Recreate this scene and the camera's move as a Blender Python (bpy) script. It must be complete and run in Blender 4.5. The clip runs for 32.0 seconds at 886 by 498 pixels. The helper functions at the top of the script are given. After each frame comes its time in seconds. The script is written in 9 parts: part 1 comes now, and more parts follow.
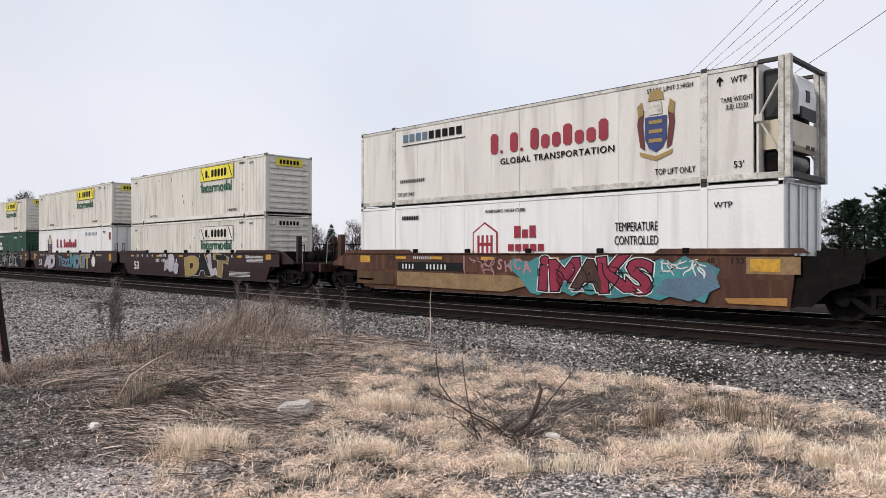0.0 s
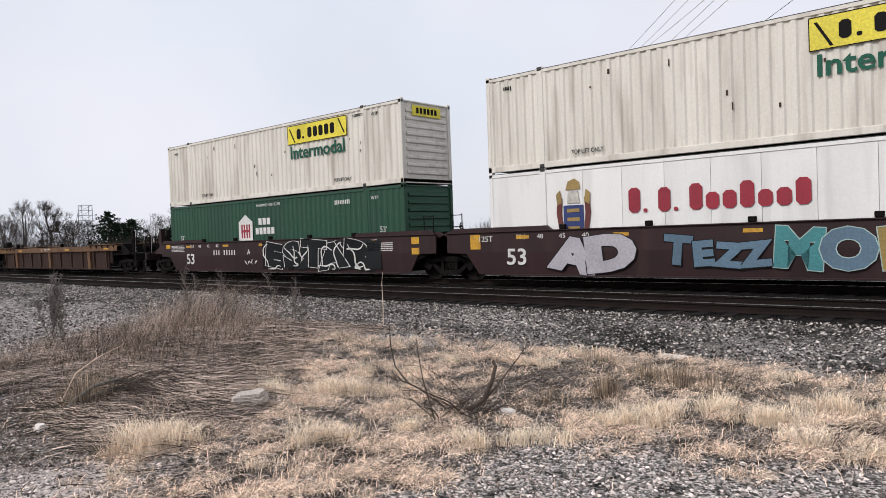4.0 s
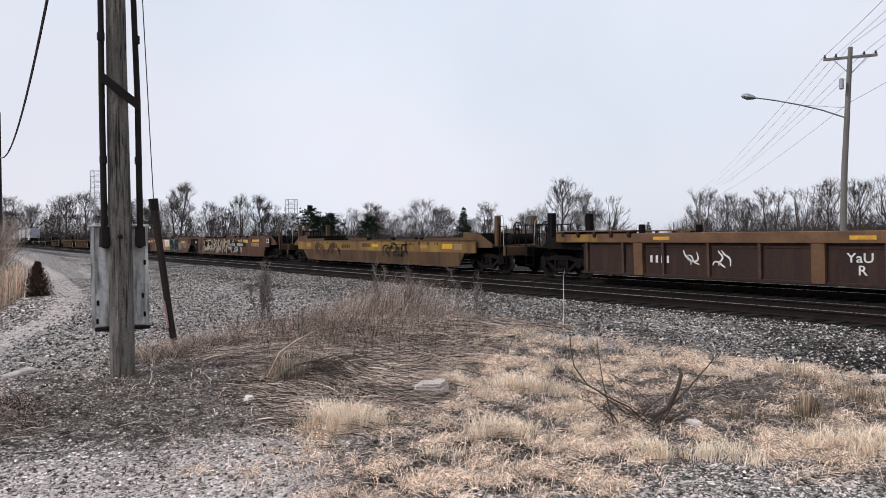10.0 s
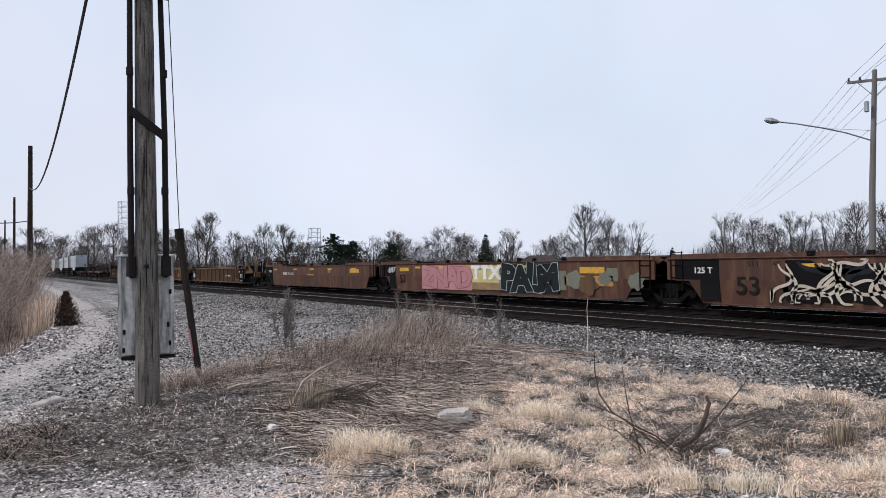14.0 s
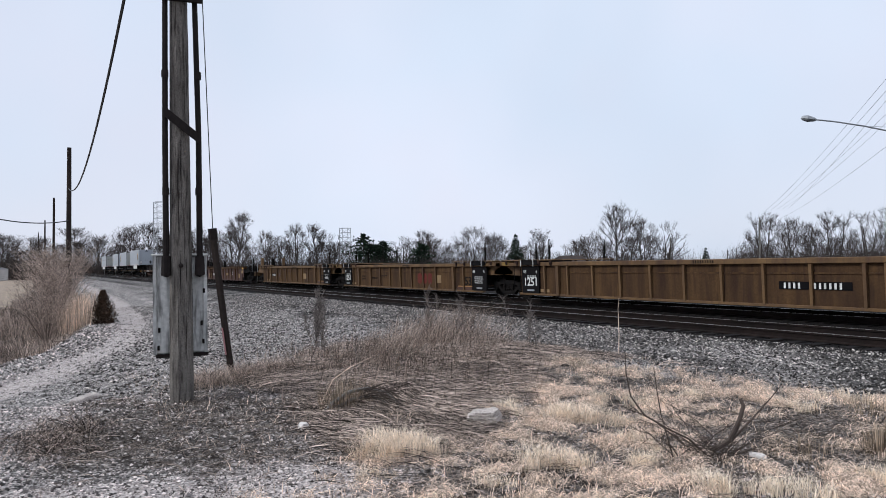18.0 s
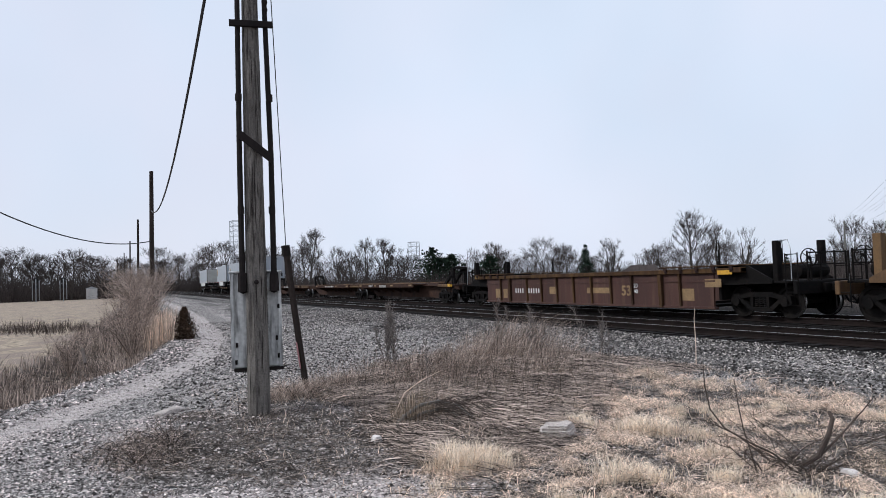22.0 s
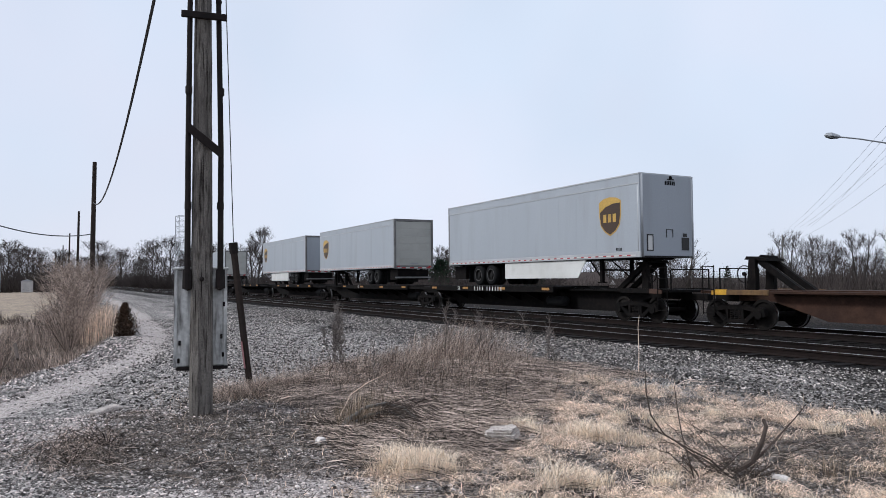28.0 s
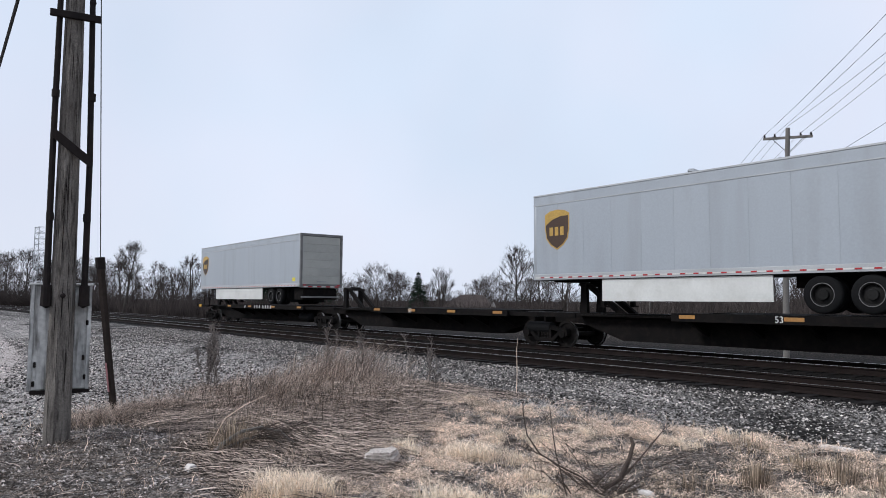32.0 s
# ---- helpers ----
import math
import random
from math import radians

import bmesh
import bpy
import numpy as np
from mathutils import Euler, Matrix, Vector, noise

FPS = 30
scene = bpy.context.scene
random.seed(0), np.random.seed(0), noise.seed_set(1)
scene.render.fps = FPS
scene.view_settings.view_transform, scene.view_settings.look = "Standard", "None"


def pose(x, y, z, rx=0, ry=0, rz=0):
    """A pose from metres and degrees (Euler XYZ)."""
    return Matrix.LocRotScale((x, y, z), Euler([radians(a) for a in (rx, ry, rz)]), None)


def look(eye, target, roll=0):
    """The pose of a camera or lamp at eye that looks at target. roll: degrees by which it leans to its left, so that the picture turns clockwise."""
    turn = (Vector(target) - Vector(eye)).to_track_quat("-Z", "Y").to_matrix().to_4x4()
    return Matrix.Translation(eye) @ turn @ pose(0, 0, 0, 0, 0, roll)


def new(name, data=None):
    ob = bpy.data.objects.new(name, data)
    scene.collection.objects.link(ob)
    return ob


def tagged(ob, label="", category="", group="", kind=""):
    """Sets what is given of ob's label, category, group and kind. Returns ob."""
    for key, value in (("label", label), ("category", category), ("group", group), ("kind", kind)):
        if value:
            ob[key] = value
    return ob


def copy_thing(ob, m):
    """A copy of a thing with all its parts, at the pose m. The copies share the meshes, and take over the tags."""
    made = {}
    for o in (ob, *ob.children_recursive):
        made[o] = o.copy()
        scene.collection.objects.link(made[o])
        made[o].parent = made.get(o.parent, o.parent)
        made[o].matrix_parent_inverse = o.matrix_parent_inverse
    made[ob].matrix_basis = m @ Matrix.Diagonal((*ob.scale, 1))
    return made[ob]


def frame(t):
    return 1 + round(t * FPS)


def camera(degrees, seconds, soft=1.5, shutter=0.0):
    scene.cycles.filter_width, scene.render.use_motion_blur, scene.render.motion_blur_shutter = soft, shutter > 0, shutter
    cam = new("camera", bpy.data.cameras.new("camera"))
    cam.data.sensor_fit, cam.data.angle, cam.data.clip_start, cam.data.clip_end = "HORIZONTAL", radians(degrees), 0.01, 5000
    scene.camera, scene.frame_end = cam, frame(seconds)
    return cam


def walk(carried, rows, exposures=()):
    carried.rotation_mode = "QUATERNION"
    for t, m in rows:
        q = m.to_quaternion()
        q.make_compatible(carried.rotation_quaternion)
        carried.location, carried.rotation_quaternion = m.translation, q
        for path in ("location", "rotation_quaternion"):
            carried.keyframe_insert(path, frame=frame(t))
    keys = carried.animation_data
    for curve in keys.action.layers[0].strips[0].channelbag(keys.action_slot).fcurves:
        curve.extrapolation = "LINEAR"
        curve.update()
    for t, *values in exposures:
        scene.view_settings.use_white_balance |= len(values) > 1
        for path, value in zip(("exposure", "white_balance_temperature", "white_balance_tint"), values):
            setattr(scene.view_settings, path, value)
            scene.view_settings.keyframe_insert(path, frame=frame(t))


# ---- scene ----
# Camera: one standing place, turning with the train.
cam = camera(63.75, 32.0, soft=0.7, shutter=0.0)
EYE, TILT, LEAN, TURN = 1.65, 0.95, 0.75, 45.6
# seconds, yaw, pitch, roll
ROWS = [
    (0.0, -0.29, -0.62, -0.84),
    (0.5, -0.78, -1.02, -0.56),
    (1.0, -2.10, -1.53, -0.12),
    (1.5, -4.17, -2.02, 0.52),
    (2.0, -6.38, -2.13, 1.21),
    (2.5, -7.59, -1.89, 1.89),
    (4.5, -1.35, -2.53, 1.27),
    (5.0, 2.50, -3.14, 1.57),
    (5.5, 5.92, -3.88, 1.69),
    (6.0, 8.95, -4.64, 1.28),
    (6.5, 10.99, -4.97, 0.43),
    (7.0, 12.14, -5.03, -0.26),
    (7.5, 12.24, -4.84, -0.51),
    (8.0, 11.60, -4.62, -0.38),
    (8.5, 10.62, -4.20, -0.21),
    (9.0, 10.02, -3.54, -0.06),
    (9.5, 10.01, -2.76, 0.03),
    (10.0, 10.28, -2.16, 0.10),
    (10.5, 10.42, -1.76, 0.42),
    (11.0, 10.14, -1.45, 0.53),
    (11.5, 9.96, -1.05, 0.58),
    (12.0, 10.10, -0.63, 0.54),
    (12.5, 10.58, -0.16, 0.36),
    (13.0, 11.22, 0.19, 0.30),
    (13.5, 11.74, 0.32, 0.35),
    (14.0, 12.06, 0.05, 0.56),
    (14.5, 12.09, -0.43, 0.78),
    (15.0, 11.91, -0.87, 0.96),
    (15.5, 11.79, -1.42, 1.29),
    (17.5, 12.78, -1.23, 0.69),
    (18.0, 14.45, 0.07, 0.47),
    (18.5, 16.54, 1.21, 0.50),
    (19.0, 18.41, 1.70, 0.67),
    (19.5, 19.56, 1.73, 0.85),
    (20.0, 19.94, 1.61, 0.92),
    (20.5, 19.95, 1.48, 1.05),
    (21.0, 19.87, 1.33, 1.27),
    (21.5, 19.90, 1.25, 1.52),
    (22.0, 19.95, 1.17, 1.63),
    (22.5, 20.01, 1.14, 1.56),
    (23.0, 19.87, 1.15, 1.20),
    (23.5, 19.43, 1.14, 0.80),
    (24.0, 18.66, 1.11, 0.59),
    (24.5, 17.76, 1.03, 0.59),
    (25.0, 16.90, 0.89, 0.92),
    (25.5, 16.25, 0.72, 1.25),
    (27.5, 16.43, 0.98, 0.83),
    (28.0, 15.96, 1.33, 0.02),
    (28.5, 14.50, 1.59, -1.01),
    (29.0, 12.50, 1.94, -2.07),
    (29.5, 10.99, 2.02, -2.59),
    (30.0, 11.11, 2.13, -2.41),
    (30.5, 12.25, 2.25, -1.86),
    (31.0, 12.72, 2.38, -1.31),
    (31.5, 10.89, 2.74, -1.06),
    (32.0, 6.63, 3.10, -0.96),
]
walk(cam, [(t, pose(0, 0, EYE, TILT, LEAN, TURN) @ pose(0, 0, 0, 90 + pitch, roll, yaw)) for t, yaw, pitch, roll in ROWS],
     exposures=[(0.0, 0.1, 6500, 10), (8.0, 0.1, 6450, 10), (13.0, 0.06, 6100, 9), (20.0, 0.05, 5950, 8), (32.0, 0.05, 5950, 8)])

# World: a bright overcast sky, and one wide, weak sun behind the cloud.
SUN_ELEV, SUN_AZ = 42.0, 200.0   # degrees; the azimuth runs clockwise from +y
world = bpy.data.worlds.new("overcast_sky")
scene.world = world
world.use_nodes = True
wn, wl = world.node_tree.nodes, world.node_tree.links
bg = wn["Background"]
sky = wn.new("ShaderNodeTexSky")
sky.sky_type = "NISHITA"
sky.sun_disc = False
sky.sun_elevation, sky.sun_rotation = radians(SUN_ELEV), radians(SUN_AZ)
sky.air_density, sky.dust_density, sky.ozone_density = 1.0, 2.0, 1.5
dim = wn.new("ShaderNodeVectorMath")
dim.operation = "SCALE"
dim.inputs["Scale"].default_value = 0.055
cloud = wn.new("ShaderNodeMix")
cloud.data_type = "RGBA"
cloud.inputs["Factor"].default_value = 0.80
cloud.inputs["B"].default_value = (0.87, 0.895, 0.985, 1)
drift = wn.new("ShaderNodeTexNoise")
drift.inputs["Scale"].default_value = 1.6
drift.inputs["Detail"].default_value = 3.0
ramp = wn.new("ShaderNodeMapRange")
ramp.inputs["From Min"].default_value, ramp.inputs["From Max"].default_value = 0.3, 0.7
ramp.inputs["To Min"].default_value, ramp.inputs["To Max"].default_value = 0.72, 0.9
wl.new(drift.outputs["Fac"], ramp.inputs["Value"])
bank = wn.new("ShaderNodeTexNoise")
bank.inputs["Scale"].default_value, bank.inputs["Detail"].default_value = 2.3, 4.0
bank_range = wn.new("ShaderNodeMapRange")
bank_range.inputs["From Min"].default_value, bank_range.inputs["From Max"].default_value = 0.38, 0.64
hue = wn.new("ShaderNodeMix")
hue.data_type = "RGBA"
hue.inputs["A"].default_value, hue.inputs["B"].default_value = (0.845, 0.895, 0.99, 1), (0.905, 0.892, 0.968, 1)
wl.new(bank.outputs["Fac"], bank_range.inputs["Value"])
wl.new(bank_range.outputs["Result"], hue.inputs["Factor"])
wl.new(hue.outputs["Result"], cloud.inputs["B"])
wl.new(ramp.outputs["Result"], cloud.inputs["Factor"])
wl.new(sky.outputs["Color"], dim.inputs[0])
wl.new(dim.outputs["Vector"], cloud.inputs["A"])
wl.new(cloud.outputs["Result"], bg.inputs["Color"])
bg.inputs["Strength"].default_value = 1.0
sun = new("sun", bpy.data.lights.new("sun", "SUN"))
sun.data.energy, sun.data.angle, sun.data.color = 2.15, radians(11), (1.0, 0.96, 0.9)
sa, se = radians(SUN_AZ), radians(SUN_ELEV)
sun.matrix_world = look((0, 0, 60), (-60 * math.sin(sa) * math.cos(se), -60 * math.cos(sa) * math.cos(se), 60 - 60 * math.sin(se)))


# ---- materials ----
def paint(name, base, second=None, rough=0.6, metal=0.0, scale=0.6, grain=18.0, bump=0.08, spread=0.0, dirt=None, dirt_amount=0.3, streaks=False, contrast=0.2):
    """A worn surface: two tones in large patches, a fine grain, dirt with a shape of its own, and a little relief."""
    m = bpy.data.materials.new(name)
    m.use_nodes = True
    n, l = m.node_tree.nodes, m.node_tree.links
    b = n["Principled BSDF"]
    b.inputs["Metallic"].default_value = metal
    b.inputs["Specular IOR Level"].default_value = 0.1 if rough >= 0.74 else 0.3 if rough >= 0.6 else 0.5
    tc = n.new("ShaderNodeTexCoord")
    info = n.new("ShaderNodeObjectInfo")
    shift = n.new("ShaderNodeVectorMath")
    shift.operation = "MULTIPLY_ADD"
    l.new(info.outputs["Random"], shift.inputs[0])
    shift.inputs[1].default_value = (37.0, 11.0, 23.0)
    l.new(tc.outputs["Object"], shift.inputs[2])
    if streaks:
        st = n.new("ShaderNodeMapping")
        st.inputs["Scale"].default_value = (1.0, 1.0, 0.12)
        l.new(shift.outputs[0], st.inputs["Vector"])
        where = st.outputs["Vector"]
    else:
        where = shift.outputs[0]
    big = n.new("ShaderNodeTexNoise")
    big.inputs["Scale"].default_value, big.inputs["Detail"].default_value = scale, 6.0
    l.new(where, big.inputs["Vector"])
    fine = n.new("ShaderNodeTexNoise")
    fine.inputs["Scale"].default_value, fine.inputs["Detail"].default_value = grain, 4.0
    l.new(shift.outputs[0], fine.inputs["Vector"])
    second = second or tuple(c * 0.72 for c in base)
    r1 = n.new("ShaderNodeMapRange")
    r1.inputs["From Min"].default_value, r1.inputs["From Max"].default_value = 0.35, 0.68
    l.new(big.outputs["Fac"], r1.inputs["Value"])
    mix = n.new("ShaderNodeMix")
    mix.data_type = "RGBA"
    mix.inputs["A"].default_value, mix.inputs["B"].default_value = (*base, 1), (*second, 1)
    l.new(r1.outputs["Result"], mix.inputs["Factor"])
    out = mix.outputs["Result"]
    r2 = n.new("ShaderNodeMapRange")
    r2.inputs["From Min"].default_value, r2.inputs["From Max"].default_value = 0.25, 0.75
    r2.inputs["To Min"].default_value, r2.inputs["To Max"].default_value = 1 - contrast, 1 + contrast
    l.new(fine.outputs["Fac"], r2.inputs["Value"])
    mul = n.new("ShaderNodeVectorMath")
    mul.operation = "SCALE"
    l.new(out, mul.inputs[0])
    l.new(r2.outputs["Result"], mul.inputs["Scale"])
    out = mul.outputs["Vector"]
    if spread:
        hs = n.new("ShaderNodeHueSaturation")
        vr = n.new("ShaderNodeMapRange")
        lo, hi, power = spread if isinstance(spread, tuple) else (1 - spread, 1 + spread, 1.0)
        vr.inputs["To Min"].default_value, vr.inputs["To Max"].default_value = lo, hi
        geo = n.new("ShaderNodeNewGeometry")
        pw = n.new("ShaderNodeMath")
        pw.operation = "POWER"
        pw.inputs[1].default_value = power
        l.new(geo.outputs["Random Per Island"], pw.inputs[0])
        l.new(pw.outputs[0], vr.inputs["Value"])
        l.new(vr.outputs["Result"], hs.inputs["Value"])
        l.new(out, hs.inputs["Color"])
        out = hs.outputs["Color"]
    if dirt:
        d = n.new("ShaderNodeTexNoise")
        d.inputs["Scale"].default_value, d.inputs["Detail"].default_value = scale * 3.1, 8.0
        l.new(where, d.inputs["Vector"])
        dr = n.new("ShaderNodeMapRange")
        dr.inputs["From Min"].default_value, dr.inputs["From Max"].default_value = 0.5, 0.75
        dr.inputs["To Max"].default_value = dirt_amount
        l.new(d.outputs["Fac"], dr.inputs["Value"])
        dm = n.new("ShaderNodeMix")
        dm.data_type = "RGBA"
        dm.inputs["B"].default_value = (*dirt, 1)
        l.new(out, dm.inputs["A"])
        l.new(dr.outputs["Result"], dm.inputs["Factor"])
        out = dm.outputs["Result"]
    l.new(out, b.inputs["Base Color"])
    rr = n.new("ShaderNodeMapRange")
    rr.inputs["To Min"].default_value, rr.inputs["To Max"].default_value = max(rough - 0.12, 0.05), min(rough + 0.12, 1)
    l.new(fine.outputs["Fac"], rr.inputs["Value"])
    l.new(rr.outputs["Result"], b.inputs["Roughness"])
    if bump:
        bp = n.new("ShaderNodeBump")
        bp.inputs["Strength"].default_value, bp.inputs["Distance"].default_value = bump * 3, 0.01
        l.new(fine.outputs["Fac"], bp.inputs["Height"])
        l.new(bp.outputs["Normal"], b.inputs["Normal"])
    return m


RUST = (0.11, 0.05, 0.03)
M = {
    "white": paint("white_container_paint", (0.71, 0.675, 0.61), (0.61, 0.575, 0.515), 0.5, dirt=(0.26, 0.21, 0.165), dirt_amount=0.55, streaks=True, scale=0.9, contrast=0.06, bump=0.03),
    "reefer": paint("white_reefer_panel", (0.80, 0.79, 0.775), (0.72, 0.71, 0.70), 0.35, dirt=(0.36, 0.33, 0.3), dirt_amount=0.35, streaks=True, scale=0.7, bump=0.015, contrast=0.04),
    "reefer_cream": paint("cream_reefer_panel", (0.72, 0.685, 0.64), (0.61, 0.575, 0.54), 0.4, dirt=(0.26, 0.225, 0.2), dirt_amount=0.5, streaks=True, scale=0.8, bump=0.02, contrast=0.05),
    "green": paint("green_container_paint", (0.009, 0.066, 0.033), (0.007, 0.05, 0.026), 0.55, dirt=(0.028, 0.045, 0.034), streaks=True, contrast=0.08),
    "unit_cream": paint("cream_unit_panel", (0.66, 0.57, 0.43), (0.56, 0.48, 0.36), 0.45, dirt=(0.3, 0.25, 0.19), dirt_amount=0.4, contrast=0.05, bump=0.02),
    "scuff_rust": paint("rust_scuff", (0.085, 0.05, 0.038), (0.045, 0.032, 0.028), 0.8),
    "crest_brown": paint("dark_crest_paint", (0.13, 0.035, 0.03), (0.09, 0.03, 0.03), 0.6),
    "faded_red": paint("faded_red_stencil", (0.13, 0.028, 0.022), (0.1, 0.026, 0.02), 0.75),
    "steel_white": paint("scuffed_white_steel", (0.62, 0.60, 0.55), (0.4, 0.38, 0.34), 0.5, dirt=RUST, dirt_amount=0.6, scale=2.0),
    "dark_gap": paint("dark_painted_steel", (0.03, 0.03, 0.03), (0.045, 0.04, 0.038), 0.6),
    "brown": paint("brown_car_paint", (0.086, 0.035, 0.0205), (0.045, 0.0195, 0.013), 0.65, dirt=(0.17, 0.09, 0.048), dirt_amount=0.65, scale=1.3, streaks=True),
    "maroon": paint("maroon_car_paint", (0.03, 0.0122, 0.0138), (0.021, 0.0095, 0.0108), 0.6, dirt=(0.06, 0.032, 0.028), dirt_amount=0.4, streaks=True),
    "rust_side": paint("rusty_dark_side_steel", (0.042, 0.026, 0.022), (0.029, 0.019, 0.018), 0.75, dirt=(0.075, 0.041, 0.027), dirt_amount=0.5, streaks=True, scale=1.4),
    "rust_top": paint("faded_orange_chord_paint", (0.155, 0.083, 0.04), (0.085, 0.044, 0.024), 0.65, dirt=(0.085, 0.04, 0.024), dirt_amount=0.7, scale=1.4),
    "ochre": paint("faded_ochre_paint", (0.24, 0.145, 0.03), (0.13, 0.072, 0.024), 0.65, dirt=(0.06, 0.032, 0.02), dirt_amount=0.75, scale=1.0, streaks=True),
    "brown_low": paint("grimy_brown_paint", (0.105, 0.058, 0.024), (0.056, 0.03, 0.018), 0.7, dirt=(0.03, 0.019, 0.014), dirt_amount=0.8, streaks=True, scale=1.2),
    "tan": paint("dusty_tan_paint", (0.15, 0.086, 0.035), (0.075, 0.041, 0.02), 0.7, dirt=(0.055, 0.028, 0.02), dirt_amount=0.8, streaks=True, scale=1.6),
    "tan_side": paint("stained_tan_side_sheet", (0.09, 0.05, 0.022), (0.036, 0.02, 0.0125), 0.75, dirt=(0.03, 0.017, 0.013), dirt_amount=0.85, streaks=True, scale=2.2),
    "rib_brown": paint("worn_brown_side_paint", (0.068, 0.03, 0.023), (0.047, 0.022, 0.018), 0.7, dirt=(0.14, 0.08, 0.05), dirt_amount=0.4, streaks=True, scale=1.1),
    "rib_rust": paint("scuffed_rust_rib", (0.078, 0.047, 0.036), (0.05, 0.031, 0.026), 0.75, dirt=(0.13, 0.072, 0.042), dirt_amount=0.5, scale=2.0),
    "black": paint("black_running_gear", (0.005, 0.0046, 0.0046), (0.009, 0.0074, 0.0068), 0.85, dirt=(0.024, 0.017, 0.014), dirt_amount=0.4, scale=2.0),
    "spine_brown": paint("grimy_dark_spine_paint", (0.05, 0.027, 0.019), (0.028, 0.017, 0.014), 0.75, dirt=(0.09, 0.048, 0.032), dirt_amount=0.5, scale=1.2),
    "panel_black": paint("black_stencil_panel", (0.004, 0.004, 0.0045), (0.009, 0.008, 0.0085), 0.9),
    "wheel": paint("wheel_steel", (0.016, 0.0135, 0.012), (0.01, 0.0085, 0.0078), 0.8),
    "tread": paint("polished_tread", (0.45, 0.43, 0.41), (0.35, 0.33, 0.32), 0.3, metal=1.0),
    "rail": paint("rusty_rail", (0.018, 0.0125, 0.011), (0.011, 0.0085, 0.008), 0.85, metal=0.0, scale=2.0),
    "railhead": paint("polished_railhead", (0.62, 0.6, 0.58), (0.5, 0.48, 0.46), 0.28, metal=1.0, scale=1.5),
    "tie": paint("creosoted_tie", (0.008, 0.007, 0.007), (0.016, 0.0135, 0.0125), 0.9, scale=3.0),
    "yellow": paint("yellow_reflector", (0.60, 0.33, 0.022), (0.45, 0.23, 0.02), 0.5, dirt=(0.2, 0.11, 0.04), dirt_amount=0.6, scale=3.0),
    "orange_patch": paint("orange_paint_patch", (0.38, 0.19, 0.05), (0.3, 0.15, 0.05), 0.6),
    "tan_patch": paint("tan_paint_patch", (0.27, 0.175, 0.085), (0.19, 0.122, 0.062), 0.65, dirt=(0.1, 0.06, 0.04), dirt_amount=0.5, scale=2.0),
    "letter_white": paint("white_stencil", (0.7, 0.69, 0.67), (0.55, 0.54, 0.52), 0.6),
    "letter_black": paint("black_stencil", (0.012, 0.011, 0.011), None, 0.75),
    "letter_green": paint("green_lettering", (0.006, 0.1, 0.06), None, 0.6),
    "letter_red": paint("dark_red_lettering", (0.3, 0.015, 0.035), None, 0.5),
    "letter_blue": paint("slate_blue_lettering", (0.1, 0.17, 0.24), None, 0.5),
    "crest_gold": paint("gold_crest_paint", (0.33, 0.22, 0.07), None, 0.5),
    "crest_navy": paint("navy_crest_paint", (0.02, 0.04, 0.16), None, 0.5),
    "sign_yellow": paint("yellow_sign_paint", (0.78, 0.66, 0.05), None, 0.5),
    "shield_brown": paint("dark_brown_shield_paint", (0.055, 0.028, 0.014), None, 0.45),
    "shield_gold": paint("gold_shield_paint", (0.5, 0.31, 0.065), None, 0.45),
    "pink": paint("pink_spray_paint", (0.42, 0.2, 0.205), (0.33, 0.16, 0.165), 0.6),
    "sage": paint("dull_sage_spray_paint", (0.16, 0.165, 0.125), (0.12, 0.12, 0.095), 0.7),
    "cream_spray": paint("cream_spray_paint", (0.5, 0.43, 0.35), (0.38, 0.32, 0.26), 0.6),
    "teal": paint("teal_spray_paint", (0.06, 0.25, 0.26), (0.05, 0.18, 0.2), 0.6),
    "crimson": paint("crimson_spray_paint", (0.28, 0.025, 0.05), (0.2, 0.02, 0.05), 0.6),
    "silver": paint("silver_spray_paint", (0.42, 0.4, 0.44), (0.32, 0.3, 0.34), 0.5),
    "gold_spray": paint("dull_gold_spray_paint", (0.31, 0.215, 0.06), (0.2, 0.14, 0.045), 0.55),
    "ink": paint("black_spray_paint", (0.012, 0.013, 0.015), (0.02, 0.022, 0.024), 0.8),
    "pale_yellow": paint("pale_yellow_spray_paint", (0.6, 0.5, 0.22), None, 0.6),
    "mint": paint("pale_mint_spray_paint", (0.38, 0.5, 0.48), None, 0.6),
    "trailer": paint("grey_trailer_aluminium", (0.35, 0.372, 0.402), (0.325, 0.347, 0.377), 0.45, dirt=(0.22, 0.222, 0.225), dirt_amount=0.3, streaks=True, scale=0.6, bump=0.015, contrast=0.05),
    "trailer_rail": paint("bare_trailer_rail", (0.46, 0.465, 0.47), (0.36, 0.365, 0.37), 0.4, metal=0.2, contrast=0.06),
    "trailer_door": paint("pale_trailer_door", (0.43, 0.425, 0.385), (0.36, 0.355, 0.325), 0.5, dirt=(0.26, 0.24, 0.2), contrast=0.06, bump=0.02),
    "trailer_frame": paint("grimy_trailer_frame", (0.19, 0.185, 0.18), (0.12, 0.112, 0.108), 0.5, metal=0.2, dirt=(0.08, 0.075, 0.07), dirt_amount=0.5, scale=2.0),
    "skirt": paint("white_trailer_skirt", (0.66, 0.65, 0.62), (0.56, 0.55, 0.52), 0.45, dirt=(0.36, 0.34, 0.3), contrast=0.05, bump=0.02),
    "red_tape": paint("red_reflective_tape", (0.42, 0.02, 0.025), None, 0.4),
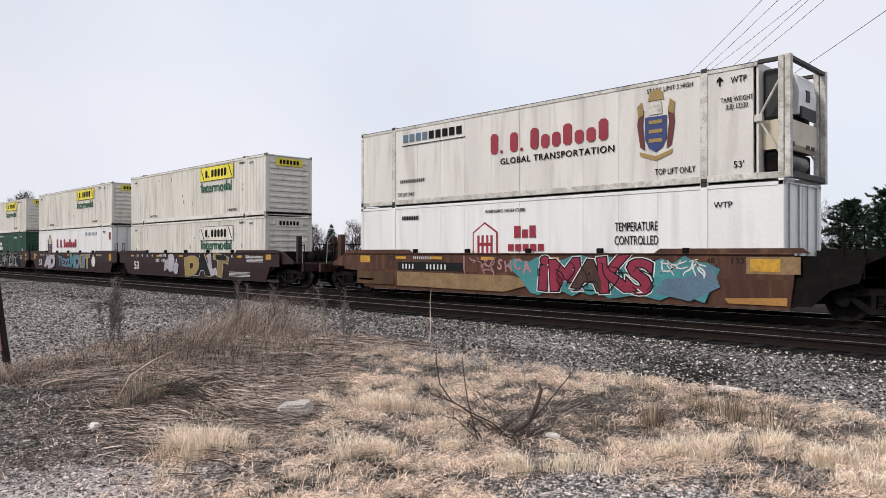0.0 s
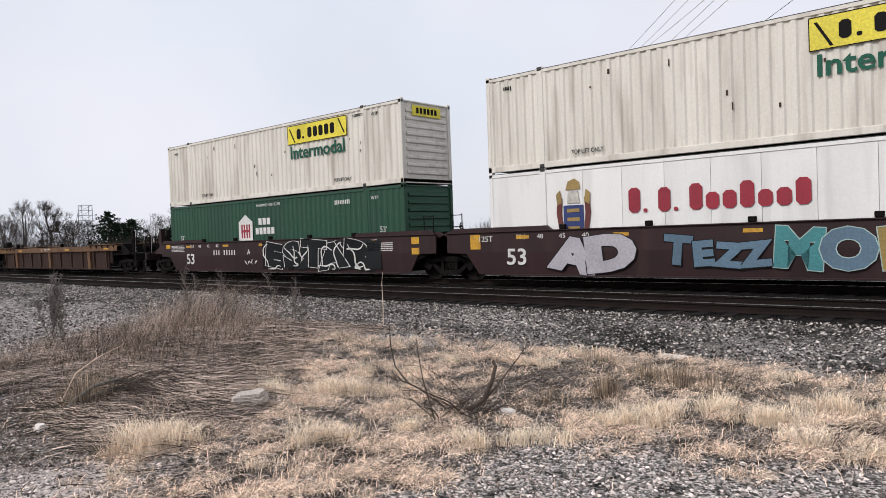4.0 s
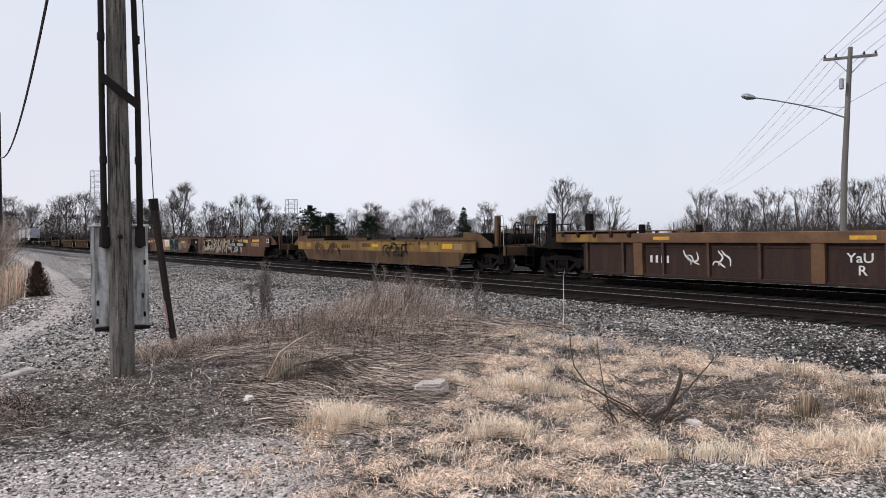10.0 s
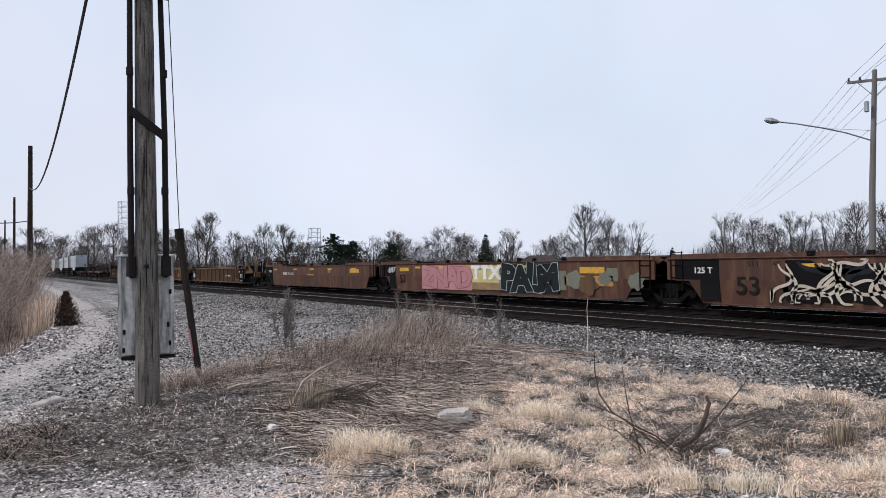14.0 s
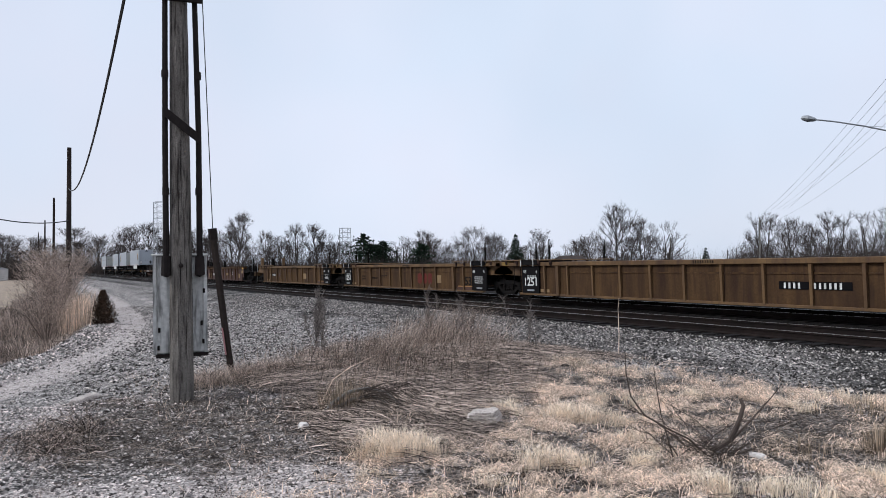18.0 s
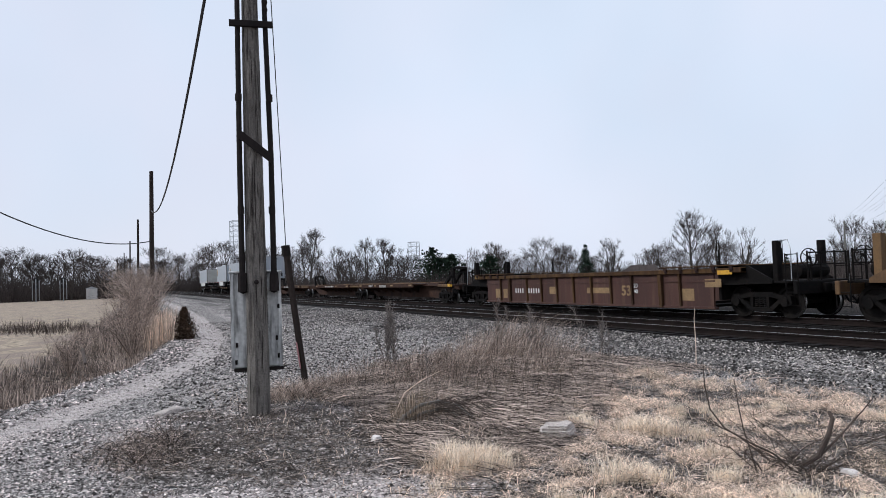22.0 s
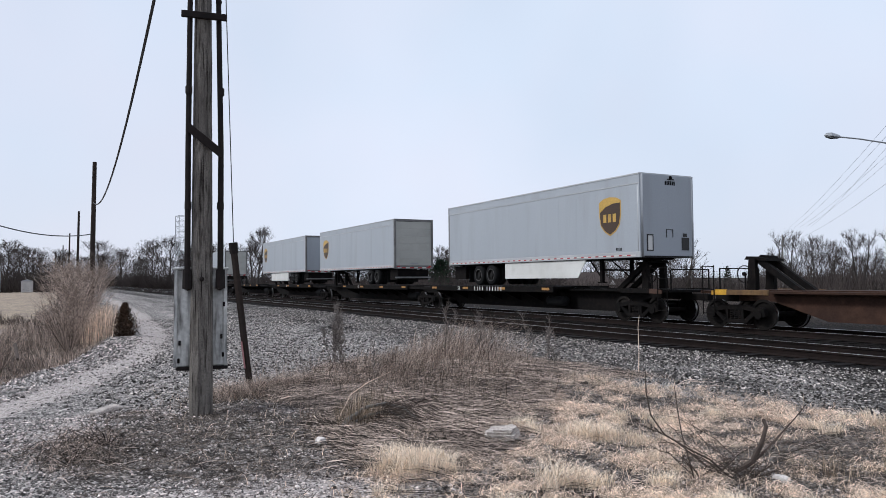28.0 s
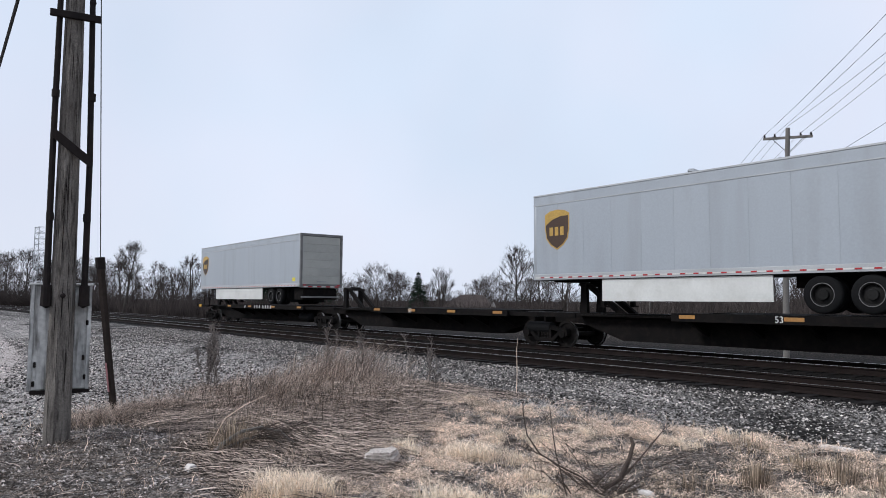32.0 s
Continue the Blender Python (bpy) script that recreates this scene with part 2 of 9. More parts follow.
    "rubber": paint("tyre_rubber", (0.008, 0.008, 0.0085), (0.013, 0.013, 0.013), 0.9),
    "rim": paint("dull_steel_rim", (0.02, 0.019, 0.0185), (0.013, 0.0125, 0.012), 0.75),
    "pole": paint("weathered_pole_wood", (0.21, 0.19, 0.17), (0.11, 0.098, 0.088), 0.9, dirt=(0.018, 0.016, 0.015), dirt_amount=0.95, streaks=True, scale=11.0, grain=60, bump=0.6, contrast=0.3),
    "old_pole": paint("dark_pole_wood", (0.04, 0.031, 0.027), (0.027, 0.021, 0.019), 0.9, streaks=True, scale=4.0),
    "grey_pole": paint("grey_pole_wood", (0.2, 0.185, 0.17), (0.14, 0.13, 0.12), 0.9, streaks=True, scale=4.0),
    "box": paint("peeling_grey_box_paint", (0.68, 0.68, 0.66), (0.34, 0.34, 0.33), 0.65, dirt=(0.035, 0.03, 0.027), dirt_amount=0.95, streaks=True, scale=6.0, bump=0.15),
    "conduit": paint("tarred_conduit", (0.014, 0.012, 0.012), (0.024, 0.019, 0.018), 0.85, scale=4.0),
    "wire": paint("black_cable", (0.03, 0.03, 0.032), None, 0.6),
    "galv": paint("galvanised_steel", (0.36, 0.37, 0.38), (0.28, 0.29, 0.3), 0.45, metal=0.7),
    "stone": paint("pale_concrete_slab", (0.56, 0.5, 0.46), (0.38, 0.335, 0.305), 0.9, grain=50, bump=0.6, scale=9.0, dirt=(0.16, 0.14, 0.12), dirt_amount=0.6, contrast=0.3),
    "pale_stone": paint("chalky_stone", (0.8, 0.75, 0.71), (0.62, 0.57, 0.54), 0.9, grain=30, bump=0.4, scale=5.0),
    "gravel": paint("ballast_stone", (0.225, 0.204, 0.19), (0.15, 0.136, 0.126), 0.9, grain=40, bump=0.3, spread=(0.12, 4.2, 3.2), scale=6.0),
    "pebble": paint("pale_yard_pebble", (0.68, 0.6, 0.565), (0.48, 0.42, 0.395), 0.9, grain=40, bump=0.2, spread=(0.12, 1.7, 1.5), scale=6.0),
    "grit": paint("mixed_yard_grit", (0.38, 0.345, 0.325), (0.26, 0.235, 0.222), 0.9, grain=40, bump=0.2, spread=(0.12, 2.3, 1.8), scale=6.0),
    "straw": paint("bleached_straw", (0.9, 0.71, 0.565), (0.72, 0.56, 0.44), 0.85, spread=(0.2, 1.5, 1.1), scale=1.0, grain=6, bump=0),
    "tuft": paint("pale_tuft_grass", (0.97, 0.825, 0.66), (0.88, 0.72, 0.56), 0.8, spread=(0.55, 1.12, 0.7), scale=1.0, grain=6, bump=0),
    "thatch": paint("matted_grey_grass", (0.27, 0.216, 0.182), (0.18, 0.144, 0.122), 0.9, spread=(0.06, 3.4, 2.8), scale=1.0, grain=6, bump=0),
    "litter": paint("brown_stalk_litter", (0.15, 0.12, 0.1), (0.09, 0.072, 0.06), 0.9, spread=(0.2, 2.6, 2.2), scale=1.0, grain=6, bump=0),
    "dry_stalk": paint("tan_dry_stalk", (0.36, 0.28, 0.2), (0.24, 0.185, 0.14), 0.9, spread=(0.3, 1.8, 1.4), scale=1.0, grain=6, bump=0),
    "brush": paint("dry_reddish_brush", (0.42, 0.335, 0.28), (0.3, 0.235, 0.195), 0.9, spread=(0.15, 2.0, 1.5), scale=1.0, grain=6, bump=0),
    "sapling_bark": paint("grey_sapling_bark", (0.2, 0.172, 0.155), (0.14, 0.12, 0.11), 0.9, spread=(0.5, 1.6, 1.2), scale=3.0, bump=0),
    "twig": paint("dead_twig_bark", (0.085, 0.066, 0.056), (0.06, 0.048, 0.042), 0.9, spread=0.3, scale=3.0, bump=0),
    "bark": paint("grey_bark", (0.07, 0.061, 0.055), (0.046, 0.04, 0.036), 0.95, scale=2.0),
    "twigs_far": paint("bare_crown_twigs", (0.072, 0.059, 0.054), (0.05, 0.041, 0.038), 0.95, spread=0.5, scale=0.3, bump=0),
    "needles": paint("dark_conifer_needles", (0.034, 0.054, 0.034), (0.02, 0.034, 0.024), 0.9, spread=0.6, scale=0.6, bump=0),
    "rusty_bush": paint("rust_brown_cedar", (0.06, 0.037, 0.024), (0.04, 0.028, 0.02), 0.9, spread=0.4, scale=2.0, bump=0),
    "shingle": paint("brown_roof_shingle", (0.085, 0.068, 0.063), (0.06, 0.05, 0.047), 0.9, scale=0.5),
    "siding": paint("pale_house_siding", (0.5, 0.48, 0.46), None, 0.7),
    "glass_dark": paint("dark_window_pane", (0.03, 0.035, 0.04), None, 0.1),
    "signal_black": paint("black_signal_head", (0.02, 0.02, 0.02), None, 0.6),
}


def ground_material():
    """Gravel, bleached grass, pale road dust and cinders darkened with shade, laid out by the sheet's own zone weights.
    """
    m = bpy.data.materials.new("ground_cover")
    m.use_nodes = True
    n, l = m.node_tree.nodes, m.node_tree.links
    b = n["Principled BSDF"]
    tc = n.new("ShaderNodeTexCoord")
    zone = n.new("ShaderNodeAttribute")
    zone.attribute_name = "zone"
    sep = n.new("ShaderNodeSeparateColor")
    l.new(zone.outputs["Color"], sep.inputs["Color"])

    def noise_tex(scale, detail=5.0):
        t = n.new("ShaderNodeTexNoise")
        t.inputs["Scale"].default_value, t.inputs["Detail"].default_value = scale, detail
        l.new(tc.outputs["Object"], t.inputs["Vector"])
        return t.outputs["Fac"]

    def remap(v, a, c, lo=0.0, hi=1.0):
        r = n.new("ShaderNodeMapRange")
        for k, x in zip(("From Min", "From Max", "To Min", "To Max"), (a, c, lo, hi)):
            r.inputs[k].default_value = x
        l.new(v, r.inputs["Value"])
        return r.outputs["Result"]

    def blend(a, c, f):
        x = n.new("ShaderNodeMix")
        x.data_type = "RGBA"
        for socket, v in (("A", a), ("B", c)):
            if isinstance(v, tuple):
                x.inputs[socket].default_value = (*v, 1)
            else:
                l.new(v, x.inputs[socket])
        l.new(f, x.inputs["Factor"])
        return x.outputs["Result"]

    def cells(scale):
        v = n.new("ShaderNodeTexVoronoi")
        v.inputs["Scale"].default_value = scale
        l.new(tc.outputs["Object"], v.inputs["Vector"])
        c = n.new("ShaderNodeSeparateColor")
        l.new(v.outputs["Color"], c.inputs["Color"])
        return c.outputs["Red"], v.outputs["Distance"]

    tone_a, gap_a = cells(26.0)
    tone_b, gap_b = cells(70.0)
    fine, mid, big = noise_tex(60.0, 6.0), noise_tex(5.0, 6.0), noise_tex(0.7, 4.0)
    def power(v, k):
        x = n.new("ShaderNodeMath")
        x.operation = "POWER"
        x.inputs[1].default_value = k
        l.new(v, x.inputs[0])
        return x.outputs[0]

    stone = blend((0.03, 0.028, 0.027), (0.68, 0.64, 0.61), power(tone_a, 2.4))
    gravel = blend(stone, (0.012, 0.012, 0.012), remap(gap_a, 0.34, 0.6))
    grit = blend((0.03, 0.028, 0.027), (0.78, 0.72, 0.68), power(tone_b, 2.2))
    gravel = blend(gravel, grit, remap(mid, 0.36, 0.52))
    litter = blend((0.04, 0.03, 0.025), (0.5, 0.4, 0.33), power(tone_b, 2.8))
    grass = blend(litter, (0.026, 0.021, 0.0185), remap(mid, 0.4, 0.58))
    dust = blend((0.62, 0.55, 0.52), (0.33, 0.29, 0.272), remap(mid, 0.36, 0.62))
    dust = blend(dust, (0.66, 0.6, 0.56), remap(tone_b, 0.78, 0.92))
    dust = blend(dust, (0.05, 0.045, 0.042), remap(tone_b, 0.2, 0.08))
    # Cinders taken to near black: shade under the train mixed into the colour.
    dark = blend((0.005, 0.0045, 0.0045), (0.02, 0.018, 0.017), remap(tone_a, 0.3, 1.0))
    lawn = blend((0.42, 0.345, 0.26), (0.2, 0.165, 0.13), remap(mid, 0.42, 0.66))
    lawn = blend(lawn, (0.26, 0.21, 0.175), remap(big, 0.45, 0.6))
    wild = n.new("ShaderNodeMath")
    wild.operation = "SUBTRACT"
    l.new(mid, wild.inputs[0])
    wild.inputs[1].default_value = 0.5

    def zoned(socket):
        a = n.new("ShaderNodeMath")
        a.operation = "MULTIPLY_ADD"
        l.new(wild.outputs[0], a.inputs[0])
        a.inputs[1].default_value = 0.9
        l.new(sep.outputs[socket], a.inputs[2])
        return remap(a.outputs[0], 0.32, 0.68)

    col = blend(gravel, dust, zoned("Green"))
    col = blend(col, grass, zoned("Red"))
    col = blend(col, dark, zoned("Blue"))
    field = n.new("ShaderNodeMath")
    field.operation = "MULTIPLY_ADD"
    l.new(wild.outputs[0], field.inputs[0])
    field.inputs[1].default_value = 0.9
    l.new(zone.outputs["Alpha"], field.inputs[2])
    col = blend(col, lawn, remap(field.outputs[0], 0.32, 0.68))
    tone = n.new("ShaderNodeVectorMath")
    tone.operation = "SCALE"
    l.new(col, tone.inputs[0])
    l.new(remap(fine, 0.25, 0.75, 0.7, 1.3), tone.inputs["Scale"])
    l.new(tone.outputs["Vector"], b.inputs["Base Color"])
    b.inputs["Roughness"].default_value = 0.95
    b.inputs["Specular IOR Level"].default_value = 0.08
    bp = n.new("ShaderNodeBump")
    bp.inputs["Strength"].default_value, bp.inputs["Distance"].default_value = 0.8, 0.02
    bp.invert = True
    l.new(gap_a, bp.inputs["Height"])
    l.new(bp.outputs["Normal"], b.inputs["Normal"])
    return m


M["ground"] = ground_material()


# ---- mesh helpers ----
class Geo:
    """Collects vertices and faces of one part."""

    def __init__(self):
        self.v, self.f = [], []

    def add(self, verts, faces):
        k = len(self.v)
        self.v += [tuple(p) for p in verts]
        self.f += [tuple(i + k for i in q) for q in faces]
        return self

    def box(self, x0, x1, y0, y1, z0, z1, c=0.0):
        if c <= 0:
            return self.add([(x, y, z) for x in (x0, x1) for y in (y0, y1) for z in (z0, z1)],
                            [(0, 1, 3, 2), (4, 6, 7, 5), (0, 4, 5, 1), (2, 3, 7, 6), (0, 2, 6, 4), (1, 5, 7, 3)])
        vs, at = [], {}
        for i, (x, sx) in enumerate(((x0, 1), (x1, -1))):
            for j, (y, sy) in enumerate(((y0, 1), (y1, -1))):
                for k, (z, sz) in enumerate(((z0, 1), (z1, -1))):
                    for a, p in enumerate(((x, y + sy * c, z + sz * c), (x + sx * c, y, z + sz * c), (x + sx * c, y + sy * c, z))):
                        at[i, j, k, a] = len(vs)
                        vs.append(p)
        fs = [[at[i, 0, 0, 0], at[i, 1, 0, 0], at[i, 1, 1, 0], at[i, 0, 1, 0]] for i in (0, 1)]
        fs += [[at[0, j, 0, 1], at[1, j, 0, 1], at[1, j, 1, 1], at[0, j, 1, 1]] for j in (0, 1)]
        fs += [[at[0, 0, k, 2], at[1, 0, k, 2], at[1, 1, k, 2], at[0, 1, k, 2]] for k in (0, 1)]
        for i in (0, 1):
            for j in (0, 1):
                fs.append([at[i, j, 0, 0], at[i, j, 1, 0], at[i, j, 1, 1], at[i, j, 0, 1]])
                fs.append([at[i, 0, j, 0], at[i, 1, j, 0], at[i, 1, j, 2], at[i, 0, j, 2]])
                fs.append([at[0, i, j, 1], at[1, i, j, 1], at[1, i, j, 2], at[0, i, j, 2]])
                for k in (0, 1):
                    fs.append([at[i, j, k, 0], at[i, j, k, 1], at[i, j, k, 2]])
        return self.add(vs, fs)

    def prism(self, poly, a, b, axis="y"):
        """A polygon drawn in (x, z) for axis y, (y, z) for axis x, (x, y) for axis z, pushed from a to b."""
        put = {"y": lambda p, t: (p[0], t, p[1]), "x": lambda p, t: (t, p[0], p[1]), "z": lambda p, t: (p[0], p[1], t)}[axis]
        n = len(poly)
        return self.add([put(p, a) for p in poly] + [put(p, b) for p in poly],
                        [tuple(range(n)), tuple(range(2 * n - 1, n - 1, -1))] + [(i, (i + 1) % n, n + (i + 1) % n, n + i) for i in range(n)])

    def tube(self, pts, radii, n=6, cap=True):
        pts = [Vector(p) for p in pts]
        if not isinstance(radii, (list, tuple)):
            radii = [radii] * len(pts)
        vs, fs = [], []
        side = None
        for i, p in enumerate(pts):
            d = (pts[min(i + 1, len(pts) - 1)] - pts[max(i - 1, 0)]).normalized()
            if side is None:
                side = d.orthogonal().normalized()
            side = (side - d * side.dot(d)).normalized()
            up = d.cross(side)
            for k in range(n):
                a = 2 * math.pi * k / n
                vs.append(p + (side * math.cos(a) + up * math.sin(a)) * radii[i])
        for i in range(len(pts) - 1):
            for k in range(n):
                fs.append((i * n + k, i * n + (k + 1) % n, (i + 1) * n + (k + 1) % n, (i + 1) * n + k))
        if cap:
            fs += [tuple(range(n - 1, -1, -1)), tuple(range(len(vs) - n, len(vs)))]
        return self.add(vs, fs)

    def lathe(self, prof, n=20, centre=(0, 0, 0), axis="y", cap=True):
        """Turns (radius, along) points round an axis."""
        vs, fs = [], []
        for r, a in prof:
            for k in range(n):
                t = 2 * math.pi * k / n
                c, s = r * math.cos(t), r * math.sin(t)
                p = {"y": (c, a, s), "z": (c, s, a), "x": (a, c, s)}[axis]
                vs.append(tuple(p[i] + centre[i] for i in range(3)))
        for i in range(len(prof) - 1):
            for k in range(n):
                fs.append((i * n + k, i * n + (k + 1) % n, (i + 1) * n + (k + 1) % n, (i + 1) * n + k))
        if cap:
            fs += [tuple(range(n)), tuple(range(len(vs) - 1, len(vs) - n - 1, -1))]
        return self.add(vs, fs)

    def mesh(self, name, material, smooth=False, fix=True):
        me = bpy.data.meshes.new(name)
        me.from_pydata(self.v, [], self.f)
        if fix:
            bm = bmesh.new()
            bm.from_mesh(me)
            bmesh.ops.recalc_face_normals(bm, faces=bm.faces)
            bm.to_mesh(me)
            bm.free()
        if smooth:
            me.polygons.foreach_set("use_smooth", [True] * len(me.polygons))
        me.materials.append(M[material])
        return me


def part(name, geo, material, parent, label="", smooth=False, at=None):
    """Links one mesh (or a mesh shared with alike parts) under a thing or a part."""
    me = geo if isinstance(geo, bpy.types.Mesh) else geo.mesh(name, material, smooth)
    ob = new(name, me)
    ob.parent = parent
    if at is not None:
        ob.matrix_basis = at
    return tagged(ob, label)


def thing(name, label, category, m=None, group="", kind=""):
    ob = new(name)
    ob.empty_display_size = 0.2
    if m is not None:
        ob.matrix_basis = m
    return tagged(ob, label, category, group, kind)


def solo(name, geo, material, label, category, m=None, group="", kind="", smooth=False, fix=True):
    me = geo if isinstance(geo, bpy.types.Mesh) else geo.mesh(name, material, smooth, fix)
    ob = new(name, me)
    if m is not None:
        ob.matrix_basis = m
    return tagged(ob, label, category, group, kind)


LETTERS = {}


def lettering(words, material, height, bold=0.0, squeeze=1.0, depth=0.004, spacing=1.0):
    """Words as a flat mesh: x along the line, y up, centred, built-in font."""
    key = (words, material, height, bold, squeeze, spacing)
    if key not in LETTERS:
        cu = bpy.data.curves.new("lettering", "FONT")
        cu.body, cu.size, cu.offset, cu.extrude = words, height * 1.38, bold, depth
        cu.align_x, cu.align_y, cu.space_character, cu.resolution_u = "CENTER", "CENTER", spacing, 3
        ob = bpy.data.objects.new("lettering", cu)
        scene.collection.objects.link(ob)
        dg = bpy.context.evaluated_depsgraph_get()
        me = bpy.data.meshes.new_from_object(ob.evaluated_get(dg))
        bpy.data.objects.remove(ob)
        me.transform(Matrix.Diagonal((squeeze, 1, 1, 1)))
        me.materials.clear()
        me.materials.append(M[material])
        LETTERS[key] = me
    return LETTERS[key]


def write(words, material, x, y, z, height, parent, bold=0.0, squeeze=1.0, name="lettering", label="", spacing=1.0):
    """Letters on a wall that faces -y."""
    return part(name, lettering(words, material, height, bold, squeeze, spacing=spacing), material, parent, label, at=pose(x, y, z, 90, 0, 0))


def plate(name, material, x0, x1, z0, z1, y, parent, label="", thick=0.006):
    """A flat patch, 6 mm proud of a wall that faces -y."""
    return part(name, Geo().box(x0, x1, y - thick, y + 0.002, z0, z1), material, parent, label)


def outline(name, material, poly, y, parent, label="", thick=0.006):
    return part(name, Geo().prism(poly, y - thick, y + 0.002), material, parent, label)


def blocked_name(material, x, y, z, heights, parent, pitch=0.4, width=0.3):
    """A carrier's name as plain blocks with cut corners, one to a character; a low one stands for a dot."""
    for i, hgt in enumerate(heights):
        a, w = x + i * pitch, width if hgt > 0.2 else 0.11
        k = min(w, hgt) * 0.26
        part("name_bar", Geo().prism([(a + k, z), (a + w - k, z), (a + w, z + k), (a + w, z + hgt - k), (a + w - k, z + hgt), (a + k, z + hgt), (a, z + hgt - k), (a, z + k)], y - 0.006, y + 0.002), material, parent)


def bars(material, x, y, z, height, count, parent, pitch=0.62, label=""):
    """Characters that are kept blank: a row of plain bars."""
    me = Geo().box(0, height * 0.34, -0.005, 0.002, -height / 2, height / 2).mesh("stencil_bar", material)
    for i in range(count):
        part("stencil_bar", me, material, parent, label, at=pose(x + i * height * pitch, y, z))


def fine_print(material, x0, x1, z, rows, parent, y, pitch=0.075, seed=1):
    rnd = random.Random(seed)
    g = Geo()
    for i in range(rows):
        x = x0
        while x < x1 - 0.05:
            w = rnd.uniform(0.06, 0.2)
            g.box(x, min(x + w, x1), y - 0.004, y + 0.002, z - i * pitch - 0.018, z - i * pitch + 0.018)
            x += w + 0.035
    return part("fine_print", g, material, parent)


# ---- ground and tracks ----
TRACK_Y, NEAR_Y, RAIL_Z, GAUGE = 18.95, 14.45, 0.12, 1.435


def road_y(x):
    """The left rut of the gravel service road."""
    return float(np.interp(x, [-320, -110, -60, -39, -24, -16.8, -15.1, -12.9, -11, -9.6, -7, 0, 10], [6.5, 5.2, 4.2, 3.6, 2.75, 1.54, 0.93, 0.17, -0.7, -1.25, -2.2, -4.4, -7]))


def soft(v, a, b):
    t = min(max((v - a) / (b - a), 0.0), 1.0)
    return t * t * (3 - 2 * t)


def ground_z(x, y):
    z = 0.05 * noise.noise((x * 0.22, y * 0.22, 0.0)) + 0.025 * noise.noise((x * 1.1, y * 1.1, 5.0))
    z += 0.012 * noise.noise((x * 4.0, y * 4.0, 9.0))
    z += 0.16 * math.exp(-((x + 9.8) ** 2 / 9.0 + (y - 6.2) ** 2 / 3.0))
    z += 0.22 * math.exp(-((x + 22.5) ** 2 / 22.0 + (y - 7.6 - 0.12 * (x + 22.5)) ** 2 / 0.9)) + 0.14 * math.exp(-((x + 31) ** 2 / 20.0 + (y - 9.2) ** 2 / 0.8))
    z -= 0.1 * soft(y, 8.0, 10.0)
    bed = soft(y, 11.0, 12.6) * (1 - soft(y, 20.9, 22.6))
    z = z * (1 - bed) + bed * (-0.07)
    z -= 1.9 * soft(y, 21.0, 42.0)
    side = road_y(x) - 1.1 - y
    if side > 0 and x < -9:
        trough = soft(side, 0.0, 1.4) * (1 - 0.6 * soft(side, 2.4, 4.2))
        z -= 0.62 * trough * soft(-x, 10.5, 15.0)
    z -= 0.03 * math.exp(-(y - road_y(x)) ** 2 / 0.09)
    return z


def cover(outline_pts, blur, ragged, seed):
    """How far places lie inside a ragged outline, 0 to 1, on a grid of 0.1 m."""
    gx, gy = np.meshgrid(np.arange(-15, 4.01, 0.1), np.arange(-2, 10.01, 0.1))
    n = len(outline_pts)
    inside = np.zeros(gx.shape, bool)
    far = np.full(gx.shape, 1e9)
    for i in range(n):
        (ax, ay), (bx, by) = outline_pts[i], outline_pts[(i + 1) % n]
        t = np.clip(((gx - ax) * (bx - ax) + (gy - ay) * (by - ay)) / ((bx - ax) ** 2 + (by - ay) ** 2), 0, 1)
        far = np.minimum(far, np.hypot(gx - ax - t * (bx - ax), gy - ay - t * (by - ay)))
        if ay != by:
            inside ^= ((ay > gy) != (by > gy)) & (gx < (bx - ax) * (gy - ay) / (by - ay) + ax)
    d = np.where(inside, far, -far)
    wob = np.array([[noise.noise((x * 1.3, y * 1.3, seed)) + 0.6 * noise.noise((x * 3.5, y * 3.5, seed)) for x in gx[0]] for y in gy[:, 0]])
    t = np.clip((d + ragged * wob) / blur + 0.5, 0, 1)
    return t * t * (3 - 2 * t)


def on_grid(grid, x, y):
    i, j = int(round((x + 15) / 0.1)), int(round((y + 2) / 0.1))
    return float(grid[j, i]) if 0 <= j < grid.shape[0] and 0 <= i < grid.shape[1] else 0.0


STRAW = cover([(-3.6, 1.3), (-5.2, 2.2), (-6.0, 2.6), (-5.5, 3.3), (-6.3, 4.1), (-7.1, 4.6), (-7.3, 5.6), (-8.9, 6.5), (-8.7, 7.5), (-6.2, 7.8), (-4.6, 8.3), (-2.8, 8.3), (-0.8, 7.7), (-0.2, 5.5), (-1.2, 5.1), (-2.5, 5.0), (-3.1, 4.1), (-3.5, 3.2), (-3.4, 2.0)], 1.2, 0.8, 12.0)
THATCH = cover([(-6.1, 2.5), (-8.8, 2.7), (-11.2, 2.4), (-11.6, 3.6), (-13.6, 5.2), (-13.8, 7.6), (-11.5, 8.3), (-9.0, 8.0), (-8.6, 6.4), (-7.1, 5.4), (-6.6, 4.2), (-5.4, 3.4)], 0.6, 0.4, 31.0)
DIRT = cover([(-6.4, 0.0), (-5.9, 1.2), (-5.3, 2.2), (-6.2, 2.7), (-8.8, 3.0), (-11.2, 3.2), (-11.0, 2.2), (-9.6, 1.5), (-9.6, 0.6), (-7.6, -0.2)], 0.9, 0.5, 47.0)


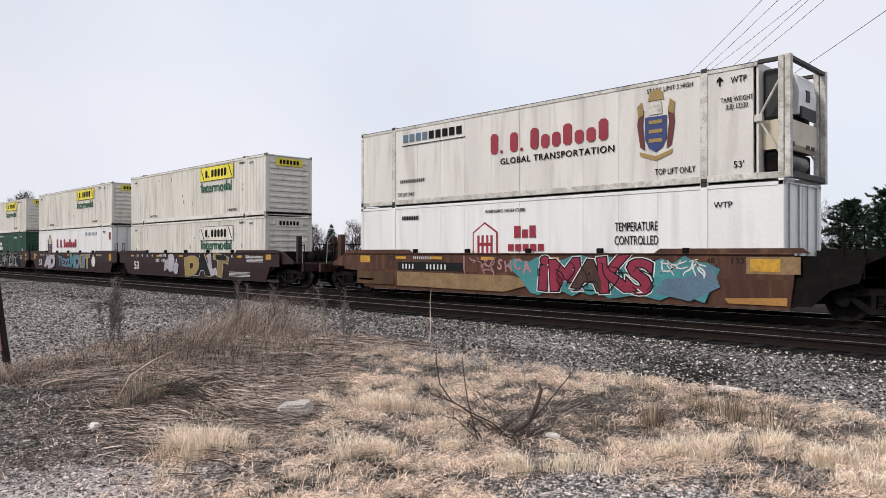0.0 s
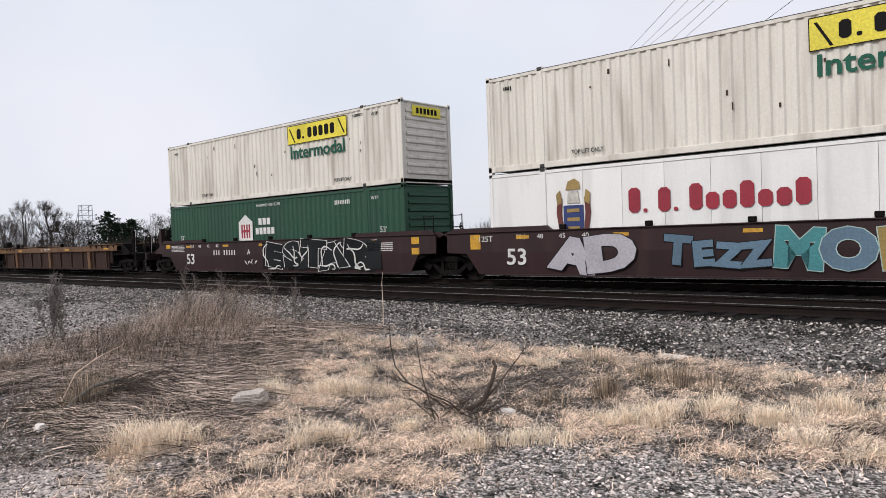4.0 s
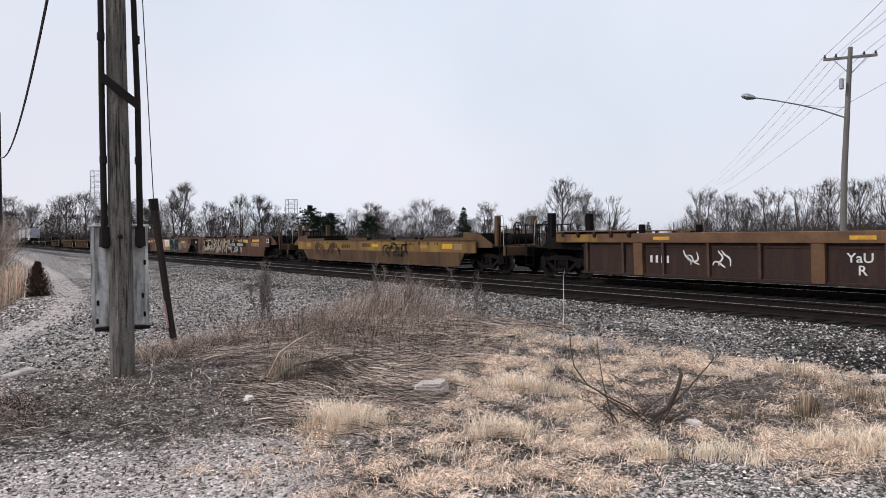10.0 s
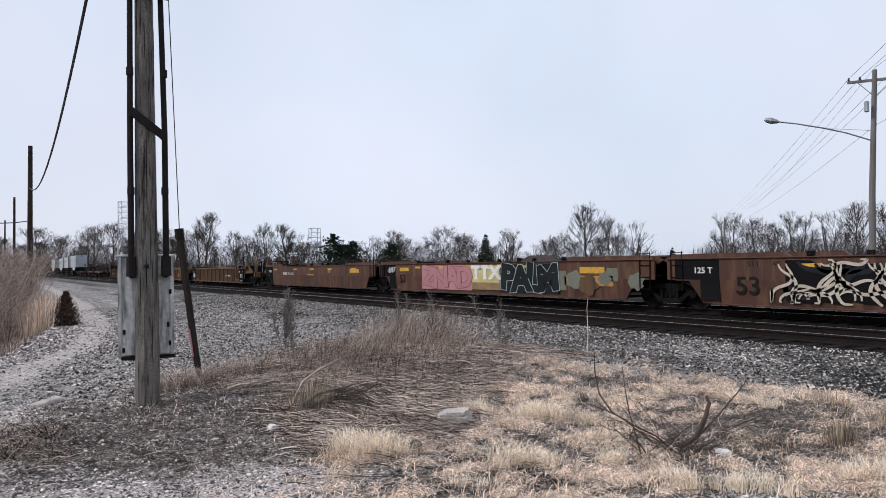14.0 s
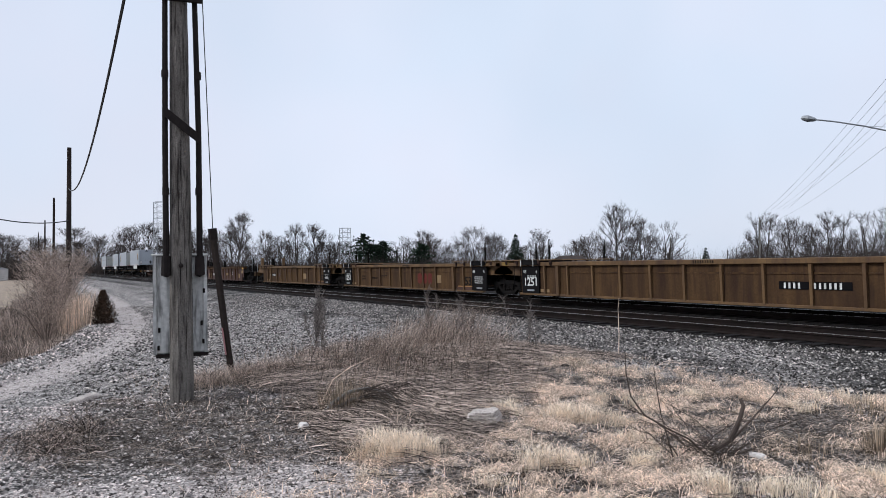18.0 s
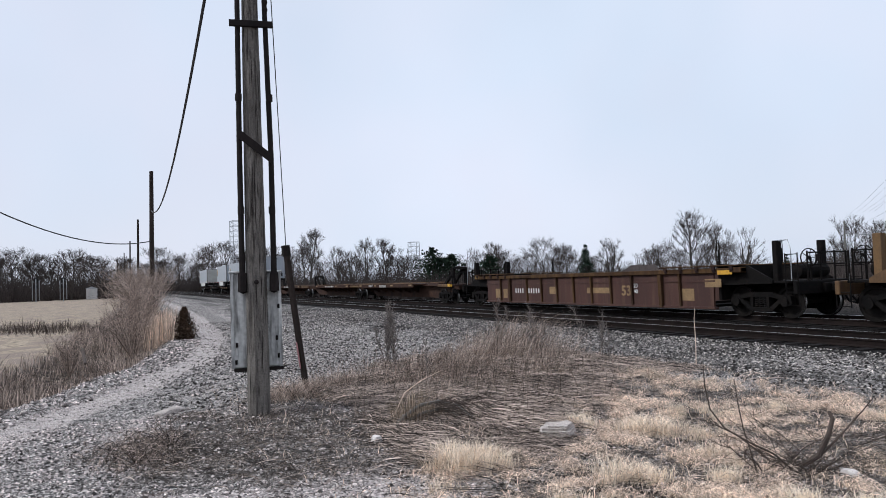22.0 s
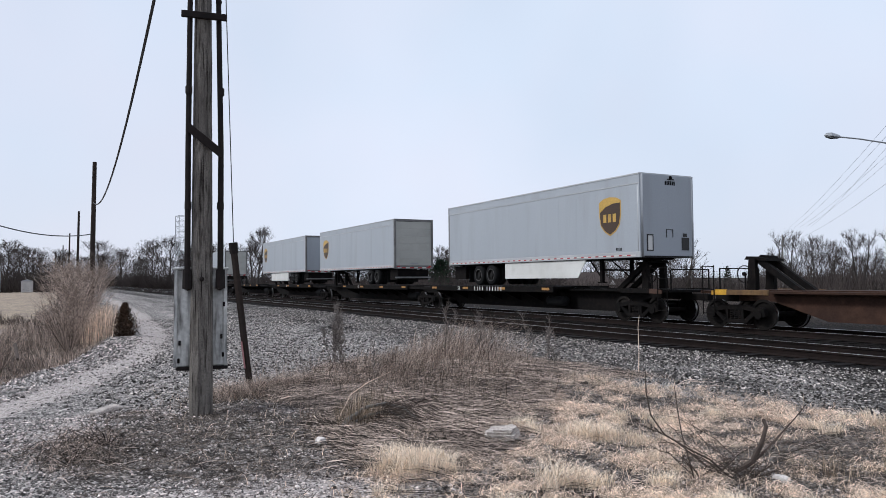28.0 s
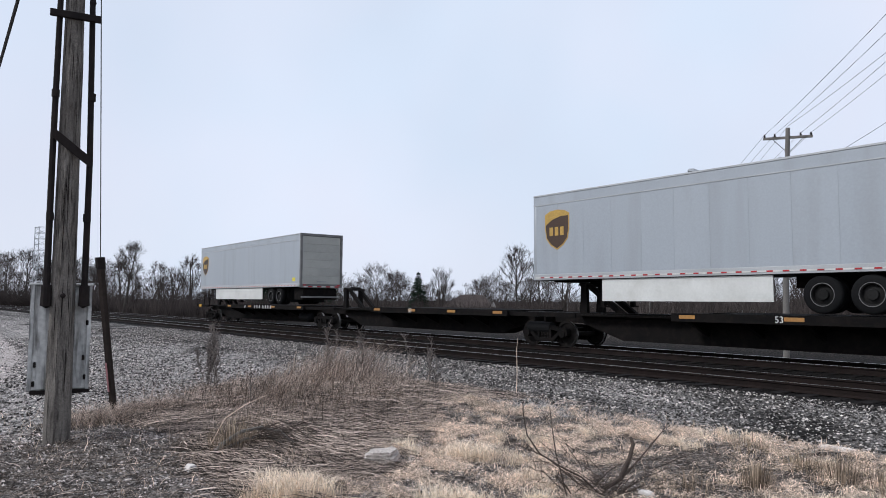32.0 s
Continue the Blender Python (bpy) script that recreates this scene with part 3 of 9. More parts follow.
def straw_at(x, y):
    """Where bleached straw lies, 0 to 1."""
    s = on_grid(STRAW, x, y)
    for hx, hy, r, k in ((-4.15, 6.5, 0.8, 0.97), (-3.75, 5.75, 0.5, 0.95), (-4.5, 7.0, 0.6, 0.9), (-4.25, 5.15, 0.5, 0.8), (-5.2, 4.15, 0.42, 0.75), (-5.35, 3.1, 0.3, 0.5), (-3.0, 6.5, 0.45, 0.6), (-2.2, 7.2, 0.7, 0.8), (-6.9, 6.6, 0.6, 0.7), (-5.0, 6.1, 0.45, 0.6)):
        s *= 1 - k * math.exp(-((x - hx) ** 2 + (y - hy) ** 2) / r ** 2)
    return s


def thatch_at(x, y):
    """Where grey matted grass lies, 0 to 1."""
    return on_grid(THATCH, x, y)


def zone_at(x, y):
    """Weights of dead grass, road dust, shade-darkened cinders and mown field."""
    n = noise.noise((x * 0.5, y * 0.5, 2.0))
    grass = max(0.62 * straw_at(x, y), 0.85 * thatch_at(x, y), 0.52 * on_grid(STRAW, x, y), 0.52 * on_grid(DIRT, x, y))
    rut = abs(y - road_y(x))
    second = abs(y - road_y(x) - 1.45 - 0.2 * n)
    dust = max(0.64 * (1 - soft(rut, 0.25, 0.85)), (1 - soft(second, 0.15, 0.6)) * (0.4 + 0.4 * n)) * soft(-x, 4.0, 6.5)
    dust = max(dust, soft(-x, 24, 40) * (1 - soft(abs(y - road_y(x) - 0.8), 0.8, 2.2)) * (0.16 + 0.3 * n))
    dust = max(dust, (0.62 + 0.7 * n) * (1 - soft(math.hypot(x + 2.8, y - 0.6), 2.8, 5.6)) * (1 - 0.6 * soft(y, 1.8, 3.4)))
    side = road_y(x) - 1.0 - y
    lawn = 0.0
    if x < -10:
        grass = max(grass, soft(side, -0.2, 0.9) * soft(-x, 10, 12))
        lawn = soft(side, 3.1, 4.4) * soft(-x, 12, 17)
        grass *= 1 - lawn
    grass = max(grass, soft(y, 30, 38))
    # The bed and the ground past it, coloured dark as beneath the cars.
    cinder_shade = soft(y, 12.0, 12.9) * (1 - 0.45 * soft(y, 36.0, 60.0))
    cinder_shade = max(cinder_shade, 0.5 * soft(-x, 12, 16) * soft(y, 5.5 - 1.5 * soft(-x, 20, 40), 8.0) * (1 - soft(y, 11, 12)) * (0.7 + n))
    # The shoulder too, so the gaps between its stones look dark.
    cinder_shade = max(cinder_shade, (0.5 + 0.3 * n) * soft(y, 7.6, 8.8) * (1 - soft(y, 12, 13)))
    return grass, dust, cinder_shade, lawn


def ground():
    xs = np.concatenate([-np.geomspace(2600, 62, 26)[:-1], np.arange(-62, 14, 0.22), np.geomspace(14, 2600, 22)])
    ys = np.concatenate([-np.geomspace(2600, 9, 22)[:-1], np.arange(-9, 23, 0.2), np.geomspace(23, 3000, 26)])
    vs, cols = [], []
    for y in ys:
        for x in xs:
            vs.append((x, y, ground_z(x, y)))
            cols += zone_at(x, y)
    w = len(xs)
    fs = [(j * w + i, j * w + i + 1, (j + 1) * w + i + 1, (j + 1) * w + i) for j in range(len(ys) - 1) for i in range(w - 1)]
    me = bpy.data.meshes.new("ground")
    me.from_pydata([tuple(map(float, v)) for v in vs], [], fs)
    me.polygons.foreach_set("use_smooth", [True] * len(fs))
    a = me.color_attributes.new("zone", "FLOAT_COLOR", "POINT")
    a.data.foreach_set("color", np.array(cols, dtype=np.float32))
    me.materials.append(M["ground"])
    tagged(new("ground", me), "gravel and bleached winter grass beside a railway line", "ground", kind="structure")


def track(y, name, label):
    t = thing(name, label, "railway track", pose(0, y, RAIL_Z), kind="structure")
    prof = [(-0.075, -0.17), (0.075, -0.17), (0.075, -0.155), (0.014, -0.13), (0.014, -0.045), (0.037, -0.035), (0.037, -0.006), (0.03, 0.0), (-0.03, 0.0), (-0.037, -0.006), (-0.037, -0.035), (-0.014, -0.045), (-0.014, -0.13), (-0.075, -0.155)]
    for s in (-1, 1):
        r = part("rail", Geo().prism([(p[0] + s * GAUGE / 2, p[1]) for p in prof], -420, 70, axis="x"), "rail", t, "rusty steel rail with a polished head")
        part("running_surface", Geo().box(-420, 70, s * GAUGE / 2 - 0.027, s * GAUGE / 2 + 0.027, -0.001, 0.004), "railhead", r)
    tie = Geo().box(-0.115, 0.115, -1.3, 1.3, -0.33, -0.165, 0.015).mesh("tie", "tie")
    rnd = random.Random(int(y))
    far = Geo()
    for i in range(-240, 130):
        x = i * 0.53 + rnd.uniform(-0.03, 0.03)
        if -95 < i < 15:
            part("tie", tie, "tie", t, at=pose(x, rnd.uniform(-0.05, 0.05), rnd.uniform(-0.01, 0.01), 0, 0, rnd.uniform(-1.5, 1.5)))
        else:
            far.box(x - 0.115, x + 0.115, -1.3, 1.3, -0.33, -0.165)
    tagged(part("far_ties", far, "tie", t), kind="stuff")


def pebbles(name, count, spot, size, label, material="gravel", seed=3):
    """Loose stones strewn over the ground, each an uneven eight-faced lump."""
    rnd = np.random.RandomState(seed)
    base = np.array([(1, 0, 0), (-1, 0, 0), (0, 1, 0), (0, -1, 0), (0, 0, 1), (0, 0, -1)], float)
    tri = [(0, 2, 4), (2, 1, 4), (1, 3, 4), (3, 0, 4), (2, 0, 5), (1, 2, 5), (3, 1, 5), (0, 3, 5)]
    vs, fs = [], []
    k = 0
    while k < count:
        x, y = spot(rnd)
        if x is None:
            continue
        s = size(rnd)
        a = rnd.uniform(0, 6.28)
        q = base * (s * rnd.uniform(0.6, 1.3, (6, 1))) * np.array([1.2, 0.9, 0.7]) + rnd.uniform(-0.25, 0.25, (6, 3)) * s
        c, sn = math.cos(a), math.sin(a)
        z = ground_z(x, y) + s * 0.3
        for p in q:
            vs.append((x + p[0] * c - p[1] * sn, y + p[0] * sn + p[1] * c, z + p[2]))
        fs += [tuple(i + 6 * k for i in t) for t in tri]
        k += 1
    me = bpy.data.meshes.new(name)
    me.from_pydata(vs, [], fs)
    me.materials.append(M[material])
    tagged(new(name, me), label, "gravel", kind="stuff")


# ---- the train ----
SPEED = 12.94        # metres a second, steady
MOVING = []          # (thing, place along the track at the start)
WHEELS = []          # (wheelset, its place on its truck, place along the track at the start, radius)


def on_rails(ob, u):
    ob.matrix_basis = pose(u, TRACK_Y, RAIL_Z)
    MOVING.append((ob, u))
    return ob


SHARED = {}
WELL_CARS = []


def shared(key, make):
    if key not in SHARED:
        SHARED[key] = make()
    return SHARED[key]


def wheelset_mesh():
    g = Geo()
    for s in (-1, 1):
        y = s * 0.76
        g.lathe([(0.05, y - s * 0.09), (0.12, y - s * 0.09), (0.14, y - s * 0.03), (0.36, y - s * 0.02), (0.38, y - s * 0.06), (0.455, y - s * 0.06), (0.455, y + s * 0.045), (0.49, y + s * 0.075), (0.40, y + s * 0.08), (0.37, y + s * 0.03), (0.14, y + s * 0.05), (0.1, y + s * 0.1)], 22)
    g.lathe([(0.085, -0.8), (0.085, 0.8)], 10)
    return g.mesh("wheelset", "wheel")


def tread_mesh():
    return Geo().lathe([(0.452, -0.05), (0.4585, -0.045), (0.4585, 0.05), (0.452, 0.055)], 28, cap=False).mesh("tread", "tread", True)


def truck(parent, x, u, size=1.0):
    """A two-axle truck under a car, at x in the car's space; spine cars ride on smaller wheels."""
    t = part("truck", shared("bolster", lambda: Geo().box(-0.22, 0.22, -1.05, 1.05, 0.38, 0.66, 0.03).lathe([(0.2, 0.66), (0.2, 0.8)], 14, axis="z").mesh("truck", "black")), "black", parent, "black cast-steel truck", at=pose(x, 0, 0))
    def frame_mesh():
        g = Geo()
        g.prism([(-1.15, 0.42), (-1.1, 0.64), (-0.95, 0.7), (-0.74, 0.66), (-0.42, 0.76), (0.42, 0.76), (0.74, 0.66), (0.95, 0.7), (1.1, 0.64), (1.15, 0.42), (1.0, 0.36), (0.8, 0.42), (0.72, 0.54), (0.4, 0.6), (-0.4, 0.6), (-0.72, 0.54), (-0.8, 0.42), (-1.0, 0.36)], -0.09, 0.09)
        g.prism([(-0.82, 0.5), (-0.68, 0.54), (-0.34, 0.3), (-0.42, 0.18)], -0.08, 0.08)
        g.prism([(0.82, 0.5), (0.68, 0.54), (0.34, 0.3), (0.42, 0.18)], -0.08, 0.08)
        g.box(-0.44, 0.44, -0.1, 0.1, 0.16, 0.3, 0.02)
        for sx in (-1, 1):
            g.box(sx * 0.3 - 0.05, sx * 0.3 + 0.05, -0.1, 0.1, 0.28, 0.64)
            g.lathe([(0.14, -0.13), (0.14, 0.13), (0.08, 0.16)], 12, (sx * 0.9, 0, 0.46))
        return g.mesh("side_frame", "black")
    sf = shared("side_frame", frame_mesh)

    def spring_mesh():
        prof = []
        for k in range(5):
            prof += [(0.06, 0.30 + k * 0.062), (0.082, 0.315 + k * 0.062), (0.082, 0.335 + k * 0.062), (0.06, 0.35 + k * 0.062)]
        return Geo().lathe(prof, 8, axis="z").mesh("spring", "black")
    for s in (-1, 1):
        part("side_frame", sf, "black", t, at=pose(0, s * 1.0, 0))
        for i in (-1, 0, 1):
            part("spring", shared("spring", spring_mesh), "black", t, at=pose(i * 0.17, s * 1.0, 0))
    for ax in (-0.89, 0.89):
        w = part("wheelset", shared("wheelset", wheelset_mesh), "wheel", t, at=pose(ax, 0, 0.457))
        for s in (-1, 1):
            part("tread", shared("tread", tread_mesh), "tread", t, at=pose(ax, s * 0.755, 0.457))
        WHEELS.append((w, ax, u + x))
    t.matrix_basis = t.matrix_basis @ Matrix.Scale(size, 4)
    return t


def ladder(parent, x, y, z0, z1, w=0.42, name="ladder"):
    g = Geo()
    for sx in (-1, 1):
        g.tube([(x + sx * w / 2, y, z0), (x + sx * w / 2, y, z1)], 0.018, 5)
    n = max(2, int((z1 - z0) / 0.36))
    for i in range(n + 1):
        z = z0 + 0.04 + (z1 - z0 - 0.08) * i / n
        g.tube([(x - w / 2, y, z), (x + w / 2, y, z)], 0.014, 5)
    return part(name, g, "black", parent)


def car_end(c, x, d, coupler, mats, ribbed=False, tanks=False):
    """The end of a well car beyond its well: platform, sill, ladders, posts; d is +1 for the leading end."""
    deck, post = mats
    run = 1.72 if coupler else 1.0
    a, b = sorted((x - d * 1.25, x + d * run))
    part("end_sill", Geo().box(a, b, -0.4, 0.4, 0.72, 1.02, 0.03), "black", c)
    a, b = sorted((x - d * 1.3, x + d * min(run, 1.35)))
    part("end_platform", Geo().box(a, b, -1.28, 1.28, 1.02, 1.09, 0.01), deck, c)
    for sy in (-1, 1):
        part("end_gusset", Geo().prism([(x - d * 1.3, 0.98), (x - d * 1.3, 1.66), (x - d * 0.2, 1.58), (x + d * 0.7, 1.14), (x + d * 0.7, 1.02)], sy * 1.3 - 0.03, sy * 1.3 + 0.03), post, c)
    part("bulkhead", Geo().box(x - d * 1.36 - 0.05, x - d * 1.36 + 0.05, -1.3, 1.3, 0.5, 1.6), "black", c)
    if coupler:
        g = Geo().box(min(x + d * run, x + d * (run + 0.35)), max(x + d * run, x + d * (run + 0.35)), -0.14, 0.14, 0.74, 1.0, 0.03)
        g.prism([(x + d * (run + 0.3), 0.68), (x + d * (run + 0.62), 0.72), (x + d * (run + 0.62), 1.02), (x + d * (run + 0.3), 1.06)], -0.16, 0.12)
        part("coupler", g, "black", c)
        part("buffer_beam", Geo().box(x + d * 1.55 - 0.07, x + d * 1.55 + 0.07, -1.42, 1.42, 0.7, 1.08, 0.02), post, c)
        for sy in (-1, 1):
            ladder(c, x + d * 1.41, sy * 1.36, 0.35, 1.9)
        part("post", Geo().box(x + d * 0.52, x + d * 0.70, -1.08, -0.86, 1.05, 2.3, 0.02), post, c)
        part("post", Geo().box(x + d * 0.52, x + d * 0.70, 0.86, 1.08, 1.05, 2.3, 0.02), post, c)
        part("grab_rail", Geo().tube([(x + d * 0.7, -1.0, 2.28), (x + d * 1.1, -1.1, 2.3), (x + d * 1.28, -1.2, 2.0), (x + d * 1.3, -1.24, 1.08)], 0.017, 5), "galv", c)
        part("brake_reservoir", Geo().lathe([(0.05, -0.75), (0.2, -0.7), (0.22, -0.6), (0.22, 0.4), (0.2, 0.5), (0.05, 0.55)], 14, (x + d * 0.95, 0.1, 1.36)), "black", c)
        g = Geo().lathe([(0.02, -0.05), (0.05, -0.05), (0.05, 0.05), (0.02, 0.05)], 8, (x + d * 1.35, -0.55, 1.75))
        for k in range(16):
            p, q = 2 * math.pi * k / 16, 2 * math.pi * (k + 1) / 16
            g.tube([(x + d * 1.35 + 0.27 * math.cos(p), -0.55, 1.75 + 0.27 * math.sin(p)), (x + d * 1.35 + 0.27 * math.cos(q), -0.55, 1.75 + 0.27 * math.sin(q))], 0.018, 4)
        for k in range(5):
            p = 2 * math.pi * k / 5
            g.tube([(x + d * 1.35, -0.55, 1.75), (x + d * 1.35 + 0.27 * math.cos(p), -0.55, 1.75 + 0.27 * math.sin(p))], 0.012, 4)
        g.tube([(x + d * 1.35, -0.48, 1.0), (x + d * 1.35, -0.48, 1.75)], 0.03, 5)
        part("brake_wheel", g, "black", c)
        for zz in (1.55, 1.9):
            part("end_rail", Geo().tube([(x + d * 1.5, -0.8, zz), (x + d * 1.5, 0.85, zz)], 0.022, 5), "black", c)
        for sy in (-0.8, -0.25, 0.35, 0.85):
            part("end_post", Geo().tube([(x + d * 1.5, sy, 1.05), (x + d * 1.5, sy, 1.95)], 0.03, 5), "black", c)
        part("air_hose", Geo().tube([(x + d * (run + 0.05), 0.3, 0.75), (x + d * (run + 0.2), 0.32, 0.45), (x + d * (run + 0.45), 0.3, 0.4), (x + d * (run + 0.6), 0.25, 0.6)], 0.03, 5), "rubber", c)
    else:
        part("bearing_casting", Geo().prism([(x - d * 1.2, 0.7), (x - d * 1.2, 1.2), (x - d * 0.3, 1.25), (x + d * 0.25, 1.0), (x + d * 0.25, 0.75)], -0.34, 0.34), "black", c)
        ladder(c, x - d * (1.25 if ribbed else 0.62), -1.5 if ribbed else -1.36, 0.45 if ribbed else 0.95, 1.5 if ribbed else 2.15)
        if tanks and d < 0:
            part("brake_reservoir", Geo().lathe([(0.05, -0.38), (0.19, -0.34), (0.2, -0.3), (0.2, 0.3), (0.19, 0.34), (0.05, 0.38)], 14, (x + 0.15, -0.85, 1.82), "x"), "black", c)
            part("reservoir_bracket", Geo().box(x - 0.1, x - 0.02, -1.0, -0.7, 1.05, 1.7).box(x + 0.32, x + 0.4, -1.0, -0.7, 1.05, 1.7), "black", c)
            part("valve_box", Geo().box(x - 0.55, x - 0.3, -0.95, -0.6, 1.55, 1.95, 0.03), "black", c)
            part("brake_pipe", Geo().tube([(x + 0.5, -0.9, 1.84), (x + 1.2, -0.95, 1.86), (x + 2.4, -1.0, 1.84), (x + 2.6, -1.0, 1.6)], 0.03, 5), "black", c)


def well_car(label, front, back, front_coupler, back_coupler, style, colours, u_truck_front, u_truck_back, front_truck=True, covers=True, group="", blunt=(False, False), top=None):
    """One unit of a double-stack well car. Trucks stand at the given places; the well lies midway."""
    uc = (u_truck_front + u_truck_back) / 2
    h = (u_truck_front - u_truck_back) / 2
    c = on_rails(thing("well_car", label, "well car", group=group), uc)
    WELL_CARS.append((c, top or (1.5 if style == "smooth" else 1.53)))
    up, low, chord, rib = colours
    e = h - 0.25
    if style == "smooth":
        for s in (-1, 1):
            y = s * 1.46
            g = Geo()
            er, ef = (-h + 1.85 if blunt[0] else -e), (h - 1.85 if blunt[1] else e)
            top = [(er, 1.0), (er, 1.68), (ef, 1.68), (ef, 1.0)]
            g.prism(top, y - s * 0.06, y)
            part("upper_side", g, up, c)
            g = Geo()
            lx = [(er, 1.0), (ef, 1.0)] + ([(h - 1.95, 0.22)] if blunt[1] else [(e, 0.98), (h - 1.05, 0.95), (h - 1.5, 0.22)]) + ([(-h + 1.95, 0.22)] if blunt[0] else [(-h + 1.5, 0.22), (-h + 1.05, 0.95), (-e, 0.98)])
            n = len(lx)
            g.add([(x, y - s * 0.05 * (1.0 - z) / 0.78, z) for x, z in lx] + [(x, y - s * (0.06 + 0.05 * (1.0 - z) / 0.78), z) for x, z in lx],
                  [tuple(range(n)), tuple(range(2 * n - 1, n - 1, -1))] + [(i, (i + 1) % n, n + (i + 1) % n, n + i) for i in range(n)])
            part("lower_side", g, low, c)
            part("top_lip", Geo().box(er, ef, y - 0.05, y + 0.05, 1.68, 1.72, 0.01), chord, c)
            part("bottom_lip", Geo().box(-h + 1.95, h - 1.95, y - s * 0.02 - 0.05, y - s * 0.02 + 0.05, 0.19, 0.225), low, c)
            if covers:
                for d in (-1, 1):
                    q = (h - 1.5) if blunt[d > 0] else (e - 0.1)
                    a, b = sorted((d * q, d * (q - 3.9)))
                    part("clearance_plate", Geo().prism([(a, 1.72), (b, 1.72), (b - 0.18, 1.86), (a + 0.18, 1.86)], y - 0.04, y + 0.1), chord, c)
            # Added black sheets: stand in for shade and gear in the end wedges.
            for d in (-1, 1):
                part("end_web", Geo().prism([(d * (h - 2.1), 0.3), (d * (h - 1.5), 0.3), (d * (h - 1.1), 0.75), (d * (h - 0.5), 0.98), (d * (h - 0.35), 1.62), (d * (h - 2.1), 1.66)], s * 1.36 - 0.02, s * 1.36 + 0.02), "black", c)
            lug = shared("lug", lambda: Geo().box(-0.09, 0.09, -0.07, 0.07, 0, 0.16, 0.02).mesh("guide_lug", "black"))
            for x in (-5.2, -2.6, 0, 2.6, 5.2):
                part("guide_lug", lug, "black", c, at=pose(x, y, 1.72))
    else:
        slim = chord in ("tan", "tan_side")
        cz = 1.5 if slim else 1.34
        for s in (-1, 1):
            y = s * 1.42
            part("top_chord", Geo().box(-e, e, y - 0.13, y + 0.13, cz, 1.68, 0.02), chord, c)
            part("side_sheet", Geo().prism([(-h + 1.5, 0.26), (h - 1.5, 0.26), (h - 1.46, cz), (-h + 1.46, cz)], y - 0.03, y + 0.03), up, c)
            part("bottom_sill", Geo().box(-h + 1.4, h - 1.4, y - 0.08, y + 0.08, 0.2, 0.29, 0.01), low, c)
            part("side_rail", Geo().box(-h + 1.4, h - 1.4, y + s * 0.03 - 0.02, y + s * 0.03 + 0.02, 1.2, 1.25), up, c)
            key = ("rib", rib, s, slim)
            rm = shared(key, lambda: Geo().prism([(0, 0.28), (0, cz), (s * 0.115, cz), (s * 0.07, 0.28)], -0.04, 0.04, axis="x").mesh("rib", rib))
            wm = shared(("wide_rib", rib, chord, s), lambda: Geo().prism([(0, 0.24), (0, cz), (s * 0.14, cz), (s * 0.1, 0.24)], -0.08 if slim else -0.17, 0.08 if slim else 0.17, axis="x").mesh("wide_rib", chord))
            wide = (-h + 3.9, h - 3.9) if slim else (-h + 3.9, 0.0, h - 3.9)
            n = 12 if slim else 10
            for i in range(n + 1):
                x = (-h + 1.7) + (2 * h - 3.4) * i / n
                if min(abs(x - q) for q in wide) > 0.45 and not (slim and i in (0, n)):
                    part("rib", rm, rib, c, at=pose(x, y + s * 0.02, 0))
            for x in wide:
                part("wide_rib", wm, chord, c, at=pose(x, y + s * 0.02, 0))
            for d in (-1, 1):
                a, b = sorted((d * (e - 0.05), d * (e - 3.6)))
                part("end_cap", Geo().box(a, b, y - 0.2, y + 0.2, 1.74, 1.79, 0.015), chord, c)
                for q in range(5):
                    xq = a + 0.3 + q * (b - a - 0.6) / 4
                    part("cap_bracket", shared(("cap_bracket", s), lambda: Geo().prism([(s * 0.13, 1.52), (s * 0.13, 1.74), (s * 0.2, 1.74), (s * 0.19, 1.62)], -0.06, 0.06, axis="x").mesh("cap_bracket", "rust_side")), "rust_side", c, at=pose(xq, y, 0))
                part("end_block", Geo().box(d * e - 0.45 if d > 0 else d * e, d * e if d > 0 else d * e + 0.45, y - 0.15, y + 0.15, cz + 0.02, 1.7, 0.015), "ochre" if s < 0 and d < 0 else chord, c)
                if slim:
                    xp = h - 1.25 if d > 0 else -h + 3.3
                    hoop = Geo().tube([(xp - 0.05, y, 1.7), (xp - 0.05, y, 2.6), (xp - 0.03, y, 2.66), (xp + 0.03, y, 2.66), (xp + 0.05, y, 2.6), (xp + 0.05, y, 1.7)], 0.016, 5)
                    part("grab_hoop", hoop.box(xp + 0.0, xp + 0.04, y - 0.02, y + 0.02, 1.7, 2.35), "black", c)
                    continue
                part("guide_post", Geo().box(d * (e - 3.7) - 0.07, d * (e - 3.7) + 0.07, y - 0.1, y + 0.1, 1.68, 1.98, 0.02), "black", c)
    part("well_floor", Geo().box(-h + 2.0, h - 2.0, -1.38, 1.38, 0.24, 0.32), "black", c)
    cb = shared("cross_bearer", lambda: Geo().box(-0.12, 0.12, -1.38, 1.38, 0.32, 0.40).mesh("cross_bearer", "black"))
    for x in np.arange(-h + 2.4, h - 2.3, 1.9):
        part("cross_bearer", cb, "black", c, at=pose(x, 0, 0))
    for d, cp in ((1, front_coupler), (-1, back_coupler)):
        car_end(c, d * h, d, cp, ("black", "black" if style == "smooth" and blunt[d > 0] else low if style == "smooth" else "tan" if chord == "tan" else "black"), style == "ribbed", chord == "rust_top")
    truck(c, -h, uc)
    if front_truck:
        truck(c, h, uc)
    return c, h


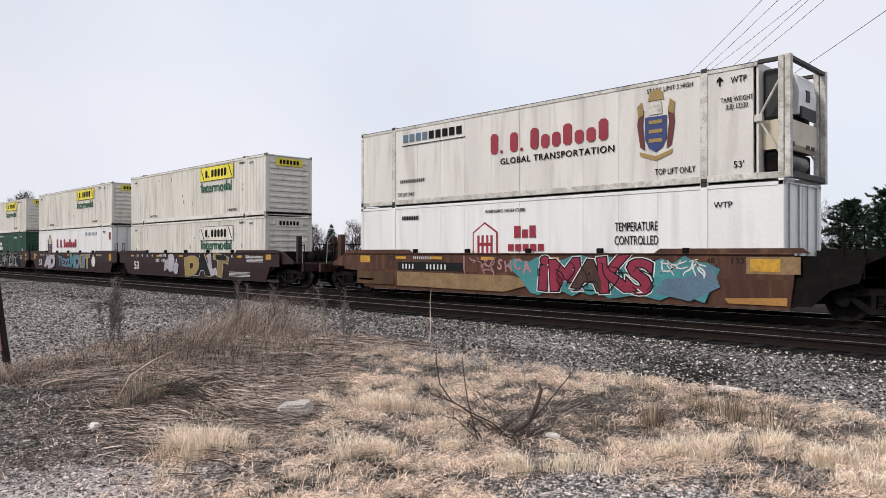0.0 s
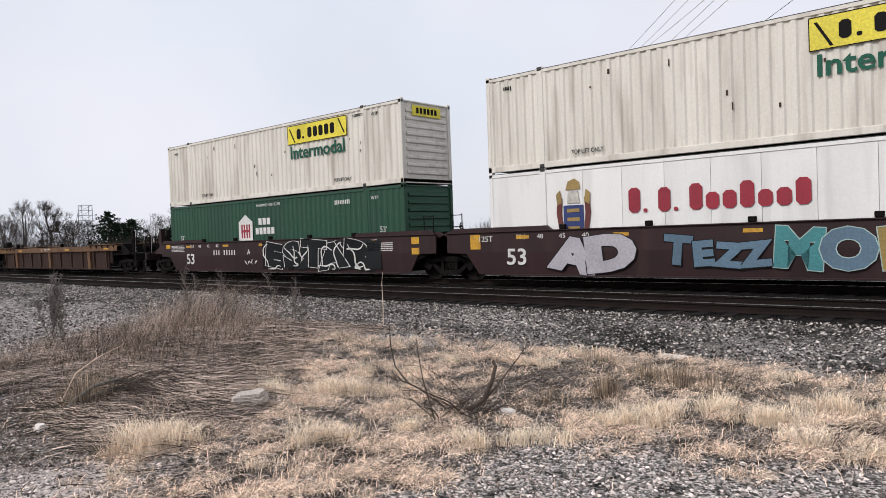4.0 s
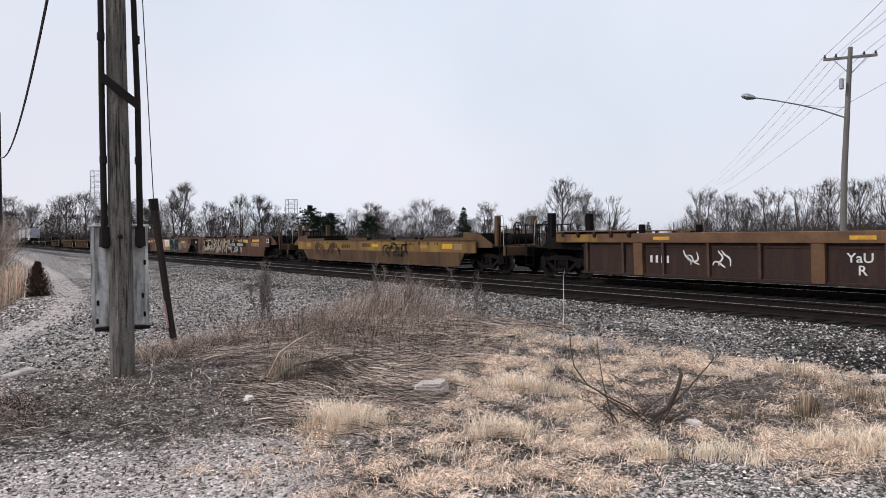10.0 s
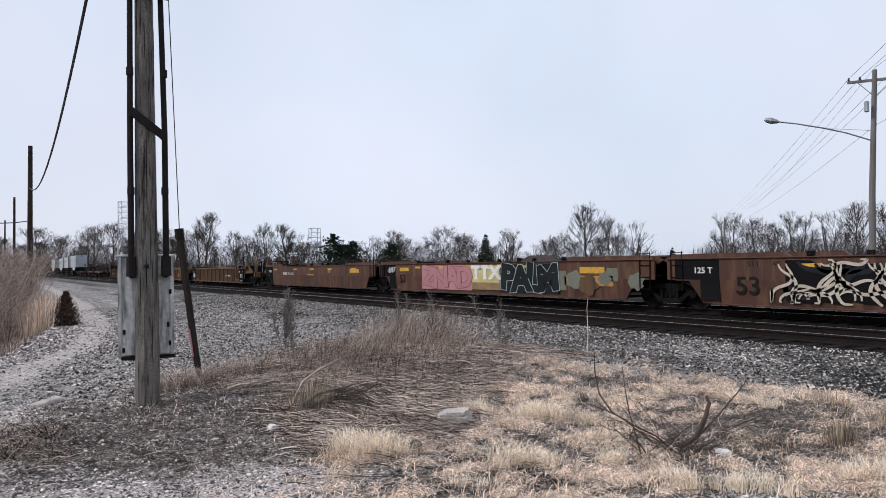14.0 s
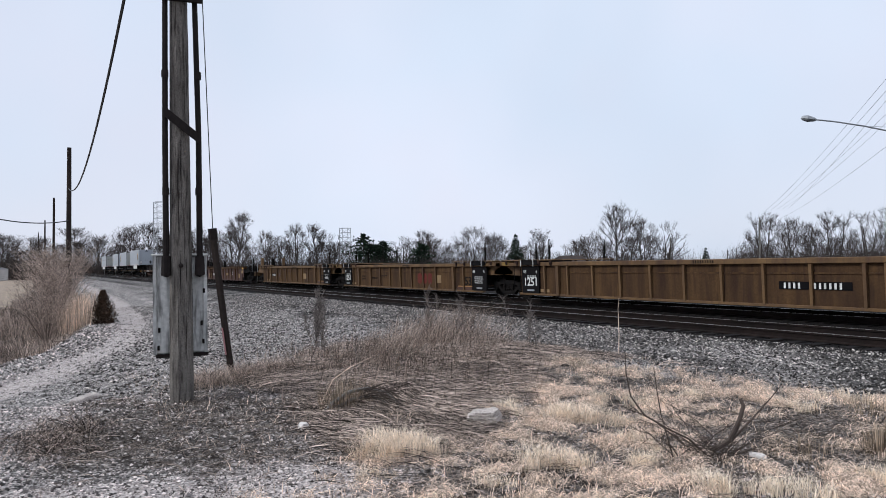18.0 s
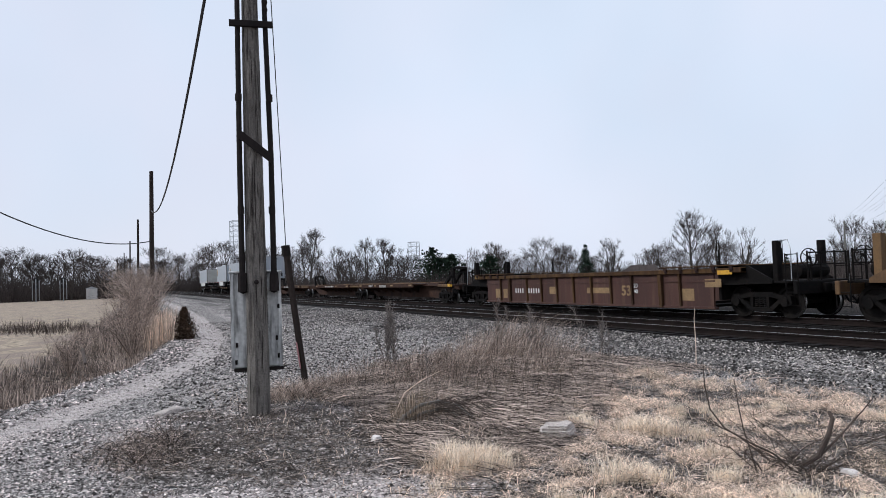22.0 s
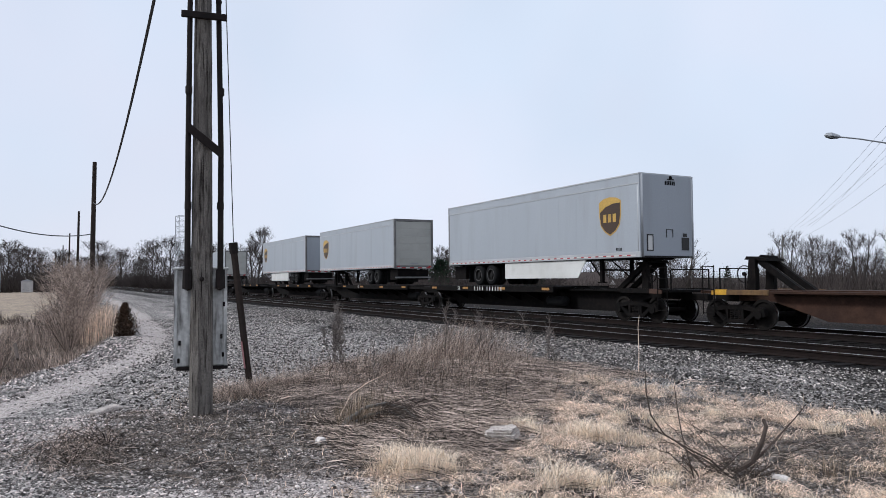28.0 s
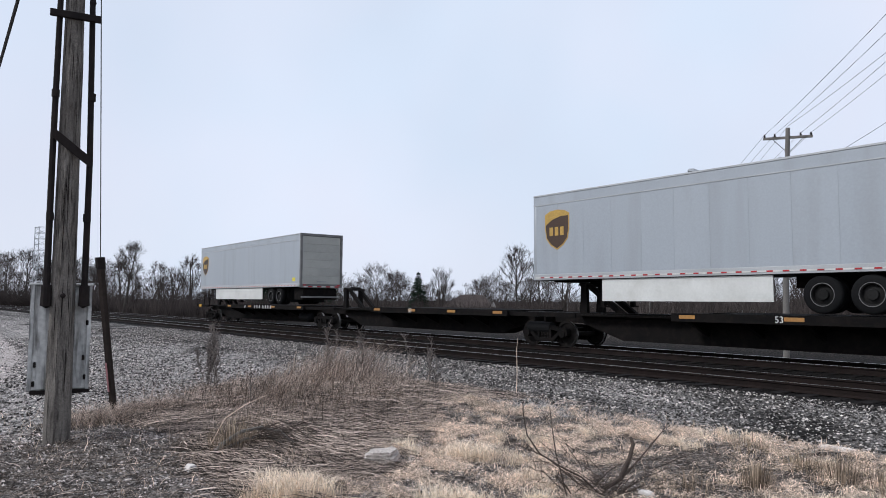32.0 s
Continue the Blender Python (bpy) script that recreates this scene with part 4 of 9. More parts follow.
END_PARTS = {"truck", "end_sill", "end_platform", "end_gusset", "bulkhead", "coupler", "buffer_beam", "ladder", "post", "grab_rail", "brake_reservoir", "brake_wheel", "end_rail", "end_post", "air_hose", "bearing_casting", "well_floor", "cross_bearer"}


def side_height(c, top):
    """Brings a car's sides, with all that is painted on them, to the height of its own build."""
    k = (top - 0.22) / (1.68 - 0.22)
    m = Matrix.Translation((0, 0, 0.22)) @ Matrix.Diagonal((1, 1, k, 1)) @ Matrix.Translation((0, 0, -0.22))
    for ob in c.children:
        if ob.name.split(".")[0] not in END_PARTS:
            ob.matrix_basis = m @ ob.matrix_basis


def corrugated(g, x0, x1, y, z0, z1, s, pitch=0.29, deep=0.035):
    """A ribbed steel wall along x that faces s * y."""
    n = max(2, int(round((x1 - x0) / pitch)))
    w = (x1 - x0) / n
    line = []
    for i in range(n):
        a = x0 + i * w
        line += [(a, 0), (a + w * 0.33, 0), (a + w * 0.5, -deep), (a + w * 0.83, -deep)]
    line.append((x1, 0))
    vs = [(x, y + s * d, z) for x, d in line for z in (z0, z1)]
    vs += [(x, y - s * (deep + 0.02), z) for x, d in line for z in (z0, z1)]
    k = 2 * len(line)
    fs = []
    for i in range(len(line) - 1):
        a = 2 * i
        fs += [(a, a + 2, a + 3, a + 1), (k + a, k + a + 1, k + a + 3, k + a + 2), (a, k + a, k + a + 2, a + 2), (a + 1, a + 3, k + a + 3, k + a + 1)]
    fs += [(0, 1, k + 1, k), (k - 2, 2 * k - 2, 2 * k - 1, k - 1)]
    g.add(vs, fs)


CL, CW, CH = 16.15, 1.3, 2.94


def container(label, u, level, colour, style, trim=None, unit_front=False):
    """A 53-foot box in the well (level 0) or stacked on it (level 1)."""
    c = thing("shipping_container", label, "container", group="stacked containers")
    on_rails(c, u)
    z = 0.40 + level * CH
    trim = trim or colour
    a = CL / 2
    front = a - (0.62 if unit_front else 0)
    for s in (-1, 1):
        if style == "ribbed":
            for p, q in ((-a + 0.12, -6.2), (-6.0, 6.0), (6.2, a - 0.12)):
                g = Geo()
                corrugated(g, p, q, s * (CW - 0.015), z + 0.17, z + CH - 0.13, s)
                part("corrugated_sheet", g, colour, c)
        else:
            edges = [-a + 0.12, -6.2] + list(np.linspace(-6.0, 6.0, 11)) + [6.2, front - 0.1]
            for p, q in zip(edges, edges[1:]):
                if q - p > 0.25:
                    part("side_panel", Geo().box(p + 0.004, q - 0.004, s * (CW - 0.05) - 0.03, s * (CW - 0.05) + 0.03, z + 0.17, z + CH - 0.13, 0.004), colour, c)
        part("bottom_rail", Geo().box(-a, front, s * (CW - 0.06) - 0.06, s * (CW - 0.06) + 0.06, z, z + 0.17, 0.01), trim, c)
        part("top_rail", Geo().box(-a, front, s * (CW - 0.05) - 0.05, s * (CW - 0.05) + 0.05, z + CH - 0.17, z + CH - 0.06, 0.01), trim, c)
        part("rail_lip", Geo().box(-a + 0.15, front, s * (CW - 0.02) - 0.02, s * (CW - 0.02) + 0.026, z + CH - 0.075, z + CH - 0.055), "dark_gap", c)
        for x in (-6.1, 6.1):
            part("lift_post", Geo().box(x - 0.1, x + 0.1, s * (CW - 0.05) - 0.055, s * (CW - 0.05) + 0.062, z + 0.02, z + CH, 0.015), trim, c)
            for zz in (z + 0.0, z + CH - 0.12):
                part("corner_casting", Geo().box(x - 0.09, x + 0.09, s * CW - 0.17 if s > 0 else s * CW - 0.012, s * CW + 0.012 if s > 0 else s * CW + 0.17, zz, zz + 0.12, 0.015), "dark_gap", c)
        for x in (-a + 0.07, a - 0.07):
            part("corner_post", Geo().box(x - 0.07, x + 0.07, s * (CW - 0.07) - 0.07, s * (CW - 0.07) + 0.075, z, z + CH, 0.015), trim, c)
    part("roof", Geo().box(-a + 0.05, front, -CW + 0.05, CW - 0.05, z + CH - 0.11, z + CH - 0.07), trim, c)
    part("floor", Geo().box(-a + 0.05, front, -CW + 0.06, CW - 0.06, z + 0.04, z + 0.15), "dark_gap", c)
    # The blank rear wall, and the leading end with its ribs or doors.
    g = Geo()
    g.box(-a + 0.02, -a + 0.08, -CW + 0.14, CW - 0.14, z + 0.1, z + CH - 0.1)
    part("rear_wall", g, colour, c)
    if unit_front:
        reefer_unit(c, a, z)
    else:
        part("end_wall", Geo().box(a - 0.09, a - 0.05, -CW + 0.14, CW - 0.14, z + 0.1, z + CH - 0.1), colour, c)
        if style == "ribbed":
            for k in range(9):
                zz = z + 0.3 + k * 0.27
                part("end_rib", Geo().prism([(a - 0.055, zz), (a + 0.0, zz + 0.04), (a + 0.0, zz + 0.12), (a - 0.055, zz + 0.16)], -CW + 0.25, CW - 0.25), colour, c)
        else:
            for y in (-0.62, 0.62):
                part("end_door", Geo().box(a - 0.055, a - 0.025, y - 0.56, y + 0.56, z + 0.16, z + CH - 0.16), colour, c)
            for y in (-0.95, -0.3, 0.3, 0.95):
                part("lock_rod", Geo().tube([(a - 0.0, y, z + 0.1), (a - 0.0, y, z + CH - 0.1)], 0.02, 6).box(a - 0.02, a + 0.03, y - 0.06, y + 0.06, z + 1.1, z + 1.16), "galv", c)
        part("end_beam", Geo().box(a - 0.1, a - 0.0, -CW + 0.14, CW - 0.14, z, z + 0.15, 0.01), trim, c)
    return c, z


def reefer_unit(c, a, z):
    """The cooling unit on the front wall, inside its open steel end frame."""
    for sy in (-1, 1):
        y = sy * (CW - 0.06)
        part("frame_post", Geo().box(a + 0.02, a + 0.16, y - 0.08, y + 0.08, z, z + CH + 0.01, 0.015), "steel_white", c)
        part("frame_rail", Geo().box(a - 0.62, a + 0.02, y - 0.05, y + 0.05, z + CH - 0.12, z + CH - 0.02, 0.01), "dark_gap", c)
        part("frame_foot", Geo().box(a - 0.62, a + 0.02, y - 0.05, y + 0.05, z, z + 0.16, 0.01), "steel_white", c)
        part("frame_brace", Geo().tube([(a - 0.6, y, z + 1.52), (a + 0.06, y, z + 2.7)], 0.03, 6), "steel_white", c)
        part("frame_brace", Geo().tube([(a - 0.6, y, z + 1.45), (a + 0.06, y, z + 0.3)], 0.026, 6), "steel_white", c)
        part("brace_plate", Geo().box(a - 0.7, a - 0.5, y - 0.07, y + 0.03, z + 1.4, z + 1.58, 0.01), "steel_white", c)
    part("frame_beam", Geo().box(a + 0.03, a + 0.15, -CW + 0.15, CW - 0.15, z + CH - 0.12, z + CH - 0.02, 0.01), "dark_gap", c)
    part("frame_beam", Geo().box(a + 0.03, a + 0.15, -CW + 0.15, CW - 0.15, z + 0.01, z + 0.16, 0.01), "dark_gap", c)
    part("front_wall", Geo().box(a - 0.66, a - 0.61, -CW + 0.05, CW - 0.05, z + 0.1, z + CH - 0.1), "reefer_cream", c)
    part("upper_housing", Geo().box(a - 0.6, a - 0.14, -1.0, 0.92, z + 1.5, z + 2.72, 0.05), "dark_gap", c, "black louvred cooling-unit housing")
    part("cowl", Geo().prism([(a - 0.2, z + 1.66), (a - 0.02, z + 1.66), (a + 0.02, z + 2.2), (a - 0.06, z + 2.62), (a - 0.2, z + 2.74)], -0.32, 0.9), "reefer", c, "white rounded cowl")
    part("lower_housing", Geo().prism([(a - 0.6, z + 0.74), (a - 0.06, z + 0.74), (a + 0.01, z + 0.86), (a + 0.01, z + 1.46), (a - 0.6, z + 1.46)], -1.02, 0.94), "unit_cream", c, "cream cooling-unit housing")
    part("display", Geo().box(a - 0.01, a + 0.035, -0.2, 0.82, z + 1.56, z + 1.86), "dark_gap", c, "dark control panel")
    part("gauge", Geo().box(a - 0.0, a + 0.03, 0.15, 0.4, z + 2.02, z + 2.3), "dark_gap", c)
    for k, y in enumerate((-0.75, 0.3, 0.66)):
        part("vent", Geo().box(a - 0.0, a + 0.016, y - 0.12, y + 0.12, z + 0.82, z + 0.92), "dark_gap", c)
    part("motor_bay", Geo().box(a - 0.6, a - 0.12, -0.96, 0.9, z + 0.2, z + 0.7, 0.04), "black", c, "black motor bay")
    part("fuel_tank", Geo().lathe([(0.05, -0.8), (0.2, -0.78), (0.2, 0.3), (0.05, 0.32)], 14, (a - 0.16, 0.0, z + 0.42)), "trailer_frame", c, smooth=True)
    slat = shared("slat", lambda: Geo().box(-0.012, 0.012, -0.3, 0.3, -0.02, 0.02).mesh("slat", "black"))
    for k in range(11):
        part("slat", slat, "black", c, at=pose(a - 0.13, -0.66, z + 1.62 + k * 0.098))


def trailer(label, u_rear, u_front, nose_forward, roll_door, skirt=True, tail="trailer_door"):
    """A parcel trailer riding on a spine car."""
    uc, half = (u_rear + u_front) / 2, (u_front - u_rear) / 2
    t = on_rails(thing("semi_trailer", label, "trailer", group="trailers on spine cars"), uc)
    z0, z1, w = 2.24, 5.18, 1.3
    n = 10 if half < 6.6 else 12
    for s in (-1, 1):
        pm = shared(("panel", half, s), lambda: Geo().box(-half / n + 0.0012, half / n - 0.0012, s * (w - 0.03) - 0.03, s * (w - 0.03) + 0.03, z0 + 0.2, z1 - 0.36, 0.0015).mesh("side_panel", "trailer"))
        for i in range(n):
            part("side_panel", pm, "trailer", t, at=pose(-half + (2 * i + 1) * half / n, 0, 0))
        part("top_band", Geo().box(-half, half, s * (w - 0.025) - 0.03, s * (w - 0.025) + 0.03, z1 - 0.35, z1 - 0.05, 0.008), "trailer", t)
        part("top_rail", Geo().box(-half, half, s * (w - 0.03) - 0.05, s * (w - 0.03) + 0.045, z1 - 0.06, z1, 0.01), "trailer_rail", t)
        part("seam_rail", Geo().box(-half, half, s * w - 0.012, s * w + 0.012, z1 - 0.375, z1 - 0.345), "trailer_rail", t)
        part("bottom_rail", Geo().box(-half, half, s * (w - 0.03) - 0.04, s * (w - 0.03) + 0.045, z0, z0 + 0.2, 0.01), "trailer_rail", t)
        g, g2 = Geo(), Geo()
        k = 0
        x = -half + 0.1
        while x < half - 0.3:
            (g if k % 2 else g2).box(x, x + (0.16 if k % 2 else 0.24), s * (w + 0.016), s * (w + 0.021), z0 + 0.06, z0 + 0.1)
            x += 0.17 if k % 2 else 0.25
            k += 1
        tagged(part("red_tape", g, "red_tape", t), kind="stuff")
        tagged(part("white_tape", g2, "skirt", t), kind="stuff")
    part("roof", Geo().box(-half + 0.02, half - 0.02, -w + 0.05, w - 0.05, z1 - 0.03, z1 + 0.01), "trailer_rail", t)
    part("floor", Geo().box(-half + 0.02, half - 0.02, -w + 0.08, w - 0.08, z0 + 0.0, z0 + 0.1), "dark_gap", t)
    f = 1 if nose_forward else -1
    nx, rx = f * half, -f * half          # the nose's and the doors' ends
    part("nose_wall", Geo().box(nx - 0.03, nx + 0.03, -w + 0.12, w - 0.12, z0 + 0.05, z1 - 0.03, 0.01), "trailer", t)
    for s in (-1, 1):
        part("nose_post", Geo().lathe([(0.13, z0 + 0.02), (0.13, z1 - 0.02)], 12, (nx - f * 0.1, s * (w - 0.125), 0), "z"), "trailer_rail", t, smooth=True)
        part("door_post", Geo().box(rx - 0.06, rx + 0.06, s * (w - 0.06) - 0.07, s * (w - 0.06) + 0.065, z0 - 0.05, z1 + 0.005, 0.012), "trailer_frame", t)
    if roll_door:
        slat = shared("door_slat", lambda: Geo().box(-0.02, 0.02, -w + 0.13, w - 0.13, -0.219, 0.219, 0.008).mesh("door_slat", "trailer_door"))
        for k in range(6):
            part("door_slat", slat, "trailer_door", t, at=pose(rx, 0, z0 + 0.37 + k * 0.44))
        part("door_handle", Geo().box(rx - f * 0.05 - 0.02, rx - f * 0.05 + 0.02, -0.25, 0.25, z0 + 0.26, z0 + 0.31), "galv", t)
    else:
        part("door_leaf", Geo().box(rx - 0.02, rx + 0.02, -1.16, 1.16, z0 + 0.15, z1 - 0.13, 0.01), "trailer", t)
    part("door_header", Geo().box(rx - 0.05, rx + 0.05, -w + 0.1, w - 0.1, z1 - 0.14, z1, 0.01), "trailer_frame", t)
    part("door_sill", Geo().box(rx - 0.06, rx + 0.06, -w + 0.1, w - 0.1, z0 - 0.06, z0 + 0.15, 0.01), "trailer_frame", t)
    for y in (-1.05, 1.05):
        part("tail_lamp", Geo().box(rx - f * 0.075 - 0.012, rx - f * 0.075 + 0.012, y - 0.09, y + 0.09, z0 + 0.06, z0 + 0.12), "red_tape", t)
    for y in (-0.75, 0.75):
        part("mud_flap", Geo().box(rx + f * 1.55 - 0.01, rx + f * 1.55 + 0.01, y - 0.3, y + 0.3, z0 - 0.85, z0 - 0.1), "rubber", t)
    g, g2 = Geo(), Geo()
    for k in range(8):
        (g if k % 2 else g2).box(rx - f * 0.07 - 0.004, rx - f * 0.07 + 0.004, -1.1 + k * 0.275, -0.85 + k * 0.275, z0 - 0.02, z0 + 0.04)
    tagged(part("red_tape", g, "red_tape", t), kind="stuff")
    tagged(part("white_tape", g2, "skirt", t), kind="stuff")
    # Running gear near the doors, landing legs near the nose.
    bx = rx + f * 3.3
    tyre = shared("tyre", lambda: Geo().lathe([(0.27, -0.14), (0.42, -0.15), (0.465, -0.11), (0.465, 0.11), (0.42, 0.15), (0.27, 0.14)], 24, cap=False).mesh("tyre", "rubber", True))
    rim = shared("rim", lambda: Geo().lathe([(0.06, -0.12), (0.12, -0.12), (0.14, -0.06), (0.23, -0.03), (0.25, -0.13), (0.28, -0.14), (0.28, 0.1), (0.1, 0.1)], 20).mesh("rim", "rim"))
    rim_edge = shared("rim_edge", lambda: Geo().lathe([(0.27, -0.143), (0.274, -0.15), (0.284, -0.15), (0.288, -0.143)], 24, cap=False).mesh("rim_edge", "trailer_frame"))
    for ax in (-0.55, 0.55):
        for s in (-1, 1):
            for y in (1.1, 0.76):
                w1 = part("wheel", tyre, "rubber", t, at=pose(bx + ax, s * y, z0 - 0.52, 0, 0, 0 if s < 0 else 180))
                if y > 1:
                    part("rim", rim, "rim", w1)
                    part("rim_edge", rim_edge, "trailer_frame", w1, "bare metal rim edge")
        part("axle", Geo().tube([(bx + ax, -1.0, z0 - 0.52), (bx + ax, 1.0, z0 - 0.52)], 0.06, 8), "black", t)
    part("slider_frame", Geo().box(bx - 1.5, bx + 1.5, -0.55, -0.45, z0 - 0.34, z0, 0.01).box(bx - 1.5, bx + 1.5, 0.45, 0.55, z0 - 0.34, z0, 0.01), "black", t)
    part("under_guard", Geo().box(rx + f * 0.15 - 0.04, rx + f * 0.15 + 0.04, -0.6, -0.5, z0 - 0.5, z0, 0).box(rx + f * 0.15 - 0.04, rx + f * 0.15 + 0.04, 0.5, 0.6, z0 - 0.5, z0, 0), "black", t)
    a, b = sorted((rx + f * 0.12, rx + f * 1.2))
    part("rear_frame", Geo().prism([(a, z0 - 0.7), (b, z0 - 0.7), (b, z0 - 0.08), (a, z0 - 0.08)], -1.02, 1.02), "black", t)
    part("rear_bumper", Geo().box(rx + f * 0.06 - 0.05, rx + f * 0.06 + 0.05, -1.18, 1.18, z0 - 0.62, z0 - 0.52, 0.015), "trailer_frame", t)
    lx = nx - f * 2.6
    for s in (-1, 1):
        part("landing_leg", Geo().box(lx - 0.07, lx + 0.07, s * 0.75 - 0.07, s * 0.75 + 0.07, z0 - 0.85, z0, 0.01).box(lx - 0.14, lx + 0.14, s * 0.75 - 0.12, s * 0.75 + 0.12, z0 - 0.9, z0 - 0.85), "black", t)
        part("leg_brace", Geo().tube([(lx, s * 0.75, z0 - 0.75), (lx - f * 0.9, s * 0.55, z0 - 0.02)], 0.03, 5), "black", t)
    part("leg_cross_bar", Geo().tube([(lx, -0.7, z0 - 0.4), (lx, 0.7, z0 - 0.4)], 0.035, 5), "black", t)
    part("kingpin_plate", Geo().box(nx - f * 0.9 - 0.6, nx - f * 0.9 + 0.6, -0.6, 0.6, z0 - 0.06, z0, 0.01), "black", t)
    if skirt:
        a, b = sorted((bx + f * 1.75, lx - f * 0.35))
        part("side_skirt", Geo().prism([(a, z0 - 0.7), (a, z0 - 0.02), (b, z0 - 0.02), (b - 0.5 if f > 0 else b, z0 - 0.7)] if f > 0 else [(a + 0.0, z0 - 0.7), (a, z0 - 0.02), (b, z0 - 0.02), (b, z0 - 0.7)], -1.24, -1.21), "skirt", t)
    return t, half, nx, rx, f


def shield(t, x, z, size):
    """The carrier's emblem as a plain gold and brown shield."""
    y = -1.3
    k = size
    rim = [(-0.5, 0.46), (-0.3, 0.56), (0, 0.6), (0.3, 0.56), (0.5, 0.46), (0.5, 0.0), (0.44, -0.3), (0.26, -0.5), (0, -0.64), (-0.26, -0.5), (-0.44, -0.3), (-0.5, 0.0)]
    outline("emblem_rim", "shield_gold", [(x + p * k, z + q * k) for p, q in rim], y, t, "gold shield emblem", 0.008)
    outline("emblem_field", "shield_brown", [(x + p * k * 0.92, z + q * k * 0.92) for p, q in rim], y - 0.006, t)
    cap = [(-0.5, 0.46), (-0.3, 0.56), (0, 0.6), (0.3, 0.56), (0.5, 0.46), (0.5, 0.42), (0.15, 0.41), (-0.2, 0.32), (-0.5, 0.14)]
    outline("emblem_crest", "shield_gold", [(x + p * k * 0.93, z + q * k * 0.93) for p, q in cap], y - 0.011, t)
    for i in range(3):
        part("emblem_bar", Geo().box(x - 0.3 * k + i * 0.22 * k, x - 0.16 * k + i * 0.22 * k, y - 0.02, y - 0.004, z - 0.2 * k, z + 0.06 * k), "shield_gold", t)


def spine_car(label, u_front, u_back, front_coupler, back_coupler, dark=True, hitch_back=False, group=""):
    """One unit of a spine car: a centre beam, wheel platforms, a trailer hitch at one end."""
    h = (u_front - u_back) / 2
    uc = (u_front + u_back) / 2
    c = on_rails(thing("spine_car", label, "spine car", group=group), uc)
    body = "black" if dark else "spine_brown"
    xf, xb = h - (1.2 if front_coupler else 0), -h + (1.2 if back_coupler else 0)
    k = -1 if hitch_back else 1
    hitch_end, plat_end = (xb, xf) if hitch_back else (xf, xb)
    p0, p1 = sorted((plat_end + k * 1.4, hitch_end - k * 5.4))
    part("spine_beam", Geo().prism([(xb, 0.80), (xb + 1.2, 0.80), (xb + 2.9, 0.28), (xf - 2.9, 0.28), (xf - 1.2, 0.80), (xf, 0.80), (xf, 1.1), (xb, 1.1)], -0.42, 0.42), body, c)
    for s in (-1, 1):
        part("beam_flange", Geo().box(xb + 1.5, xf - 1.5, s * 0.44 - 0.04, s * 0.44 + 0.04, 0.98, 1.1, 0.01), body, c)
    for s in (-1, 1):
        part("platform", Geo().box(p0, p1, s * 0.9 - 0.5, s * 0.9 + 0.5, 1.1, 1.2, 0.01), body, c)
        part("side_sill", Geo().box(p0, p1, s * 1.42 - 0.05, s * 1.42 + 0.05, 0.97, 1.21, 0.01), body, c)
        om = shared(("outrigger", s, body), lambda: Geo().prism([(0.3 * s, 0.5), (0.3 * s, 1.08), (1.4 * s, 1.1), (1.4 * s, 0.98)], -0.05, 0.05, axis="x").mesh("outrigger", body))
        for x in np.arange(p0 + 0.5, p1, 1.6):
            part("outrigger", om, body, c, at=pose(x, 0, 0))
        a, b = sorted((hitch_end - k * 5.3, hitch_end - k * 1.2))
        part("side_step", Geo().box(a, b, s * 0.55 - 0.2, s * 0.55 + 0.2, 1.04, 1.1), body, c)
        if not dark:
            for i in range(3):
                q0 = p0 + 0.2 + i * (p1 - p0) / 3
                part("sill_cap", Geo().box(q0, q0 + (p1 - p0) / 3 - 0.5, s * 1.42 - 0.07, s * 1.42 + 0.07, 1.214, 1.26, 0.008), "tan", c)
        for d, x in ((1, xf), (-1, xb)):
            a, b = sorted((x, x - d * 1.7))
            part("end_sill_plate", Geo().box(a, b, s * 1.3 - 0.04, s * 1.3 + 0.04, 1.0, 1.15, 0.01), "black" if dark else "tan", c)
    part("walkway", Geo().box(xb, xf, -0.5, 0.5, 1.1, 1.14), body, c)
    hx = hitch_end - k * (0.65 if hitch_back and back_coupler and not dark else 1.45)
    for s in (-1, 1):
        part("hitch_strut", Geo().prism([(hx - k * 1.5, 1.12), (hx - k * 1.2, 1.12), (hx + k * 0.12, 2.02), (hx - k * 0.02, 2.14)], s * 0.3 - 0.07, s * 0.3 + 0.07), "black", c)
        part("hitch_post", Geo().prism([(hx - k * 0.02, 1.12), (hx + k * 0.3, 1.12), (hx + k * 0.22, 2.08), (hx + k * 0.0, 2.08)], s * 0.42 - 0.07, s * 0.42 + 0.07), "black", c)
    part("hitch_plate", Geo().prism([(hx - k * 0.35, 2.0), (hx - k * 0.3, 2.08), (hx + k * 0.35, 2.16), (hx + k * 0.42, 2.06)], -0.42, 0.42), "black", c)
    part("hitch_jaw", Geo().prism([(hx - k * 0.3, 2.08), (hx + k * 0.1, 2.13), (hx + k * 0.02, 2.2), (hx - k * 0.26, 2.16)], -0.2, 0.2), "black", c)
